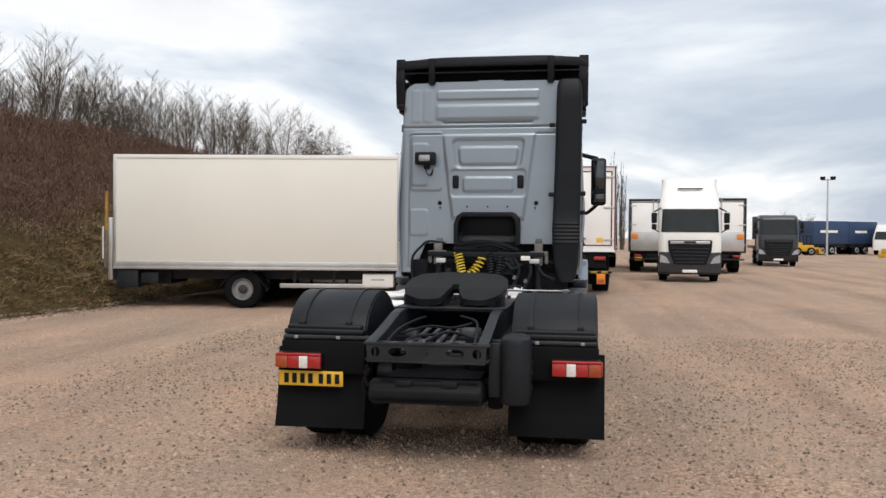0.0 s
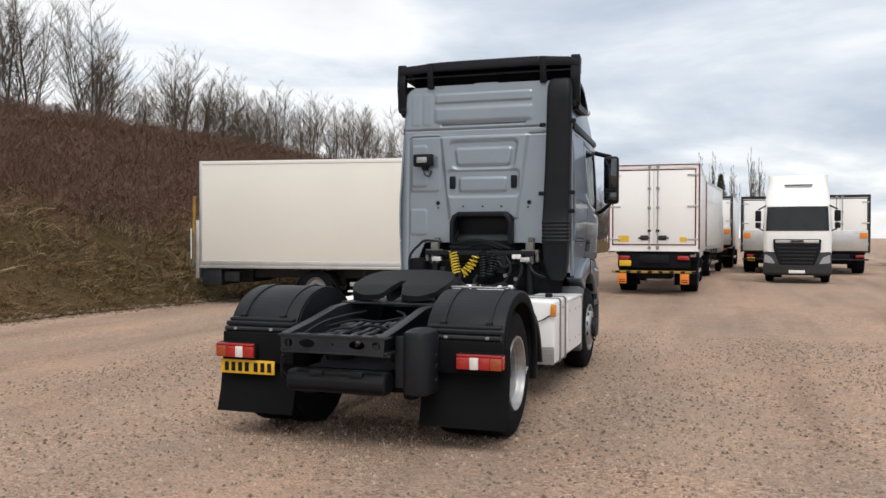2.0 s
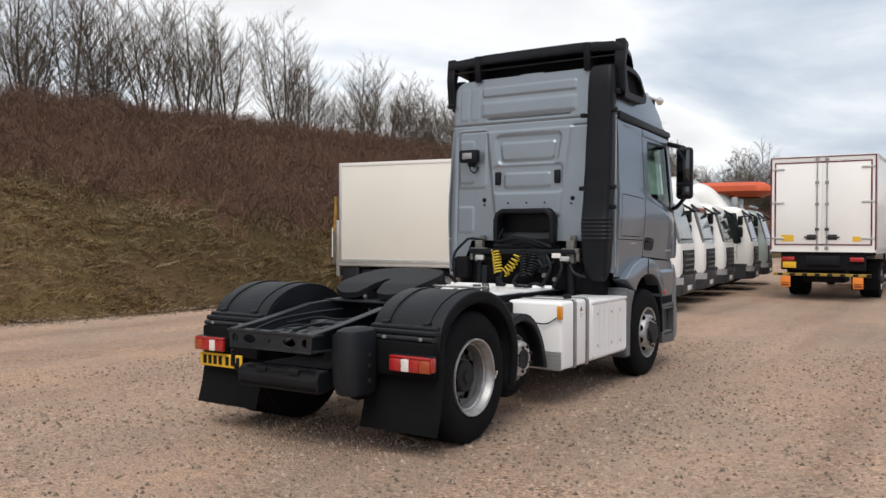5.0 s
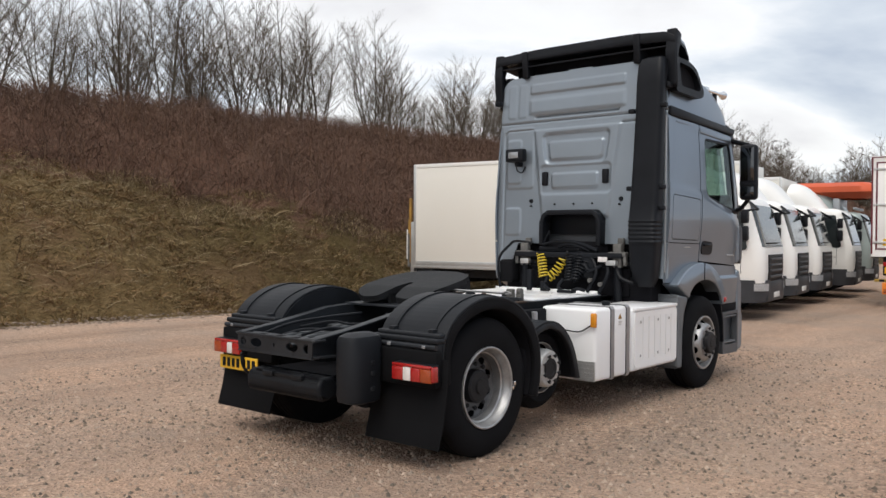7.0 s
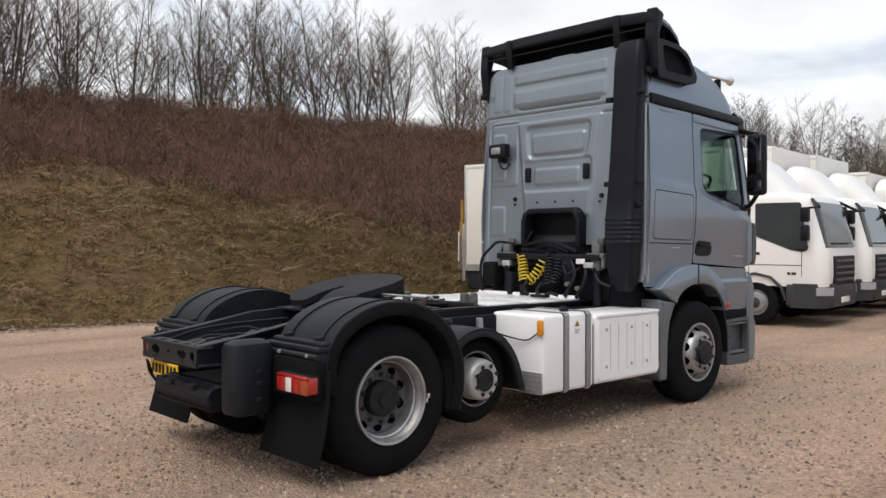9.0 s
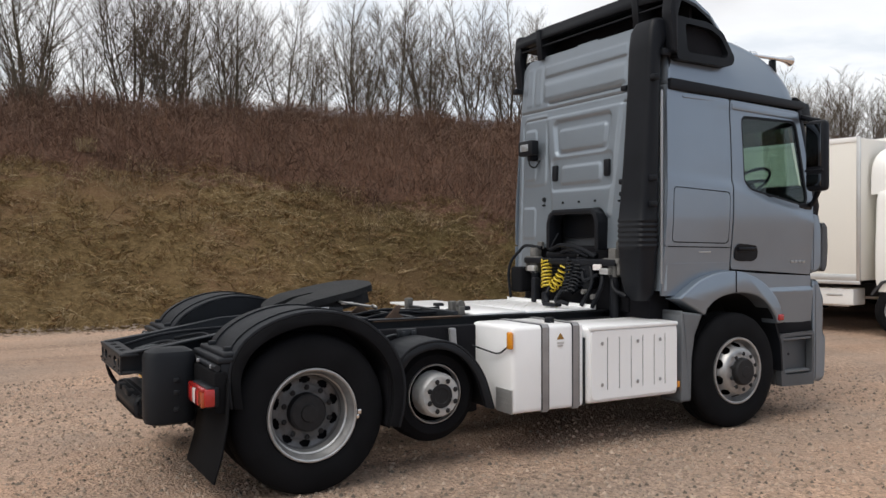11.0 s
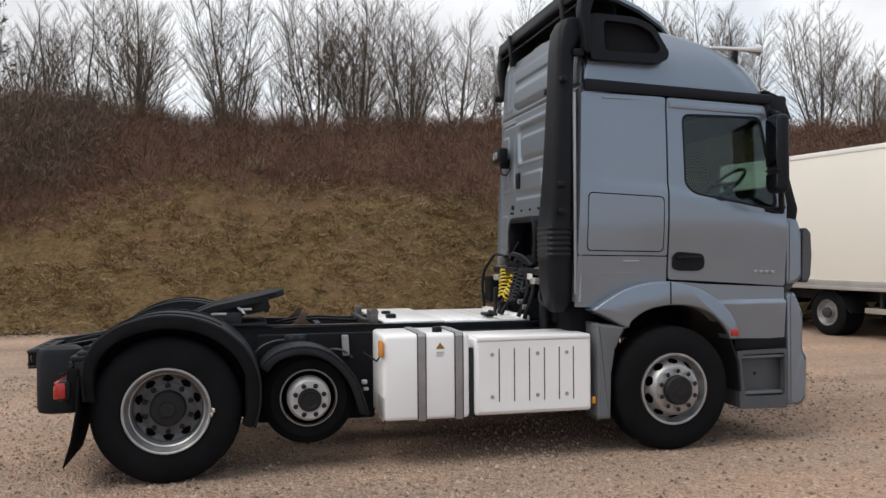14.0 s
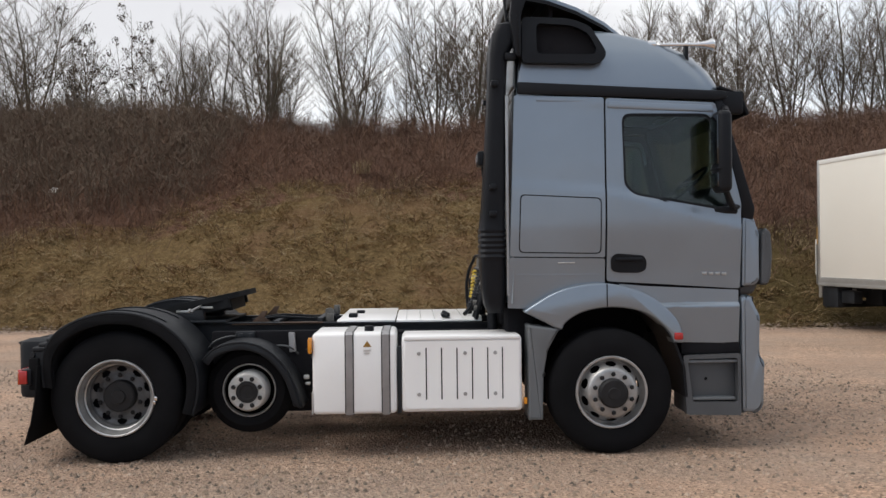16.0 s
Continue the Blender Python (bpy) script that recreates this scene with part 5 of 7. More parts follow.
merge(wheel_ring, tube([wc + Vector((-0.2, 0, 0)), wc + Vector((0.2, 0, 0))], 0.018, 6))
merge(wheel_ring, tube([wc, wc + Vector((0, 0.18, -0.3))], 0.035, 8))
T("steering_wheel", wheel_ring, BLACK)
for x0 in (0.58, -0.58):
    seat = boxes((x0 - 0.26, x0 + 0.26, 11.12, 11.62, 1.62, 1.80, 0.05, 3), (x0 - 0.14, x0 + 0.14, 11.06, 11.18, 2.42, 2.62, 0.04, 3))
    merge(seat, prism("x", rounded([(11.10, 1.70), (10.98, 2.45), (11.10, 2.46), (11.24, 1.74)], 0.04), x0 - 0.25, x0 + 0.25, 0.03))
    T("seat", seat, SEATCLOTH)
T("bunk_panel", box(-1.05, 1.05, 10.40, 10.48, 1.36, 3.4), GREYPLASTIC)

# air intake stack behind the cab
stack_rows = [(3.575, 0.86, 1.05, 10.24, 10.34), (3.55, 0.825, 1.08, 10.18, 10.37), (3.47, 0.805, 1.098, 10.14, 10.38), (3.30, 0.80, 1.102, 10.12, 10.27), (2.95, 0.797, 1.102, 10.105, 10.25), (2.4, 0.785, 1.098, 10.075, 10.245), (2.05, 0.775, 1.094, 10.05, 10.24), (1.86, 0.768, 1.09, 10.03, 10.235)]
for k in range(12):
    z = 1.84 - 0.022 * k
    o = 0.0 if k % 2 else 0.009
    stack_rows.append((z, 0.77 - o, 1.085 + o, 10.03 - o, 10.235 + o))
stack_rows += [(1.57, 0.772, 1.08, 10.03, 10.235), (1.35, 0.785, 1.07, 10.04, 10.235), (1.22, 0.81, 1.05, 10.06, 10.235), (1.15, 0.86, 1.01, 10.09, 10.22)]


def stack(rows, r=0.06, seg=4):
    bm = bmesh.new()
    rings = []
    for z, x0, x1, y0, y1 in rows:
        pts = rounded([(x0, y0), (x1, y0), (x1, y1), (x0, y1)], r, seg)
        rings.append([bm.verts.new((a, b, z)) for a, b in pts])
    n = len(rings[0])
    for a, b in zip(rings, rings[1:]):
        for k in range(n):
            bm.faces.new((a[k], a[(k + 1) % n], b[(k + 1) % n], b[k]))
    bm.faces.new(rings[0])
    bm.faces.new(rings[-1])
    return bm


intake = T("air_intake", stack(stack_rows), BLACK, None, "tall black plastic air intake stack with bellows")
each(T, "intake_bracket", [(x, x + 0.07, 10.0 + o, 10.06 + o, z, z + 0.05, 0.012) for x, o, z in ((0.72, 0.12, 2.98), (1.085, 0.12, 3.02), (0.715, 0.1, 2.16), (1.08, 0.1, 2.17), (1.08, 0.1, 1.95))], BLACK, intake)
T("cab_corner_trim", boxes((1.088, 1.104, 10.24, 10.262, 1.3, 2.95, 0.004)), LIGHTGREY)

# ---- wheels of the tractor ----
NUT = bpy.data.meshes.new("wheel_nut")
_b = lathe([(0.0, 0.017), (0.028, 0.016), (0.034, 0.010), (0.034, 0.0)], (0, 0, 0), "x", 8)
_b.to_mesh(NUT)
_b.free()
NUT.materials.append(STEEL)
NUT_DARK = NUT.copy()
NUT_DARK.name = "dark_wheel_nut"
NUT_DARK.materials[0] = HUBBLACK


def tyre_profile(r, w, rim):
    """From the outer face (0) inwards to -w."""
    return [(-0.02, rim), (0.004, rim + 0.02), (0.012, rim + 0.07), (0.010, rim + (r - rim) * 0.55), (-0.004, r - 0.055), (-0.018, r - 0.022), (-0.040, r - 0.006), (-0.06, r), (-w * 0.28, r), (-w * 0.285, r - 0.014), (-w * 0.32, r - 0.014), (-w * 0.325, r), (-w * 0.48, r), (-w * 0.485, r - 0.014), (-w * 0.52, r - 0.014), (-w * 0.525, r), (-w * 0.68, r), (-w * 0.685, r - 0.014), (-w * 0.72, r - 0.014), (-w * 0.725, r), (-w + 0.06, r), (-w + 0.03, r - 0.01), (-w, r - 0.06), (-w - 0.005, rim + 0.05), (-w + 0.02, rim)]


def disc_with_holes(prof, r0, r1, n_holes, centre, flip):
    """A pressed wheel disc with oval hand holes between the radii r0 and r1."""
    per = 14
    n = n_holes * per
    fine = []
    for (a0, q0), (a1, q1) in zip(prof, prof[1:]):
        k = max(1, int(math.hypot(a1 - a0, q1 - q0) / 0.008)) if max(q0, q1) > r0 - 0.01 and min(q0, q1) < r1 + 0.01 else 1
        fine += [(a0 + (a1 - a0) * i / k, q0 + (q1 - q0) * i / k) for i in range(k)]
    fine.append(prof[-1])
    bm = bmesh.new()
    c = Vector(centre)
    rings = []
    for a, r in fine:
        rings.append([bm.verts.new(c + Vector((a * flip, r * math.cos(2 * math.pi * k / n), r * math.sin(2 * math.pi * k / n)))) for k in range(n)])
    mid, half = (r0 + r1) / 2, (r1 - r0) / 2
    for i, (a, b) in enumerate(zip(rings, rings[1:])):
        q = (fine[i][1] + fine[i + 1][1]) / 2
        for k in range(n):
            w = (k % per + 0.5 - per / 2) / (per * 0.30)
            if w * w + ((q - mid) / half) ** 2 < 1:
                continue
            bm.faces.new((a[k], a[(k + 1) % n], b[(k + 1) % n], b[k]))
    return bm


def add_wheel(x, y, z, r, w, rim, style, sgn, label):
    c = (x * sgn, y, z)
    holes = 10
    if style == "front":
        lip = [(-0.015, rim + 0.012), (0.012, rim + 0.008), (0.014, rim), (0.010, rim - 0.012), (-0.03, rim - 0.022), (-0.055, rim - 0.035)]
        prof = [(-0.055, rim - 0.035), (-0.05, rim - 0.042), (-0.02, rim - 0.056), (0.012, rim - 0.072), (0.034, rim - 0.085), (0.043, rim - 0.098), (0.046, rim - 0.115), (0.046, 0.09)]
        h0, h1, hub = rim - 0.076, rim - 0.042, [(0.046, 0.122), (0.085, 0.119), (0.096, 0.106), (0.098, 0.05), (0.102, 0.045), (0.102, 0.0)]
        nut_r, nut_a, disc_mat = 0.157, 0.046, STEEL
    elif style == "drive":
        lip = [(-0.015, rim + 0.012), (0.012, rim + 0.008), (0.014, rim), (0.008, rim - 0.010), (-0.02, rim - 0.018), (-0.035, rim - 0.030), (-0.060, rim - 0.034), (-0.068, rim - 0.044), (-0.13, rim - 0.050)]
        prof = [(-0.13, rim - 0.050), (-0.150, rim - 0.062), (-0.160, rim - 0.085), (-0.158, rim - 0.110), (-0.150, rim - 0.125), (-0.150, 0.11)]
        h0, h1, hub = rim - 0.108, rim - 0.064, [(-0.150, 0.130), (-0.085, 0.126), (-0.072, 0.112), (-0.068, 0.06), (-0.052, 0.054), (-0.050, 0.0)]
        nut_r, nut_a, disc_mat = 0.168, -0.150, DISC
    else:
        holes = 8
        lip = [(-0.015, rim + 0.012), (0.006, rim + 0.006), (0.006, rim), (-0.01, rim - 0.006), (-0.04, rim - 0.008)]
        prof = [(-0.05, 0.168), (0.05, 0.164), (0.080, 0.156), (0.092, 0.142), (0.092, 0.07)]
        h0, h1, hub = 0.001, 0.002, [(0.092, 0.085), (0.104, 0.09), (0.106, 0.06), (0.100, 0.055), (0.100, 0.0)]
        nut_r, nut_a, disc_mat = 0.115, 0.092, PALEDISC
    wheel = T("wheel", lathe(lip, c, "x", 56, sgn), STEEL, None, label)
    T("wheel_disc", disc_with_holes(prof, h0, h1, holes, c, sgn), disc_mat, wheel)
    T("tyre", lathe(tyre_profile(r, w, rim), c, "x", 64, sgn), RUBBER, wheel)
    T("hub", lathe(hub, c, "x", 28, sgn), HUBBLACK, wheel)
    T("drum", lathe([(-0.21, rim - 0.03), (-0.21, 0.0)], c, "x", 28, sgn), DARK, wheel)
    count = 10 if style != "lift" else 8
    for k in range(count):
        a = 2 * math.pi * (k + 0.5) / count
        o = new("wheel_nut", NUT_DARK)
        o.parent = wheel
        o.location = ((x + nut_a) * sgn, y - DY + nut_r * math.cos(a), z + nut_r * math.sin(a))
        o.scale = (sgn * (1.3 if style == "drive" else 1.0), 1.25, 1.25)
    return wheel


for sgn in (1, -1):
    add_wheel(1.175, 11.08, 0.505, 0.515, 0.30, 0.288, "front", sgn, "front wheel with steel rim and black tyre")
    add_wheel(1.185, 7.072, 0.522, 0.532, 0.29, 0.302, "drive", sgn, "dished drive wheel with worn steel rim")
    T("inner_tyre", lathe(tyre_profile(0.532, 0.29, 0.28), (0.87 * sgn, 7.072, 0.522), "x", 40, sgn), RUBBER)
    add_wheel(0.985, 8.10, 0.538, 0.36, 0.25, 0.212, "lift", sgn, "small raised lift-axle wheel")
each(T, "valve_clip", ((1.19, 1.21, 7.385, 7.41, 0.50, 0.535, 0.004), (1.19, 1.205, 7.375, 7.395, 0.47, 0.50, 0.004),), CHROME)
T("rear_axle", merge(tube([(-0.6, 7.07, 0.505), (0.6, 7.07, 0.505)], 0.09, 14), lathe([(-0.2, 0.05), (-0.12, 0.2), (0.12, 0.2), (0.2, 0.05)], (0, 7.07, 0.50), "x", 20)), CHASSIS)
T("lift_axle", tube([(-0.95, 8.10, 0.538), (0.95, 8.10, 0.538)], 0.055, 12), CHASSIS)
T("front_axle", tube([(-1.0, 11.08, 0.45), (1.0, 11.08, 0.45)], 0.06, 12), CHASSIS)

# ---- chassis ----
for sgn in (1, -1):
    fix = (lambda b: b) if sgn > 0 else mirror_x
    line = [(6.00, 0.78), (6.00, 0.905), (6.30, 0.945), (6.60, 0.995), (6.88, 1.045), (7.10, 1.056), (7.45, 1.05), (10.2, 1.02), (10.2, 0.76), (7.4, 0.74), (6.7, 0.74)]
    rail = prism("x", line, 0.37, 0.385)
    merge(rail, prism("x", [(6.00, 0.903), (6.30, 0.943), (6.60, 0.993), (6.88, 1.043), (7.10, 1.054), (7.45, 1.048), (10.2, 1.018), (10.2, 1.031), (7.45, 1.061), (7.10, 1.067), (6.88, 1.057), (6.60, 1.007), (6.30, 0.957), (6.00, 0.917)], 0.37, 0.45, 0.003))
    merge(rail, prism("x", [(6.00, 0.78), (6.7, 0.74), (7.4, 0.74), (10.2, 0.76), (10.2, 0.775), (7.4, 0.755), (6.7, 0.755), (6.00, 0.795)], 0.37, 0.45, 0.003))
    T("frame_rail", fix(rail), CHASSIS)
    # mudguard over the drive wheels: rear, top and front shells
    guard = [(q.x, q.y) for q in smooth_path([(6.535, 0.62, 0), (6.525, 0.70, 0), (6.52, 0.78, 0), (6.525, 0.86, 0), (6.55, 0.935, 0), (6.615, 1.03, 0), (6.73, 1.112, 0), (6.89, 1.172, 0), (7.06, 1.196, 0), (7.24, 1.178, 0), (7.40, 1.125, 0), (7.53, 1.04, 0), (7.63, 0.935, 0), (7.695, 0.81, 0), (7.722, 0.68, 0), (7.715, 0.52, 0), (7.68, 0.38, 0)], 3)]
    mg = T("mudguard", fix(strip("x", guard, 0.022, 0.585, 1.222, 0.006)), GUARD, None, "black plastic mudguard over the drive wheels")
    rim_in = [(a + (7.06 - a) * 0.115, b + (0.52 - b) * 0.115) for a, b in guard]
    core = [(a + (7.06 - a) * 0.32, b + (0.52 - b) * 0.32) for a, b in guard]
    # added dark filling puts the shade between guard and tyre into colour
    T("guard_gap_fill", fix(prism("x", [(a + (7.06 - a) * 0.03, b + (0.52 - b) * 0.03) for a, b in guard] + core[::-1], 0.60, 0.885)), DARK, mg)
    T("guard_gap_fill", fix(prism("x", [(a + (7.06 - a) * 0.03, b + (0.52 - b) * 0.03) for a, b in guard] + rim_in[::-1], 0.885, 1.185)), DARK, mg)
    # blacker than the shell: the side lip's shade is put into its colour
    T("guard_lip", fix(prism("x", guard + rim_in[::-1], 1.19, 1.228, 0.008)), RUBBER, mg, "rounded black edge of the mudguard")
    T("guard_inner_lip", fix(prism("x", [q for q in guard if q[1] > 0.87] + [(7.62, 0.86), (7.06, 0.80), (6.56, 0.86)], 0.575, 0.592)), GUARD, mg)
    for x0 in (0.72, 1.10):
        T("guard_rib", fix(strip("x", [q for q in guard if q[1] > 0.96 and q[0] < 7.45], 0.032, x0 - 0.014, x0 + 0.014)), GUARD, mg)
        T("rib_foot", fix(box(x0 - 0.024, x0 + 0.024, 6.505, 6.575, 0.955, 1.0, 0.006)), GUARD, mg)
    # added dark block keeps the space between the wheels black
    T("guard_front_fill", fix(box(0.62, 1.15, 7.625, 7.70, 0.36, 0.80, 0.03)), DARK, mg)
    shelf = boxes((0.575, 1.222, 6.435, 6.55, 0.905, 0.945, 0.014, 3), (0.585, 1.215, 6.455, 6.55, 0.80, 0.91, 0.012), (0.60, 1.21, 6.475, 6.56, 0.935, 0.975, 0.016, 3))
    T("guard_ledge", fix(shelf), GUARD, mg)
    T("guard_bar", fix(tube([(0.40, 6.455, 0.882), (1.22, 6.435, 0.882)], 0.020, 10)), CHASSIS, mg)
    T("bar_clamp", fix(box(0.76, 0.79, 6.413, 6.45, 0.872, 0.895, 0.004)), STRAP, mg)
    T("bar_clamp", fix(box(1.10, 1.13, 6.413, 6.45, 0.872, 0.895, 0.004)), STRAP, mg)
    # lamp beam and rubber flap
    # beam takes the flap's near-black: shade under the ledge put into colour
    T("lamp_beam", fix(box(0.56, 1.235, 6.41, 6.49, 0.60, 0.86, 0.015)), FLAP)
    # added dark block closes the view past the lift wheel
    T("dark_gap_block", fix(box(0.60, 0.68, 7.72, 8.66, 0.30, 1.0, 0.02)), DARK)
    flap = strip("x", [(6.49, 0.80), (6.475, 0.55), (6.44, 0.35), (6.39, 0.18)], 0.012, 0.56, 1.28, 0.003)
    T("mud_flap", fix(flap), FLAP, None, "black rubber mud flap")
    lightbox = T("tail_light", fix(box(0.885, 1.25, 6.352, 6.44, 0.645, 0.772, 0.014)), BLACK, None, "red, clear and amber tail light cluster")
    x = 0.89
    for wd, mat in ((0.105, RED), (0.072, CLEAR), (0.09, RED), (0.093, TAILAMBER)):
        lens = box(x + 0.0005, x + wd - 0.0005, 6.330, 6.362, 0.650, 0.745, 0.007, 2)
        T("lens", fix(lens), mat, lightbox)
        x += wd
    T("top_reflector", fix(box(0.890, 1.247, 6.332, 6.362, 0.7465, 0.768, 0.006, 2)), RED, lightbox)
    T("side_lens", fix(box(1.245, 1.262, 6.345, 6.41, 0.655, 0.762, 0.008)), RED, lightbox)
    # fittings on the frame beside the lift wheel
    T("frame_bracket", fix(merge(prism("x", rounded([(8.385, 0.985), (8.44, 0.985), (8.45, 0.82), (8.395, 0.815)], 0.012), 0.685, 0.72, 0.006), lathe([(0.0, 0.010), (0.008, 0.009), (0.008, 0.0)], (0.72, 8.415, 0.955), "x", 8))), STRAP)
    T("valve_block", fix(boxes((0.675, 0.71, 7.93, 8.10, 0.93, 1.0, 0.012), (0.71, 0.73, 7.96, 8.0, 0.945, 0.985, 0.008), (0.71, 0.73, 8.04, 8.08, 0.945, 0.985, 0.008))), CHASSIS)
    T("frame_pipe", fix(tube(smooth_path([(0.70, 7.70, 0.86), (0.72, 7.76, 0.92), (0.71, 7.86, 0.955), (0.69, 7.95, 0.96)]), 0.009, 6)), PIPE)
    T("frame_pipe", fix(tube(smooth_path([(0.71, 8.20, 0.84), (0.72, 8.30, 0.875), (0.72, 8.40, 0.86), (0.70, 8.47, 0.80)]), 0.010, 6)), PIPE)
    T("cable_plug", fix(box(0.80, 0.85, 8.53, 8.575, 0.60, 0.635, 0.008)), ALU)
    T("cable_plug", fix(box(0.80, 0.85, 8.545, 8.585, 0.55, 0.575, 0.006)), ALU)
    # lift wheel mudguard
    lg = [(q.x, q.y) for q in smooth_path([(7.75, 0.79, 0), (7.81, 0.865, 0), (7.91, 0.915, 0), (8.06, 0.935, 0), (8.20, 0.905, 0), (8.31, 0.835, 0), (8.40, 0.74, 0), (8.465, 0.63, 0), (8.51, 0.50, 0), (8.54, 0.40, 0)], 2)]
    inner = [(a + (8.07 - a) * 0.13, b + (0.54 - b) * 0.13) for a, b in lg]
    T("lift_mudguard", fix(merge(strip("x", lg, 0.018, 0.72, 1.10, 0.005), prism("x", lg + inner[::-1], 1.06, 1.105, 0.008))), GUARD)

T("number_plate", box(-1.247, -0.727, 6.392, 6.404, 0.505, 0.622, 0.004), YELLOW, None, "yellow number plate with blank dark bars")
for k, x0 in enumerate((-1.205, -1.14, -1.075, -1.01, -0.925, -0.86, -0.795)):
    T("plate_bar", box(x0 + 0.004, x0 + 0.040, 6.386, 6.393, 0.526, 0.602), BLACK)

def oval(cx, cz, hx, hz, n=14):
    return [(cx + hx * math.cos(2 * math.pi * k / n), cz + hz * math.sin(2 * math.pi * k / n)) for k in range(n)]


cross = sheet("y", rounded([(-0.43, 0.782), (-0.44, 0.915), (0.44, 0.915), (0.43, 0.782)], 0.015), [oval(0.0, 0.845, 0.014, 0.014), oval(-0.21, 0.845, 0.068, 0.034), oval(0.21, 0.845, 0.068, 0.034), oval(-0.37, 0.845, 0.034, 0.036), oval(0.37, 0.845, 0.034, 0.036)], lambda x, z: 5.985, -0.012)
merge(cross, boxes((-0.46, 0.46, 5.98, 6.10, 0.895, 0.912, 0.004), (-0.43, 0.43, 5.98, 6.06, 0.769, 0.783, 0.004)))
for x0 in (-0.40, -0.22, 0.0, 0.22, 0.40):
    merge(cross, lathe([(-0.012, 0.0), (-0.012, 0.012), (0.0, 0.014)], (x0, 5.985, 0.80 + 0.05 * (abs(x0) < 0.1)), "y", 8))
T("rear_cross_member", cross, CHASSIS, None, "dark pierced rear cross member")
# near-black slabs painted as the dark openings of the slots
for x0 in (-0.36, -0.18, 0.02, 0.20, 0.36):
    T("slot_mark", box(x0 - 0.034, x0 + 0.034, 6.015, 6.055, 0.911, 0.9145, 0.002), DARK)
under = prism("x", rounded([(6.085, 0.47), (6.075, 0.57), (6.11, 0.615), (6.24, 0.625), (6.28, 0.58), (6.28, 0.48), (6.23, 0.445), (6.13, 0.445)], 0.03), -0.45, 0.40, 0.03, 3)
merge(under, boxes((-0.24, -0.12, 6.065, 6.12, 0.585, 0.625, 0.008), (0.10, 0.22, 6.065, 6.12, 0.585, 0.625, 0.008), (-0.12, 0.10, 6.08, 6.16, 0.59, 0.618, 0.006)))
T("rear_tank", under, GUARD, None, "black round-ended tank under the frame end")
can = stack([(0.455, 0.56, 0.70, 6.15, 6.38), (0.47, 0.525, 0.735, 6.105, 6.42), (0.51, 0.518, 0.742, 6.095, 6.43), (0.905, 0.518, 0.742, 6.095, 6.43), (0.94, 0.53, 0.73, 6.11, 6.415), (0.962, 0.57, 0.69, 6.16, 6.37)], 0.10, 6)
T("canister", can, GUARD, None, "upright black canister beside the frame end")
each(T, "canister_bracket", ((0.42, 0.52, 6.25, 6.33, 0.52, 0.60, 0.01), (0.42, 0.52, 6.25, 6.33, 0.80, 0.88, 0.01), (0.43, 0.52, 6.22, 6.25, 0.50, 0.90, 0.008), (0.725, 0.75, 6.27, 6.31, 0.55, 0.58, 0.006), (0.725, 0.75, 6.27, 6.31, 0.66, 0.69, 0.006), (0.725, 0.75, 6.27, 6.31, 0.74, 0.77, 0.006),), CHASSIS)
# members in near-black: the shade inside the frame put into colour
each(T, "cross_member", ((-0.37, 0.37, 6.66, 6.76, 0.76, 0.88, 0.01), (-0.37, 0.37, 7.9, 8.0, 0.80, 0.98, 0.01), (-0.37, 0.37, 8.7, 8.8, 0.80, 0.98, 0.01), (-0.37, 0.37, 9.5, 9.6, 0.80, 0.98, 0.01),), DARK)
# added dark sheet, keeps the inside of the frame dark
T("frame_shade_floor", box(-0.36, 0.36, 6.10, 7.2, 0.60, 0.62, 0.004), DARK)
for x0 in (-0.20, -0.08, 0.04, 0.15):
    T("torque_rod", tube(smooth_path([(x0, 6.12, 0.83), (x0 * 0.9, 6.30, 0.88), (x0 * 0.8, 6.55, 0.885), (x0 * 0.7 + 0.02, 6.85, 0.93)]), 0.017, 8), PIPE)
each(T, "axle_bracket", ((-0.26, -0.10, 6.50, 6.58, 0.80, 0.875, 0.012), (0.06, 0.22, 6.48, 6.56, 0.80, 0.87, 0.012), (0.14, 0.30, 6.78, 6.92, 0.84, 0.94, 0.02), (-0.32, -0.22, 6.80, 6.95, 0.80, 0.92, 0.02)), PIPE)
LINES = (((-0.33, 6.10, 0.88), (-0.30, 6.40, 0.955), (-0.26, 6.75, 0.985), (-0.20, 7.1, 1.0)), ((-0.30, 6.5, 0.92), (-0.10, 6.66, 0.965), (0.08, 6.72, 0.95), (0.22, 6.9, 0.97)), ((0.33, 6.12, 0.87), (0.31, 6.5, 0.945), (0.25, 6.9, 0.99), (0.10, 7.1, 1.01)),
         ((-0.05, 6.3, 0.89), (0.05, 6.5, 0.935), (0.16, 6.6, 0.92), (0.28, 6.62, 0.88)), ((-0.25, 6.2, 0.86), (-0.15, 6.38, 0.915), (-0.02, 6.48, 0.92), (0.02, 6.7, 0.90)), ((-0.44, 6.02, 0.74), (-0.46, 6.06, 0.62), (-0.40, 6.16, 0.50)), ((-0.42, 6.02, 0.72), (-0.49, 6.10, 0.58), (-0.44, 6.2, 0.47)))
for pts in LINES:
    T("air_pipe", tube(smooth_path(pts), 0.011, 6), BLACK)
for x0 in (-0.30, 0.30):
    T("air_spring", lathe([(-0.14, 0.10), (-0.10, 0.12), (-0.03, 0.125), (0.02, 0.105), (0.06, 0.125), (0.12, 0.115), (0.14, 0.09)], (x0, 6.78, 0.70), "z", 18), RUBBER)

# fifth wheel, tipped back on its stand
fw = Matrix.Translation((0, 7.47, 1.21)) @ Matrix.Rotation(radians(11.5), 4, "X")
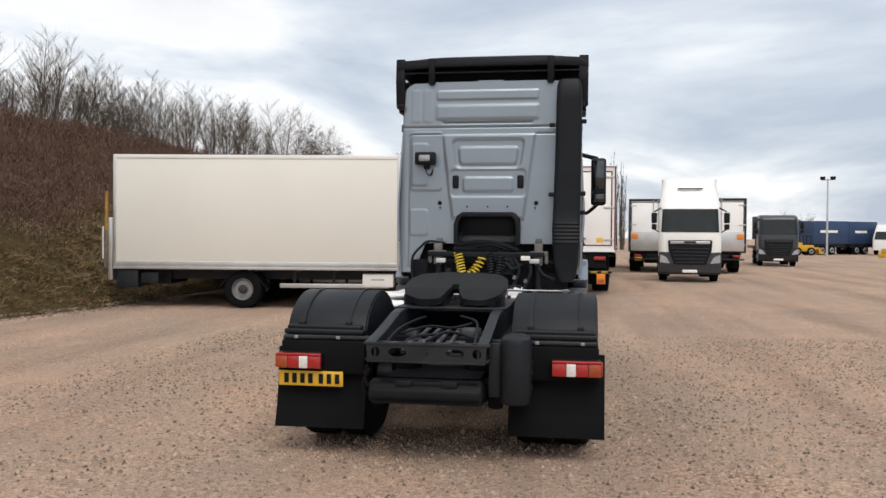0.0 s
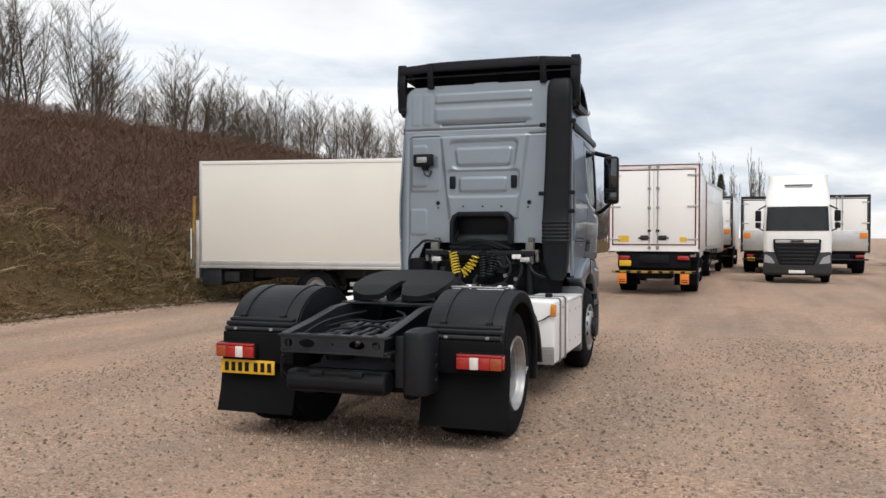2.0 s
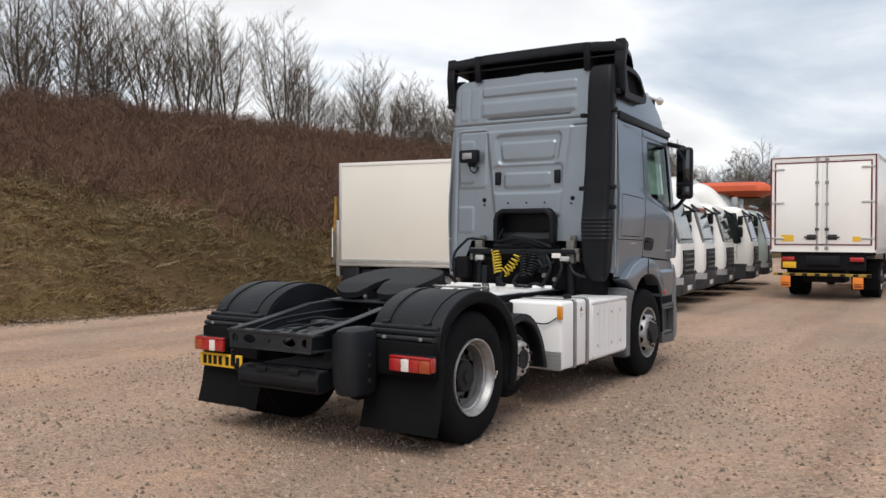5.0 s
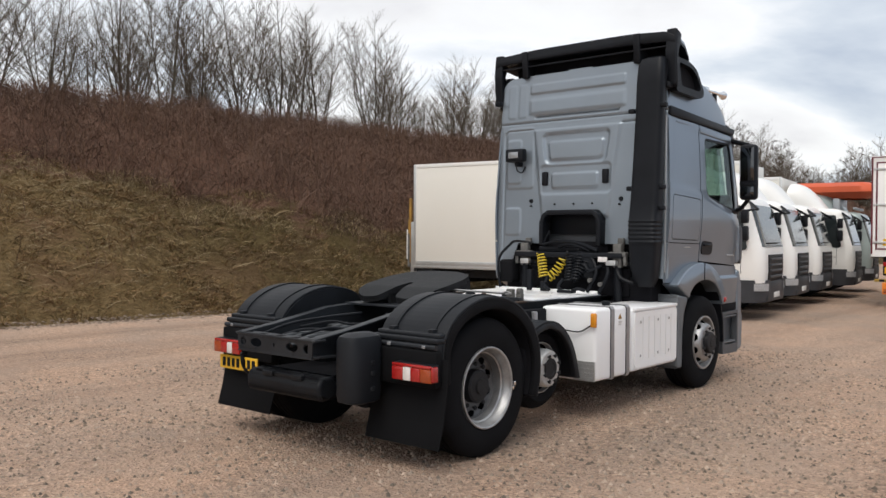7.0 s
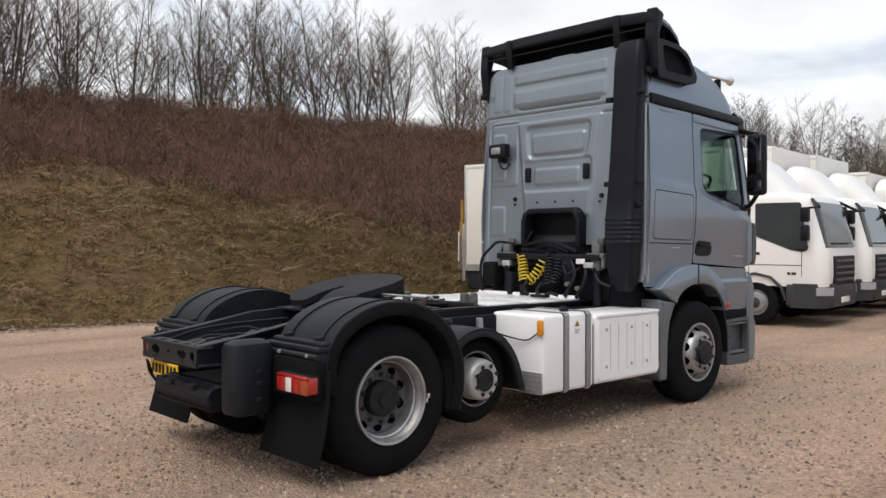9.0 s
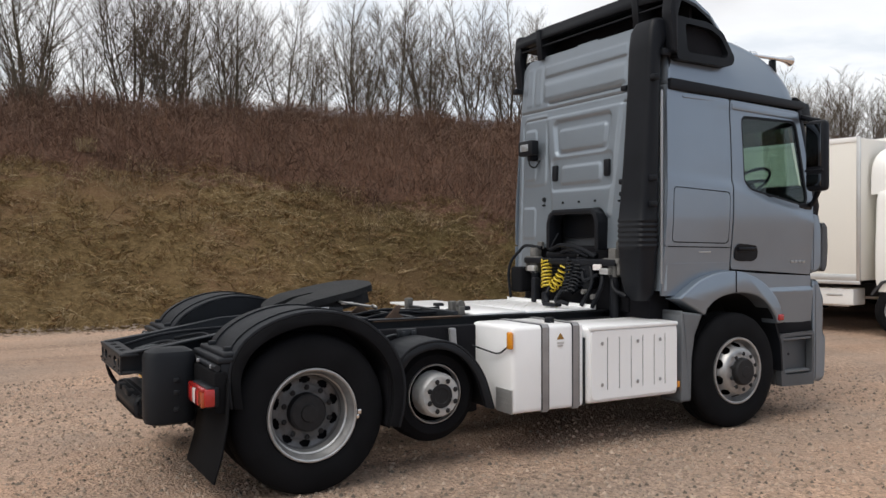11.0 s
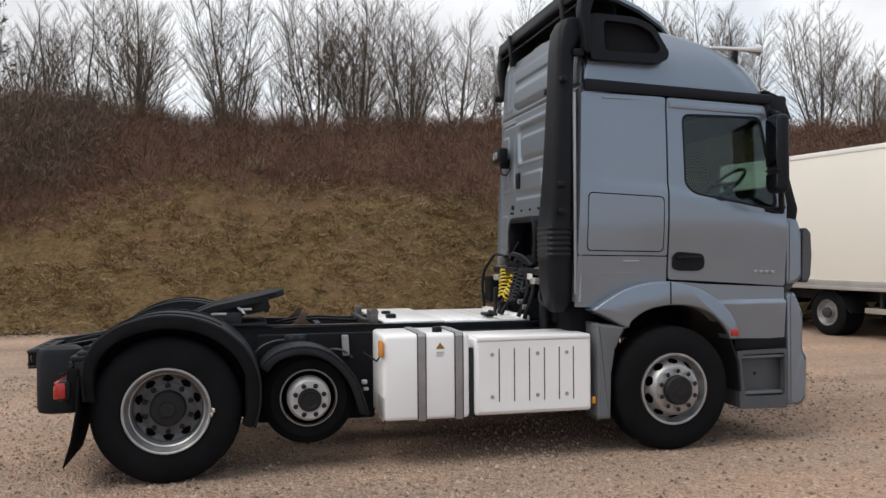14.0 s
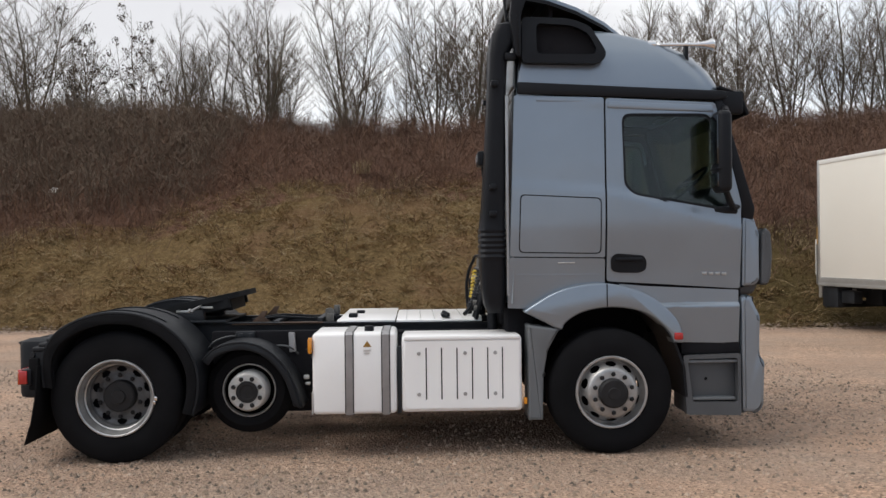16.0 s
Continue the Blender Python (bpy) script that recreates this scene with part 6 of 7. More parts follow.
plate = sheet("z", rounded([(-0.41, -0.22), (-0.455, -0.04), (-0.45, 0.24), (-0.37, 0.42), (-0.15, 0.50), (0.15, 0.50), (0.37, 0.42), (0.45, 0.24), (0.455, -0.04), (0.41, -0.22), (0.27, -0.31), (0.10, -0.29), (0.034, -0.06), (0.03, 0.06), (-0.03, 0.06), (-0.034, -0.06), (-0.10, -0.29), (-0.27, -0.31)], 0.05), [], lambda x, y: 0.035 - 0.30 * max(0.0, -y - 0.08) ** 1.3, 0.05)
plate.transform(fw)
fifth = T("fifth_wheel", plate, GREASE, None, "greasy black fifth wheel coupling tipped back")
skirt = boxes((-0.42, -0.39, -0.10, 0.35, -0.09, 0.0), (0.39, 0.42, -0.10, 0.35, -0.09, 0.0), (-0.30, 0.30, 0.30, 0.34, -0.12, 0.0), (-0.09, -0.06, -0.18, 0.3, -0.12, 0.0), (0.06, 0.09, -0.18, 0.3, -0.12, 0.0))
skirt.transform(fw)
T("coupling_ribs", skirt, GREASE, fifth)
T("coupling_stand", boxes((-0.45, -0.36, 7.36, 7.60, 1.05, 1.17, 0.012), (0.36, 0.45, 7.36, 7.60, 1.05, 1.17, 0.012), (-0.47, 0.47, 7.15, 7.80, 1.058, 1.078, 0.006)), CHASSIS, fifth)
T("release_handle", merge(tube([(0.2, 7.55, 1.21), (0.92, 7.62, 1.20)], 0.010, 6), tube(smooth_path([(0.92, 7.62, 1.20), (0.97, 7.61, 1.212), (1.0, 7.62, 1.20), (0.97, 7.63, 1.19), (0.92, 7.62, 1.20)]), 0.008, 6)), STEEL, fifth)
each(T, "plate_label", ((0.452, 0.456, 7.36, 7.48, 1.15, 1.17, 0.001), (0.452, 0.456, 7.58, 7.68, 1.185, 1.203, 0.001),), ALU, fifth)
for x0 in (-0.34, 0.34):
    T("coupling_ramp", prism("x", [(7.98, 1.03), (8.06, 1.10), (8.10, 1.15), (8.15, 1.15), (8.12, 1.09), (8.20, 1.03)], x0 - 0.012, x0 + 0.012, 0.003), RUSTY_STEEL)
    T("coupling_ramp_foot", box(x0 - 0.05, x0 + 0.05, 7.97, 8.18, 1.03, 1.042, 0.003), CHASSIS)
each(T, "top_rail", ((0.37, 0.45, 7.85, 8.66, 1.034, 1.052, 0.004), (-0.45, -0.37, 7.85, 8.66, 1.034, 1.052, 0.004)), RUSTY_STEEL)
each(T, "top_cross_bar", ((-0.40, 0.40, 8.20, 8.25, 1.034, 1.062, 0.004), (-0.40, 0.40, 8.60, 8.65, 1.034, 1.085, 0.006)), CHASSIS)
for x0 in (-0.18, 0.10):
    T("air_pipe", tube(smooth_path([(x0, 7.9, 1.03), (x0 + 0.05, 8.2, 1.08), (x0 - 0.02, 8.5, 1.06), (x0 + 0.08, 8.75, 1.08)]), 0.012, 6), BLACK)
T("hose_clip", merge(box(0.30, 0.36, 8.68, 8.74, 1.04, 1.12, 0.008), lathe([(-0.02, 0.0), (-0.02, 0.035), (0.02, 0.035), (0.02, 0.0)], (0.33, 8.71, 1.135), "x", 12)), RUST)

# ---- tanks, deck and gear behind the cab ----
fuel = T("fuel_tank", box(0.62, 1.205, 8.645, 9.325, 0.362, 1.022, 0.035, 3), TANK, None, "white painted square fuel tank with steel straps")
for y0 in (8.944, 9.238):
    T("tank_strap", prism("y", [(0.62, 1.028), (1.19, 1.028), (1.212, 1.005), (1.212, 0.375), (1.20, 0.355), (0.9, 0.355), (0.9, 0.362), (1.19, 0.362), (1.205, 0.38), (1.205, 1.0), (1.185, 1.022), (0.62, 1.022)], y0 - 0.028, y0 + 0.028), STRAP, fuel, "dull stainless tank strap")
    T("strap_rubber", prism("y", [(0.62, 1.0255), (1.19, 1.0255), (1.209, 1.003), (1.209, 0.375), (1.204, 0.375), (1.204, 1.0), (1.185, 1.0215), (0.62, 1.0215)], y0 - 0.036, y0 + 0.036), BLACK, fuel)
T("tank_cap", merge(lathe([(0, 0.04), (0.035, 0.04), (0.045, 0.03), (0.045, 0)], (1.05, 9.10, 1.02), "z", 16), box(1.02, 1.08, 9.07, 9.13, 1.02, 1.045, 0.006)), BLACK, fuel)
T("tank_label", prism("x", [(9.055, 0.905), (9.125, 0.905), (9.09, 0.955)], 1.2045, 1.2075), DULLYELLOW, fuel)
T("label_bars", boxes((1.208, 1.211, 9.06, 9.12, 0.87, 0.885, 0.0), (1.208, 1.211, 9.06, 9.11, 0.85, 0.86, 0.0)), ALU, fuel)
cover = box(0.66, 1.19, 9.367, 10.345, 0.368, 0.978, 0.03, 3)
shell_tank = T("tool_tank_cover", cover, TANK, None, "white ribbed metal cover with bolts beside the tank")
face = sheet("x", rounded([(9.40, 0.40), (9.40, 0.945), (10.32, 0.945), (10.32, 0.40)], 0.04), [rounded([(y0 - 0.0055, 0.47), (y0 - 0.0055, 0.89), (y0 + 0.0055, 0.89), (y0 + 0.0055, 0.47)], 0.003) for y0 in (9.565, 9.69, 9.815, 9.94, 10.065, 10.185)], lambda y, z: 1.202, 0.012)
T("ribbed_face", face, TANK, shell_tank)
for y0 in (9.505, 9.88, 10.125):
    for z0 in (0.515, 0.845):
        T("cover_bolt", lathe([(0.0, 0.017), (0.006, 0.016), (0.008, 0.010), (0.004, 0.0)], (1.202, y0, z0), "x", 10), STEEL, shell_tank)
# black sheet gives the grooves their shadow lines by colour
T("groove_shade_sheet", box(1.150, 1.1935, 9.42, 10.30, 0.42, 0.93), BLACK, shell_tank)
T("cover_lip", box(0.70, 1.208, 9.385, 10.33, 0.952, 0.986, 0.010), TANK, shell_tank)
T("marker_lamp", box(1.165, 1.222, 8.612, 8.645, 0.855, 0.985, 0.012), AMBER, None, "amber side marker lamp on the tank")
T("marker_lead", tube(smooth_path([(1.16, 8.63, 0.87), (1.05, 8.62, 0.81), (0.90, 8.60, 0.82), (0.78, 8.55, 0.85)]), 0.007, 6), BLACK)
T("small_reflector", box(1.12, 1.17, 10.36, 10.39, 0.415, 0.47, 0.006), AMBER)
chk = bmesh.new()
for i in range(5):
    for j in range(4):
        merge(chk, box(1.0 + 0.038 * i + 0.012 * (j % 2), 1.03 + 0.038 * i + 0.012 * (j % 2), 8.638, 8.646, 0.385 + 0.04 * j, 0.405 + 0.04 * j, 0.004))
T("tread_plate", merge(chk, box(0.98, 1.20, 8.640, 8.648, 0.365, 0.545)), ALU, fuel)
each(T, "tank_bracket", ((1.10, 1.17, 9.33, 9.365, 0.36, 0.90, 0.006), (0.55, 0.63, 8.8, 10.2, 0.55, 0.95, 0.02),), CHASSIS)
T("left_tank", box(-1.205, -0.60, 8.62, 10.30, 0.362, 1.0, 0.045, 3), TANK, None, "white painted tank on the nearside")
T("deck_plate", box(-1.17, 0.44, 8.78, 9.30, 1.045, 1.062, 0.004), TANK, None, "white metal walkway plate over the frame")
deck_ob = T("deck_plate", boxes((-0.95, 0.44, 9.31, 10.08, 1.040, 1.058, 0.004), (-0.95, 0.44, 10.04, 10.08, 1.056, 1.084, 0.004)), TANK, None, "white studded walkway plate over the frame")
studs = bmesh.new()
for i in range(9):
    for j in range(5):
        merge(studs, lathe([(0.0, 0.016), (0.006, 0.013), (0.006, 0.0)], (-0.85 + 0.155 * i, 9.40 + 0.13 * j, 1.057), "z", 6))
tagged(T("deck_studs", studs, TANK, deck_ob), "", "", "", "stuff")
each(T, "deck_coupling", ((0.0, 0.12, 8.86, 8.94, 1.06, 1.10, 0.01), (-0.5, -0.42, 8.9, 8.98, 1.06, 1.09, 0.01), (0.1, 0.3, 9.72, 9.80, 1.07, 1.10, 0.01)), BLACK)
T("coupling_hose", tube(smooth_path([(0.28, 9.76, 1.10), (0.36, 9.74, 1.12), (0.42, 9.78, 1.10)]), 0.018, 8), BLACK)
each(T, "deck_bracket", ((0.20, 0.27, 8.66, 8.72, 1.03, 1.16, 0.01), (-0.62, -0.55, 8.66, 8.72, 1.03, 1.14, 0.01),), RUST)

# assumed underside parts, added to block light and darken the ground below
each(T, "gearbox", ((-0.30, 0.30, 9.3, 10.3, 0.48, 0.95, 0.05), (-0.22, 0.22, 8.5, 9.3, 0.55, 0.90, 0.05),), DARK)
T("added_shaft", tube([(0, 7.2, 0.55), (0, 8.6, 0.68)], 0.06, 10), DARK)
each(T, "axle_linkage", ((-0.52, -0.40, 6.45, 7.75, 0.36, 0.50, 0.03), (0.40, 0.52, 6.45, 7.75, 0.36, 0.50, 0.03), (-0.40, 0.40, 6.50, 6.62, 0.40, 0.52, 0.03),), DARK)
T("added_air_tank", tube([(-0.33, 8.35, 0.66), (0.33, 8.35, 0.66)], 0.12, 16), DARK)
each(T, "inner_tank_side", ((0.46, 0.62, 8.7, 10.3, 0.42, 0.98, 0.03), (-0.62, -0.46, 8.7, 10.3, 0.42, 0.98, 0.03),), DARK)
T("engine", boxes((-0.42, 0.40, 10.30, 11.6, 0.85, 1.62, 0.05), (-0.75, 0.70, 10.22, 10.34, 1.02, 1.34, 0.03), (0.45, 0.95, 10.25, 10.5, 0.75, 1.25, 0.04), (-0.95, -0.5, 10.25, 10.6, 0.75, 1.25, 0.04)), DARK)
rear_bar = boxes((-0.72, 0.68, 10.09, 10.15, 1.44, 1.50, 0.012))
T("cab_mount_bar", rear_bar, BLACK)
for sgn in (1, -1):
    fix = (lambda b: b) if sgn > 0 else mirror_x
    br = boxes((0.555, 0.655, 10.12, 10.20, 1.34, 1.60, 0.012), (0.50, 0.72, 10.10, 10.18, 1.46, 1.51, 0.012), (0.565, 0.64, 10.20, 10.24, 1.58, 1.66, 0.01), (0.68, 0.72, 10.11, 10.16, 1.36, 1.50, 0.01))
    T("cab_mount", fix(br), RUST, None, "weathered cab suspension bracket")
    T("mount_block", fix(box(0.50, 0.62, 10.06, 10.12, 1.365, 1.42, 0.012)), ALU)
    T("cab_damper", fix(tube([(0.60, 10.16, 0.98), (0.60, 10.16, 1.36)], 0.045, 12)), BLACK)


def coil(a, b, sag, turns, r, w):
    """A spiral hose that hangs between two points."""
    a, b = Vector(a), Vector(b)
    pts = []
    n = turns * 12
    for i in range(n + 1):
        t = i / n
        p = a.lerp(b, t) - Vector((0, 0, sag * 4 * t * (1 - t)))
        d = ((b - a) - Vector((0, 0, sag * 4 * (1 - 2 * t)))).normalized()
        u = d.orthogonal().normalized()
        v = d.cross(u)
        q = 2 * math.pi * turns * t
        pts.append(p + (u * math.cos(q) + v * math.sin(q)) * r)
    return tube(pts, w, 5)


T("air_coil", coil((-0.355, 10.11, 1.485), (-0.295, 10.07, 1.215), 0.0, 8, 0.050, 0.0085), YCOIL, None, "yellow coiled air hose")
T("air_coil", coil((-0.045, 10.13, 1.46), (-0.22, 10.07, 1.215), 0.035, 7, 0.050, 0.0085), YCOIL, None, "yellow coiled air hose")
T("coil_lead", tube(smooth_path([(-0.385, 10.16, 1.50), (-0.36, 10.18, 1.62), (-0.33, 10.24, 1.74)]), 0.012, 6), BLACK)
T("air_coil", coil((0.03, 10.13, 1.50), (0.05, 10.05, 1.18), 0.0, 10, 0.045, 0.011), BLACK, None, "black coiled cable")
T("air_coil", coil((0.16, 10.15, 1.52), (0.13, 10.05, 1.20), 0.0, 10, 0.045, 0.011), BLACK, None, "black coiled cable")
T("air_coil", coil((0.26, 10.16, 1.48), (0.10, 10.06, 1.22), 0.05, 9, 0.05, 0.011), BLACK, None, "black coiled cable")
HOSES = (((-0.36, 10.16, 1.58), (-0.10, 10.10, 1.625), (0.14, 10.12, 1.60), (0.36, 10.14, 1.52)), ((-0.14, 10.14, 1.56), (0.05, 10.11, 1.59), (0.25, 10.15, 1.52)), ((0.30, 10.12, 1.46), (0.38, 10.08, 1.28), (0.30, 10.02, 1.07)), ((0.45, 10.14, 1.46), (0.52, 10.08, 1.28), (0.44, 10.03, 1.06)),
         ((-0.25, 10.08, 1.23), (-0.24, 10.02, 1.13), (-0.16, 9.98, 1.075)), ((-0.02, 10.05, 1.20), (-0.05, 10.0, 1.12), (0.02, 9.95, 1.075)), ((0.55, 10.17, 1.40), (0.66, 10.10, 1.24), (0.80, 10.12, 1.18)), ((0.20, 10.12, 1.40), (0.30, 10.06, 1.30), (0.42, 10.12, 1.36)))
for pts in HOSES:
    T("air_hose", tube(smooth_path(pts), 0.02, 7), BLACK)
for x0, z0 in ((0.33, 1.20), (0.46, 1.16)):
    T("hose_joint", lathe([(-0.03, 0.0), (-0.03, 0.024), (0.03, 0.024), (0.04, 0.014), (0.04, 0.0)], (x0, 10.04, z0), "y", 10), RUST)
each(T, "hose_stand", ((-0.42, 0.34, 10.15, 10.20, 1.50, 1.56, 0.015), (-0.50, -0.43, 10.02, 10.10, 1.05, 1.30, 0.015), (-0.30, -0.22, 10.0, 10.06, 1.05, 1.17, 0.015), (0.02, 0.34, 10.10, 10.2, 1.22, 1.50, 0.03),), BLACK)
T("rear_reflector", box(0.40, 0.51, 10.07, 10.09, 1.40, 1.455, 0.006), CLEAR)
T("tilt_guard", tube(smooth_path([(-0.52, 10.17, 1.60), (-0.72, 10.12, 1.62), (-0.80, 10.09, 1.56), (-0.89, 10.05, 1.45), (-0.905, 10.03, 1.30), (-0.88, 10.04, 1.08)]), 0.016, 7), BLACK)
T("splash_shield", box(-0.91, -0.72, 10.05, 10.22, 1.14, 1.40, 0.03, 3), RUBBER)


# ---- other vehicles in the yard: each stands on its rear middle, nose towards +y ----
def small_wheel(parent, x, y, r, w, sgn, twin=False):
    prof = [(-0.02, r * 0.56), (0.004, r * 0.6), (0.012, r * 0.75), (-0.005, r * 0.93), (-0.03, r), (-w + 0.03, r), (-w, r * 0.9), (-w, r * 0.5)]
    tyre = part("wheel", lathe(prof, (x * sgn, y, r), "x", 28, sgn), RUBBER, parent)
    dish = [(-0.02, r * 0.60), (0.004, r * 0.57), (-0.05, r * 0.5), (-0.09, r * 0.45), (-0.09, r * 0.25), (0.0, r * 0.22), (0.0, 0.0)] if twin else [(-0.02, r * 0.60), (0.004, r * 0.57), (-0.03, r * 0.5), (0.02, r * 0.40), (0.03, r * 0.24), (0.06, r * 0.2), (0.06, 0.0)]
    part("rim", lathe(dish, (x * sgn, y, r), "x", 24, sgn), RIM, tyre)
    part("hub", lathe([(0.0, r * 0.24), (0.05, r * 0.22), (0.07, r * 0.12), (0.07, 0.0)], ((x + (-0.02 if twin else 0.02)) * sgn, y, r), "x", 16, sgn), HUB, tyre)
    return tyre


def nose_patch(rows, z0, z1, xs, off, nz=8, nx=18):
    """A bent pane that lies on the front of a lofted cab; xs(z) is its half width."""
    bm = bmesh.new()
    grid_rows = []
    for j in range(nz + 1):
        z = z0 + (z1 - z0) * j / nz
        k = next((i for i in range(len(rows) - 1) if rows[i][0] <= z <= rows[i + 1][0]), len(rows) - 2)
        t = (z - rows[k][0]) / (rows[k + 1][0] - rows[k][0])
        X, y1, r = [rows[k][i] + (rows[k + 1][i] - rows[k][i]) * t for i in (1, 3, 5)]
        line = []
        for i in range(nx + 1):
            x = xs(z) * (2 * i / nx - 1)
            over = min(max(0.0, abs(x) - (X - r)), r)
            line.append(bm.verts.new((x, y1 - r + math.sqrt(r * r - over * over) + off, z)))
        grid_rows.append(line)
    for a, b in zip(grid_rows, grid_rows[1:]):
        for i in range(nx):
            bm.faces.new((a[i], a[i + 1], b[i + 1], b[i]))
    geo = bmesh.ops.extrude_face_region(bm, geom=bm.faces[:])
    bmesh.ops.translate(bm, verts=[g for g in geo["geom"] if isinstance(g, bmesh.types.BMVert)], vec=(0, -0.03, 0))
    return bm


def distribution_cab(t, front, colour, dark, deflector=True):
    """A small forward-control cab whose nose is at y = front."""
    F = front
    rows = [(0.76, 1.09, F - 1.72, F - 0.02, 0.06, 0.24), (1.0, 1.12, F - 1.75, F, 0.06, 0.25), (1.40, 1.12, F - 1.75, F - 0.01, 0.06, 0.26), (1.54, 1.118, F - 1.75, F - 0.04, 0.06, 0.27), (2.36, 1.07, F - 1.75, F - 0.27, 0.06, 0.30), (2.46, 1.055, F - 1.74, F - 0.33, 0.07, 0.31), (2.52, 1.02, F - 1.72, F - 0.42, 0.08, 0.32), (2.555, 0.92, F - 1.66, F - 0.56, 0.08, 0.30)]
    cab = part("cab", section_loft(rows, True, 9), colour, t, "forward-control cab with a large windscreen", angle=50)
    part("windscreen", nose_patch(rows, 1.50, 2.37, lambda z: 0.985 - 0.055 * (z - 1.50), 0.010, 10, 26), SCREEN, cab)
    part("wiper", boxes((-0.5, 0.05, F - 0.03, F + 0.0, 1.58, 1.595), (0.1, 0.65, F - 0.03, F + 0.0, 1.58, 1.595)), BLACK, cab)
    for sgn in (1, -1):
        fix = (lambda b: b) if sgn > 0 else mirror_x
        win = sheet("x", rounded([(F - 0.49, 2.36), (F - 0.33, 1.46), (F - 0.44, 1.42), (F - 0.64, 1.45), (F - 1.33, 1.72), (F - 1.35, 2.36)], 0.05), [], lambda y, z: 1.130 - 0.072 * max(0.0, z - 1.60), 0.02)
        part("side_window", fix(win), DARKGLASS, cab)
        part("door_line", fix(boxes((1.115, 1.124, F - 1.46, F - 1.45, 0.95, 1.62), (1.115, 1.124, F - 0.46, F - 0.45, 0.95, 1.50), (1.115, 1.126, F - 1.45, F - 0.46, 1.16, 1.172))), HUB, cab)
        part("door_handle", fix(box(1.12, 1.14, F - 1.40, F - 1.24, 1.36, 1.41, 0.01)), BLACK, cab)
        part("door_badge", fix(boxes((1.12, 1.127, F - 0.72, F - 0.66, 0.985, 1.03, 0.002), (1.12, 1.127, F - 0.64, F - 0.55, 0.985, 1.03, 0.002))), HUB, cab)
        mir = boxes((1.16, 1.36, F - 0.42, F - 0.28, 1.98, 2.26, 0.04), (1.17, 1.35, F - 0.42, F - 0.28, 1.62, 1.93, 0.04))
        merge(mir, tube([(0.90, F - 0.34, 2.42), (1.26, F - 0.10, 2.26)], 0.03, 6))
        merge(mir, tube([(1.26, F - 0.10, 2.26), (1.27, F - 0.33, 2.24)], 0.02, 6))
        part("mirror", fix(mir), BLACK, cab)
        lamp_pane = section_quarter(F, (0.60, 0.68, 0.75), 0.012, 1, 4)
        part("headlamp", fix(lamp_pane), HEADLAMP, cab)
        part("step_side", fix(box(0.85, 1.135, F - 0.74, F - 0.58, 0.40, 0.80, 0.03)), dark, cab)
        part("corner_bumper", fix(section_quarter(F)), dark, cab)
        part("arch_cover", fix(strip("x", [(F - 0.72, 0.50), (F - 0.80, 0.74), (F - 1.02, 0.95), (F - 1.33, 1.02), (F - 1.62, 0.95), (F - 1.80, 0.72)], 0.05, 0.95, 1.15, 0.01)), dark, cab)
        small_wheel(t, 1.10, F - 1.33, 0.43, 0.24, sgn)
    part("bumper", boxes((-0.80, 0.80, F - 0.4, F + 0.025, 0.36, 0.80, 0.05)), dark, cab)
    grille = nose_patch(rows, 0.80, 1.34, lambda z: 0.70, 0.02, 4, 8)
    part("grille", grille, BLACK, cab)
    for k in range(4):
        part("grille_bar", box(-0.58, 0.58, F + 0.01, F + 0.035, 0.86 + 0.12 * k, 0.91 + 0.12 * k, 0.008), GREYPLASTIC, cab)
    part("plate_bar", box(-0.26, 0.26, F + 0.02, F + 0.04, 0.44, 0.55, 0.004), WHITE, cab)
    if deflector:
        bm = bmesh.new()
        lines = []
        for k in range(15):
            s = k / 14
            y, z, hx = F - 0.78 - 0.96 * s, 2.50 + 0.84 * math.sin(s * math.pi / 2), 0.66 + 0.34 * math.sin(s * math.pi / 2)
            line = []
            for i in range(25):
                a = math.pi * i / 24
                ex = 0.55
                line.append(bm.verts.new((-hx * math.copysign(abs(math.cos(a)) ** ex, math.cos(a)), y - 0.12 * abs(math.cos(a)) ** 2, 2.47 + (z - 2.47) * math.sin(a) ** 0.45)))
            lines.append(line)
        for a, b in zip(lines, lines[1:]):
            for i in range(24):
                bm.faces.new((a[i], a[i + 1], b[i + 1], b[i]))
        part("wind_deflector", bm, colour, cab, "curved wind deflector over the cab", angle=80)
    return cab


def section_quarter(F, heights=(0.36, 0.58, 0.82), proud=0.0, first=0, last=6):
    """The wrapped lower corner of a cab from the nose back to the wheel."""
    bm = bmesh.new()
    path = [(0.60, F + 0.03), (0.78, F + 0.02), (0.97, F - 0.05), (1.10, F - 0.20), (1.14, F - 0.40), (1.14, F - 0.60)][first:last]
    path = [(x + proud, y + proud) for x, y in path]
    inner = [(x * 0.88, y - 0.10) for x, y in path]
    rings = [[bm.verts.new((x, y, z)) for x, y in path] + [bm.verts.new((x, y, z)) for x, y in inner[::-1]] for z in heights]
    if not proud:
        for v in rings[0]:
            v.co.y -= 0.05
    n = len(rings[0])
    for a, b in zip(rings, rings[1:]):
        for k in range(n):
            bm.faces.new((a[k], a[(k + 1) % n], b[(k + 1) % n], b[k]))
    bm.faces.new(rings[0])
    bm.faces.new(rings[-1])
    return bm


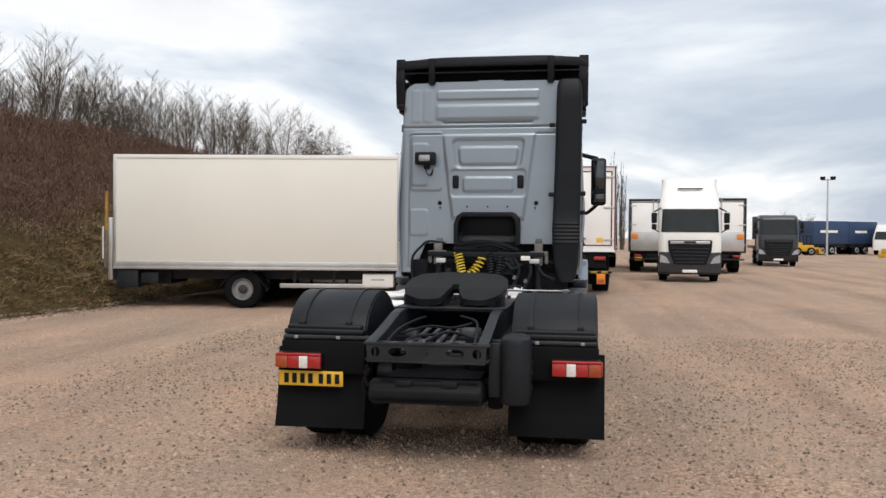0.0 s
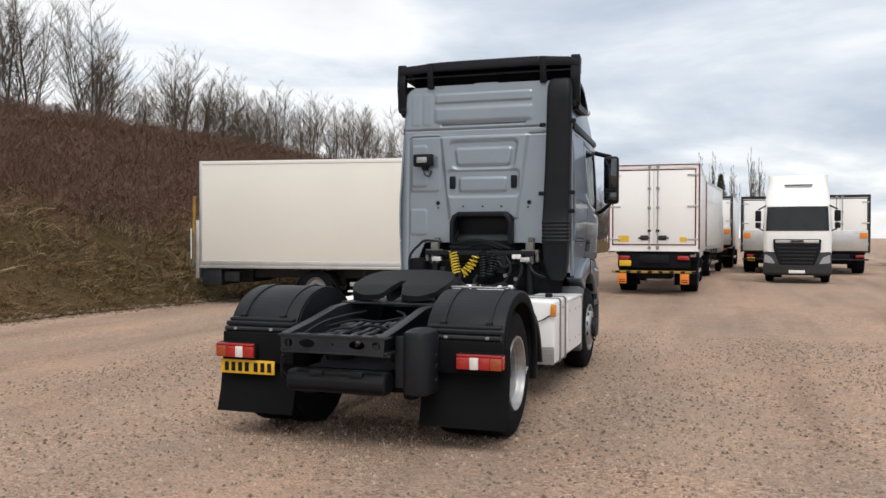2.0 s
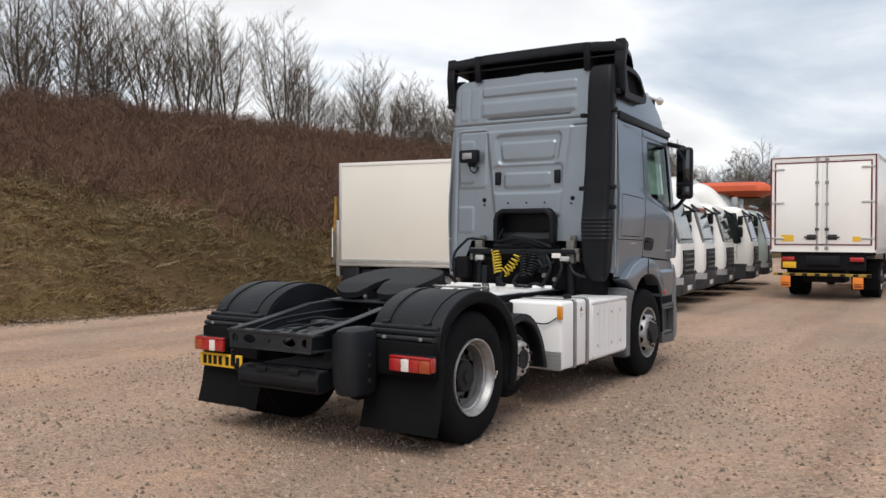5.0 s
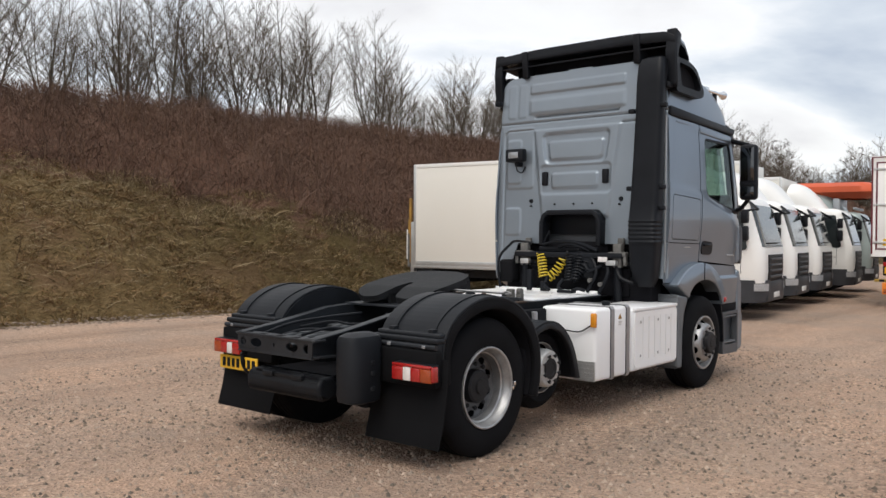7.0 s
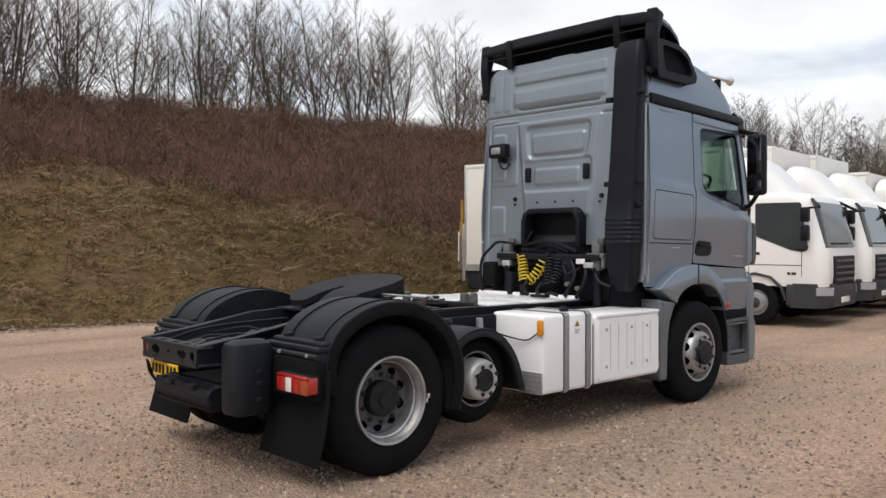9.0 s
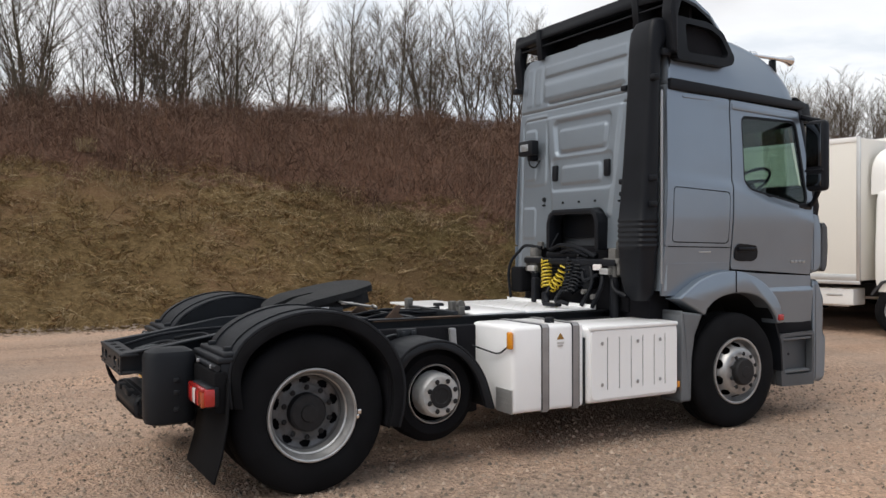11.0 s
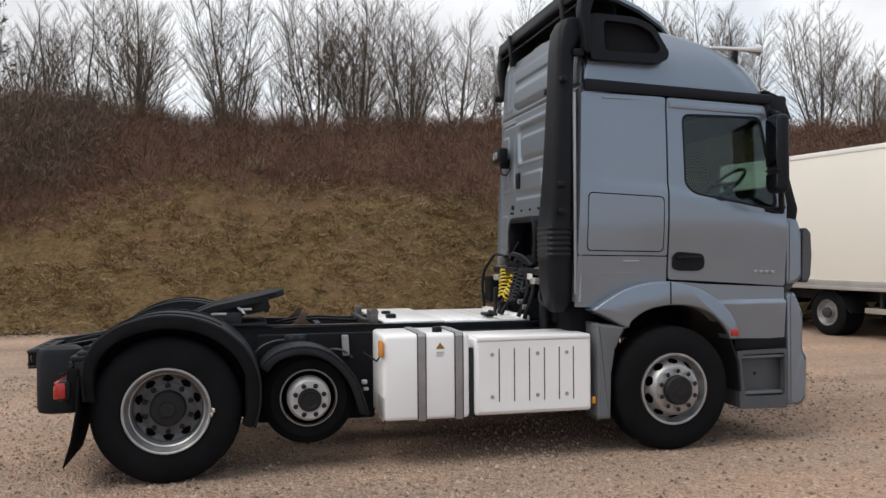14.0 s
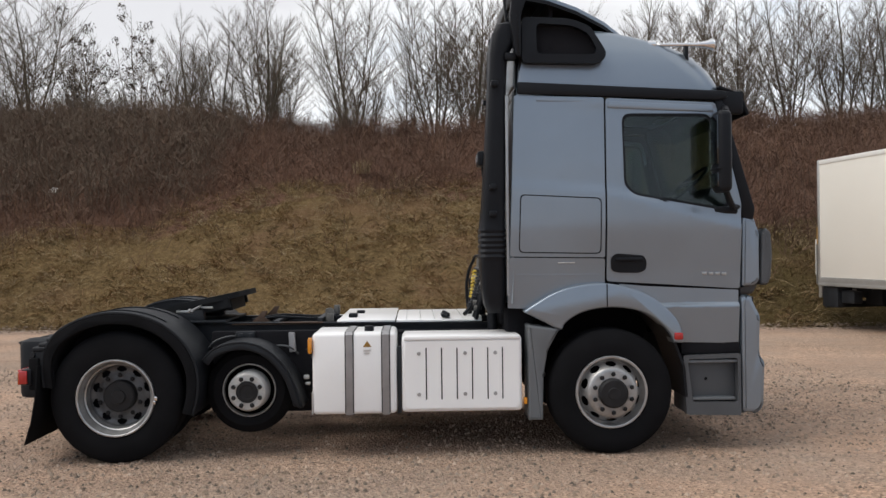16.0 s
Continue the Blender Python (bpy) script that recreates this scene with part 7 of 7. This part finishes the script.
def box_body(t, y0, y1, z0, z1, w, side):
    """Goods box with rails, corner posts and a floor rim."""
    h = w / 2
    body = part("box_body", box(-h, h, y0, y1, z0 + 0.02, z1 - 0.02, 0.012), side, t)
    for sgn in (1, -1):
        fix = (lambda b: b) if sgn > 0 else mirror_x
        part("side_rail", fix(boxes((h - 0.01, h + 0.012, y0, y1, z1 - 0.09, z1, 0.006))), ALU if side is not BOXWHITE else WHITE, body)
        part("floor_rail", fix(boxes((h - 0.01, h + 0.012, y0, y1, z0, z0 + 0.13, 0.006), (h - 0.01, h + 0.02, y0, y1, z0 - 0.05, z0 + 0.01, 0.004))), ALU, body)
        for a in (y0, y1 - 0.07):
            part("corner_post", fix(box(h - 0.02, h + 0.016, a, a + 0.07, z0 - 0.04, z1 + 0.004, 0.008)), ALU, body)
    return body


def chassis_and_wheels(t, y0, y1, z, r, axles, guard=None):
    part("chassis", boxes((-0.45, -0.36, y0, y1, z - 0.30, z - 0.06), (0.36, 0.45, y0, y1, z - 0.30, z - 0.06), *[(-1.1, 1.1, y0 + 0.4 + k * 0.9, y0 + 0.48 + k * 0.9, z - 0.10, z - 0.02) for k in range(int((y1 - y0 - 0.5) / 0.9))], (-0.6, 0.6, y0 + 0.5, y0 + 1.0, z - 0.42, z - 0.1)), CHASSIS, t)
    for a in axles:
        for sgn in (1, -1):
            small_wheel(t, 1.16, a, r, 0.5, sgn, True)
            fix = (lambda b: b) if sgn > 0 else mirror_x
            part("wheel_cover", fix(strip("x", [(a - r - 0.10, r + 0.02), (a - r * 0.7, r + 0.31), (a, r * 2 + 0.06), (a + r * 0.7, r + 0.31), (a + r + 0.10, r + 0.02)], 0.02, 0.62, 1.16)), BLACK, t)
    if guard:
        for sgn in (1, -1):
            fix = (lambda b: b) if sgn > 0 else mirror_x
            g0, g1 = guard
            part("side_guard", fix(boxes((1.10, 1.14, g0, g1, 0.47, 0.57, 0.012))), ALU, t, "pale side guard rail")
            for k in range(3):
                part("guard_post", fix(box(1.05, 1.10, g0 + 0.3 + k * (g1 - g0 - 0.7) / 2, g0 + 0.36 + k * (g1 - g0 - 0.7) / 2, 0.47, z - 0.05, 0.006)), CHASSIS, t)


def distribution_truck(m, label, tail_lift=True, colour=WHITE, dark=TRIMGREY, box_top=3.49, has_box=True):
    t = thing("box_truck", m, label, "truck", "white trucks parked in a row")
    if has_box:
        box_body(t, 0.0, 6.56, 0.93, box_top, 2.5, BOXWHITE)
    chassis_and_wheels(t, 0.1, 7.3, 0.93, 0.43, [2.95], (3.8, 6.3))
    distribution_cab(t, 8.48, colour, dark)
    part("tool_box", box(0.75, 1.18, 5.7, 6.4, 0.50, 0.80, 0.02), WHITE, t)
    part("tool_box_latch", box(1.18, 1.19, 5.9, 6.2, 0.66, 0.70, 0.004), ALU, t)
    part("under_run_bar", boxes((-1.15, 1.15, 0.05, 0.15, 0.42, 0.55, 0.01), (0.85, 1.2, 0.05, 0.55, 0.45, 0.86, 0.02), (0.95, 1.15, 0.6, 1.0, 0.55, 0.8, 0.02)), CHASSIS, t)
    if tail_lift:
        lift = part("tail_lift", box(-1.15, 1.15, -0.16, -0.06, 0.62, 2.05, 0.015), ALU, t, "folded tail lift platform")
        part("lift_arm", boxes((1.0, 1.06, -0.28, -0.21, 1.35, 2.65, 0.01), (1.08, 1.12, -0.26, -0.18, 1.0, 2.1, 0.01)), DULLYELLOW, lift, "yellow lift arm")
        part("lift_ram", tube([(1.1, -0.24, 1.75), (1.1, -0.24, 0.9)], 0.04, 8), RUST, lift)
        part("lift_strap", tube([(1.1, -0.30, 1.1), (1.1, -0.30, 1.85)], 0.018, 6), WHITE, lift)
    return t


row_yaw = -82.4
ux, uy = 0.991, 0.132
first = distribution_truck(pose(-10.665, 19.19, 0, 0, 0, row_yaw), "white box truck with folded tail lift, backed to the bank")
spots = [(2.72, 0.08, "white box truck parked second in the row"), (5.55, 0.22, "white box truck parked third in the row"), (8.45, 0.62, "white box truck parked fourth in the row")]
taller = None
for n, (d, s, lab) in enumerate(spots):
    m = pose(-10.665 - uy * d + ux * s, 19.19 + ux * d + uy * s, 0, 0, 0, row_yaw + (0.3, -0.5, 0.6)[n])
    if n == 0:
        taller = distribution_truck(m, lab, box_top=3.74)
    else:
        tagged(copy_thing(taller if n == 1 else first, m), lab)
GREENGREY = material("grey_green_cab_paint", (0.36, 0.42, 0.41), 0.35, 0.1, 0.04, coat=0.4)
sheeted = distribution_truck(pose(-10.665 - uy * 11.9 + ux * 0.75, 19.19 + ux * 11.9 + uy * 0.75, 0, 0, 0, row_yaw), "grey-green truck with an orange sheeted load reaching over its cab", False, GREENGREY, HUB, 3.0, False)
part("load_body", box(-1.15, 1.15, 0.0, 6.7, 0.95, 3.0, 0.03), WHITE, sheeted)
part("load_sheet", section_loft([(3.0, 0.60, 0.8, 8.2, 0.2, 0.35), (3.20, 0.98, 0.5, 8.6, 0.3, 0.5), (3.38, 0.98, 0.5, 8.55, 0.3, 0.5), (3.52, 0.72, 0.7, 8.3, 0.3, 0.4)]), REDBODY, sheeted, "rounded orange-red load sheet", angle=60)
part("load_rest", boxes((-0.9, 0.9, 7.3, 7.5, 2.5, 3.0, 0.03), (-1.0, 1.0, 7.9, 8.0, 2.62, 2.70, 0.02)), LIGHTGREY, sheeted)


def rear_truck(m, label, tape, z0, z1, w, length, tail, group):
    """A box truck that shows its doors: leaves, locking bars, hinges, lamps and bumper."""
    t = thing("box_truck", m, label, "truck", group)
    body = box_body(t, 0.0, length, z0, z1, w, WHITE)
    h = w / 2
    part("rear_frame", sheet("y", rounded([(-h, z0), (-h, z1), (h, z1), (h, z0)], 0.02), [rounded([(-h + 0.09, z0 + 0.13), (-h + 0.09, z1 - 0.12), (h - 0.09, z1 - 0.12), (h - 0.09, z0 + 0.13)], 0.02)], lambda x, z: -0.045, -0.05), DOORWHITE if tape is MAROON else HUB, body)
    for sgn in (1, -1):
        fix = (lambda b: b) if sgn > 0 else mirror_x
        leaf = part("rear_door", fix(box(0.006, h - 0.095, -0.035, 0.0, z0 + 0.135, z1 - 0.125, 0.006)), DOORWHITE, t, "white rear door leaf")
        part("marking_tape", fix(boxes((0.0, h - 0.10, -0.041, -0.034, z0 + 0.17, z0 + 0.205), (0.0, h - 0.10, -0.041, -0.034, z1 - 0.185, z1 - 0.15), (h - 0.135, h - 0.10, -0.041, -0.034, z0 + 0.206, z1 - 0.186))), tape, leaf)
        part("edge_tape", fix(boxes((h - 0.035, h + 0.002, -0.062, -0.05, z0 + 0.06, z1 - 0.02), (0.0, h - 0.036, -0.062, -0.05, z1 - 0.045, z1 - 0.02))), tape, leaf)
        bar = tube([(0.115, -0.06, z0 + 0.05), (0.115, -0.06, z1 - 0.04)], 0.017, 8)
        part("locking_bar", fix(bar), STEEL, leaf)
        for z in (z0 + 0.06, z0 + 0.55, z0 + 1.2, z0 + 1.75, z1 - 0.12):
            part("bar_keeper", fix(box(0.07, 0.16, -0.075, -0.035, z, z + 0.07, 0.006)), BLACK if z == z0 + 0.55 else STEEL, leaf)
        part("bar_handle", fix(boxes((0.10, 0.42, -0.08, -0.05, z0 + 0.36, z0 + 0.40, 0.006), (0.14, 0.36, -0.05, -0.036, z0 + 0.31, z0 + 0.45, 0.006))), HUB, leaf)
        for z in (z0 + 0.32, z0 + 1.25, z1 - 0.35):
            part("hinge", fix(box(h - 0.34, h + 0.01, -0.058, -0.03, z, z + 0.055, 0.006)), ALU, leaf)
        part("tail_lamp", fix(box(0.66, 0.98, -0.05, 0.03, z0 - 0.24, z0 - 0.13, 0.015)), RED, t)
        if tape is MAROON:
            part("warning_panel", fix(box(0.74, 0.98, -0.12, -0.10, 0.33, 0.62, 0.006)), ORANGE, t, "orange and dark hazard panel")
            part("panel_bars", fix(boxes((0.77, 0.95, -0.126, -0.119, 0.37, 0.40), (0.77, 0.95, -0.126, -0.119, 0.43, 0.45))), MAROON, t)
    part("bumper_bar", boxes((-1.16, 1.16, -0.12, -0.02, 0.63, 0.70, 0.012)), BUMPERYELLOW if tape is MAROON else CHASSIS, t, "worn yellow bumper with dark marks" if tape is MAROON else "")
    if tape is MAROON:
        for k in range(8):
            part("bumper_mark", box(-1.05 + 0.3 * k, -0.93 + 0.3 * k, -0.126, -0.118, 0.635, 0.695), BLACK, t)
    for sgn in (1, -1):
        fix = (lambda b: b) if sgn > 0 else mirror_x
        part("mud_flap", fix(box(0.50, 1.14, 1.52, 1.54, 0.22, 0.92, 0.004)), FLAP, t)
    part("underbody", boxes((-0.50, 0.50, 0.35, 1.2, 0.45, 0.95, 0.04), (-1.0, 1.0, 0.02, 0.30, 0.78, z0 - 0.02, 0.02)), DARK, t)
    part("plate_board", boxes((-0.38, 0.42, -0.03, 0.0, z0 - 0.34, z0 - 0.10, 0.01)), BLACK, t)
    part("number_plate", box(-0.95, -0.62, -0.035, 0.0, z0 - 0.42, z0 - 0.26, 0.004), YELLOW, t)
    part("sticker", boxes((-0.99, -0.68, -0.041, -0.034, z0 + 0.27, z0 + 0.44)), YELLOW, t, "yellow sticker")
    part("sticker", boxes((0.72, 0.90, -0.041, -0.034, z0 + 0.27, z0 + 0.40)), YELLOW, t, "small yellow sticker")
    if tail:
        part("tail_lift", boxes((-h + 0.10, h - 0.10, -0.14, -0.09, z0 + 0.05, z0 + 0.95, 0.01)), ALU, t, "pale folded tail lift")
        for sgn in (1, -1):
            fix = (lambda b: b) if sgn > 0 else mirror_x
            part("side_lamp", fix(box(h - 0.42, h - 0.12, -0.17, -0.14, z0 + 0.60, z0 + 0.85, 0.01)), ORANGE, t)
    chassis_and_wheels(t, 0.15, length + 1.0, z0, 0.48, [2.2], (3.4, length - 0.6))
    part("cab", box(-1.15, 1.15, length + 0.15, length + 2.0, 0.9, 2.75, 0.12, 3), WHITE, t)
    part("front_wheel", lathe([(-0.02, 0.28), (0.0, 0.40), (-0.05, 0.48), (-0.25, 0.48), (-0.25, 0.25)], (1.13, length + 1.0, 0.48), "x", 24), RUBBER, t)
    part("front_wheel", lathe([(-0.02, 0.28), (0.0, 0.40), (-0.05, 0.48), (-0.25, 0.48), (-0.25, 0.25)], (-1.13, length + 1.0, 0.48), "x", 24, -1), RUBBER, t)
    part("fridge_unit", box(-0.85, 0.85, length, length + 0.5, 2.8, z1 - 0.1, 0.06), WHITE, t)
    return t


rear_truck(pose(-0.23, 24.92, 0, 0, 0, 0.3), "white refrigerated box truck with maroon-edged rear doors", MAROON, 1.25, 3.73, 2.52, 7.2, False, "box trucks parked nose to tail")
rear_truck(pose(-0.28, 35.6, 0, 0, 0, -4.5), "white box truck standing behind the refrigerated truck", MAROON, 1.2, 3.88, 2.5, 6.8, False, "box trucks parked nose to tail")
rear_truck(pose(0.75, 46.5, 0, 0, 0, -3.0), "grey-sided box truck at the end of the line", HUB, 1.2, 3.75, 2.5, 6.8, True, "box trucks parked nose to tail")
rear_truck(pose(3.55, 41.0, 0, 0, 0, -3.0), "cream box truck with folded tail lift, seen from behind", HUB, 1.0, 3.48, 2.46, 7.0, True, "box trucks parked side by side")
rear_truck(pose(6.42, 41.2, 0, 0, 0, -3.0), "cream box truck with folded tail lift beside its twin", HUB, 1.0, 3.52, 2.46, 7.0, True, "box trucks parked side by side")


def big_cab_truck(m, label, colour, lower, w, top, roof_spoiler):
    """A heavy truck seen from the front, nose at y = 0, body behind it at negative y."""
    t = thing("truck", m, label, "truck")
    h = w / 2
    cab_rows = [(0.95, h - 0.02, -2.1, 0.0, 0.06, 0.24), (1.6, h, -2.1, 0.0, 0.06, 0.24), (1.86, h, -2.1, -0.03, 0.06, 0.25), (2.80, h - 0.04, -2.1, -0.22, 0.06, 0.27), (2.92, h - 0.05, -2.1, -0.28, 0.06, 0.28), (max(top, 3.05), h - 0.10, -2.05, -0.62, 0.10, 0.35)]
    cab = part("cab", section_loft(cab_rows, True, 8), colour, t, "", angle=50)
    part("windscreen", nose_patch(cab_rows, 1.88, 2.76, lambda z: h - 0.10 - 0.04 * (z - 1.88), 0.015, 8, 24), DARKGLASS, cab)
    part("bumper", prism("x", rounded([(-0.7, 0.30), (-0.7, 1.12), (0.02, 1.12), (0.06, 0.7), (0.0, 0.30)], 0.05), -h + 0.02, h - 0.02, 0.05), lower, cab)
    part("grille", prism("y", rounded([(-0.80, 1.58), (0.80, 1.58), (0.78, 1.20), (0.58, 0.66), (-0.58, 0.66), (-0.78, 1.20)], 0.06), -0.05, 0.065), BLACK, cab)
    for k in range(5):
        part("grille_bar", box(-0.52 - 0.04 * k, 0.52 + 0.04 * k, 0.06, 0.085, 0.72 + 0.13 * k, 0.765 + 0.13 * k, 0.01), BUMPER, cab)
    part("grille_top", box(-0.72, 0.72, 0.06, 0.09, 1.44, 1.55, 0.02), ALU if roof_spoiler else HUB, cab)
    part("badge", box(-0.22, 0.22, 0.09, 0.10, 1.46, 1.54, 0.01), HUB, cab)
    part("plate_bar", box(-0.27, 0.27, 0.06, 0.075, 0.36, 0.47, 0.004), WHITE, cab)
    part("cab_back_body", box(-h + 0.15, h - 0.15, -4.2, -2.2, 0.8, 1.1, 0.02), CHASSIS, t)
    for sgn in (1, -1):
        fix = (lambda b: b) if sgn > 0 else mirror_x
        part("headlamp", fix(prism("y", rounded([(0.72, 0.70), (0.86, 0.94), (1.08, 1.04), (1.10, 0.74)], 0.04), -0.1, 0.068)), HEADLAMP, cab)
        part("mirror", fix(merge(boxes((h + 0.06, h + 0.27, -0.15, 0.0, 2.22, 2.62, 0.04), (h + 0.07, h + 0.26, -0.15, 0.0, 1.98, 2.19, 0.04)), merge(tube([(h - 0.12, -0.4, 2.82), (h + 0.15, -0.1, 2.66)], 0.03, 6), tube([(h - 0.03, -0.2, 1.88), (h + 0.15, -0.1, 1.98)], 0.025, 6)))), BLACK, cab)
        part("side_window", fix(sheet("x", rounded([(-0.55, 2.7), (-0.25, 1.95), (-1.2, 2.05), (-1.25, 2.7)], 0.06), [], lambda y, z: h + 0.006 - 0.075 * max(0, z - 1.95), 0.02)), DARKGLASS, cab)
        small_wheel(t, h - 0.05, -1.35, 0.5, 0.3, sgn)
        small_wheel(t, h - 0.05, -5.0, 0.5, 0.5, sgn, True)
    if roof_spoiler:
        sp = section_loft([(top - 0.06, h - 0.10, -2.1, -0.80, 0.08, 0.3), (top + 0.30, h - 0.14, -2.15, -1.05, 0.08, 0.25), (top + 0.52, h - 0.12, -2.2, -1.15, 0.08, 0.2)])
        part("roof_spoiler", sp, colour, cab)
        part("spoiler_lip", box(-0.5, 0.45, -0.90, -0.82, top + 0.12, top + 0.17, 0.01), GREYPLASTIC, cab)
    part("chassis", boxes((-0.45, -0.36, -6.5, -1.8, 0.65, 0.9), (0.36, 0.45, -6.5, -1.8, 0.65, 0.9)), CHASSIS, t)
    return t


big_cab_truck(pose(4.12, 33.0, 0, 0, 0, 175.5), "white high-roof truck with a dark grey bumper and black grille", WHITE, TRIMGREY, 2.30, 3.42, True)
flatbed = big_cab_truck(pose(11.62, 52.6, 0, 0, 0, 173), "dark slate flatbed truck with a folded loading crane", DARKCAB, BUMPER, 2.25, 2.85, False)
part("flat_bed", box(-1.2, 1.2, -8.5, -2.6, 1.0, 1.2, 0.02), CHASSIS, flatbed)
part("crane", merge(boxes((0.75, 1.15, -2.5, -2.2, 0.9, 2.6, 0.03), (0.95, 1.32, -2.45, -2.15, 1.6, 3.0, 0.04)), tube([(1.1, -2.3, 2.9), (0.9, -3.8, 2.4)], 0.08, 8)), DARKCAB, flatbed, "folded dark loading crane")


# ---- far edge of the yard ----
def trailer(m, label, colour, length=9.0, top=3.6):
    t = thing("trailer", m, label, "trailer", "trailers at the far edge")
    part("curtain_body", box(-1.25, 1.25, 0, length, 1.1, top, 0.04), colour, t)
    part("chassis", boxes((-1.1, 1.1, 0.2, length - 0.3, 0.75, 1.1, 0.02)), CHASSIS, t)
    for sgn in (1, -1):
        for y in (1.2, 2.4):
            small_wheel(t, 1.15, y, 0.48, 0.4, sgn)
    part("curtain_stripe", boxes((-1.256, 1.256, 0.8, length - 1.5, 2.25, 2.5)), WHITE if colour is BLUE else HUB, t)
    return t


trailer(pose(22.9, 92, 0, 0, 0, -62), "blue curtain-sided trailer far across the yard", BLUE, 4.5, 3.45)
trailer(pose(27.1, 95, 0, 0, 0, -58), "blue curtain-sided trailer beside another", BLUE, 4.0, 3.45)
for x, y, yaw, s in ((30.5, 92, 150, 1.0), (33.2, 90, 170, 1.0), (27.0, 97, 140, 0.9)):
    t = thing("van", pose(x, y, 0, 0, 0, yaw), "pale truck parked far across the yard", "truck", "vehicles at the far edge")
    part("cab", section_loft([(0.5, 1.1, -1.8, 0.0, 0.1, 0.2), (1.6, 1.12, -1.8, 0.0, 0.1, 0.25), (2.6 * s, 1.0, -1.8, -0.4, 0.1, 0.3), (3.1 * s, 0.9, -1.7, -0.7, 0.1, 0.3)]), WHITE, t)
    part("windscreen", sheet("y", [(-0.9, 1.6), (-0.82, 2.4), (0.82, 2.4), (0.9, 1.6)], [], lambda x, z: 0.02 - 0.4 * max(0, z - 1.6), 0.02), DARKGLASS, t)
    part("box_body", box(-1.2, 1.2, -6.5, -2.0, 1.0, 3.0, 0.03), ALU, t)
    for sgn in (1, -1):
        small_wheel(t, 1.08, -1.0, 0.45, 0.3, sgn)
        small_wheel(t, 1.08, -5.0, 0.45, 0.4, sgn)

loader = thing("loader", pose(20.6, 88, 0, 0, 0, -80), "yellow wheeled loader parked far across the yard", "machine")
loader.scale = (0.78, 0.78, 0.78)
part("body", boxes((-0.8, 0.8, 0.0, 2.6, 0.5, 1.3, 0.08), (-0.7, 0.7, 0.2, 1.2, 1.25, 1.6, 0.08)), PLANTYEL, loader)
part("roll_cage", boxes((-0.65, -0.58, 1.3, 1.37, 1.2, 2.4), (0.58, 0.65, 1.3, 1.37, 1.2, 2.4), (-0.65, -0.58, 2.2, 2.27, 1.2, 2.4), (0.58, 0.65, 2.2, 2.27, 1.2, 2.4), (-0.7, 0.7, 1.2, 2.35, 2.38, 2.46, 0.02)), BLACK, loader)
part("bucket", prism("x", rounded([(3.2, 0.2), (4.1, 0.25), (3.4, 0.45), (3.3, 1.0), (3.15, 0.9)], 0.03), -0.9, 0.9, 0.01), PLANTYEL, loader)
part("boom", boxes((-0.5, -0.38, 1.6, 3.4, 0.7, 0.95, 0.02), (0.38, 0.5, 1.6, 3.4, 0.7, 0.95, 0.02)), PLANTYEL, loader)
for sgn in (1, -1):
    small_wheel(loader, 0.95, 0.5, 0.5, 0.35, sgn)
    small_wheel(loader, 0.95, 2.2, 0.5, 0.35, sgn)
attach = thing("attachment", pose(26.3, 80, 0, 0, 0, -70), "yellow machine attachment lying on the gravel", "machine")
part("frame", boxes((-0.5, 0.5, 0, 3.0, -0.02, 0.35, 0.05), (-0.4, 0.4, 0.3, 0.6, 0.35, 0.8, 0.05), (-0.4, 0.4, 2.2, 2.5, 0.35, 0.6, 0.05)), PLANTYEL, attach)

mast = thing("lamp_post", pose(21.83, 80.2, 0, 0, 0, -15), "tall grey lamp post with two floodlights", "lamp post")
part("pole", tube([(0, 0, -0.2), (0, 0, 7.0)], 0.09, 12, [0.10, 0.06]), ALU, mast)
part("cross_arm", box(-0.5, 0.5, -0.04, 0.04, 6.85, 6.93, 0.01), ALU, mast)
for x0 in (-0.42, 0.42):
    part("floodlight", box(x0 - 0.22, x0 + 0.22, -0.25, 0.12, 6.90, 7.18, 0.04), BLACK, mast)
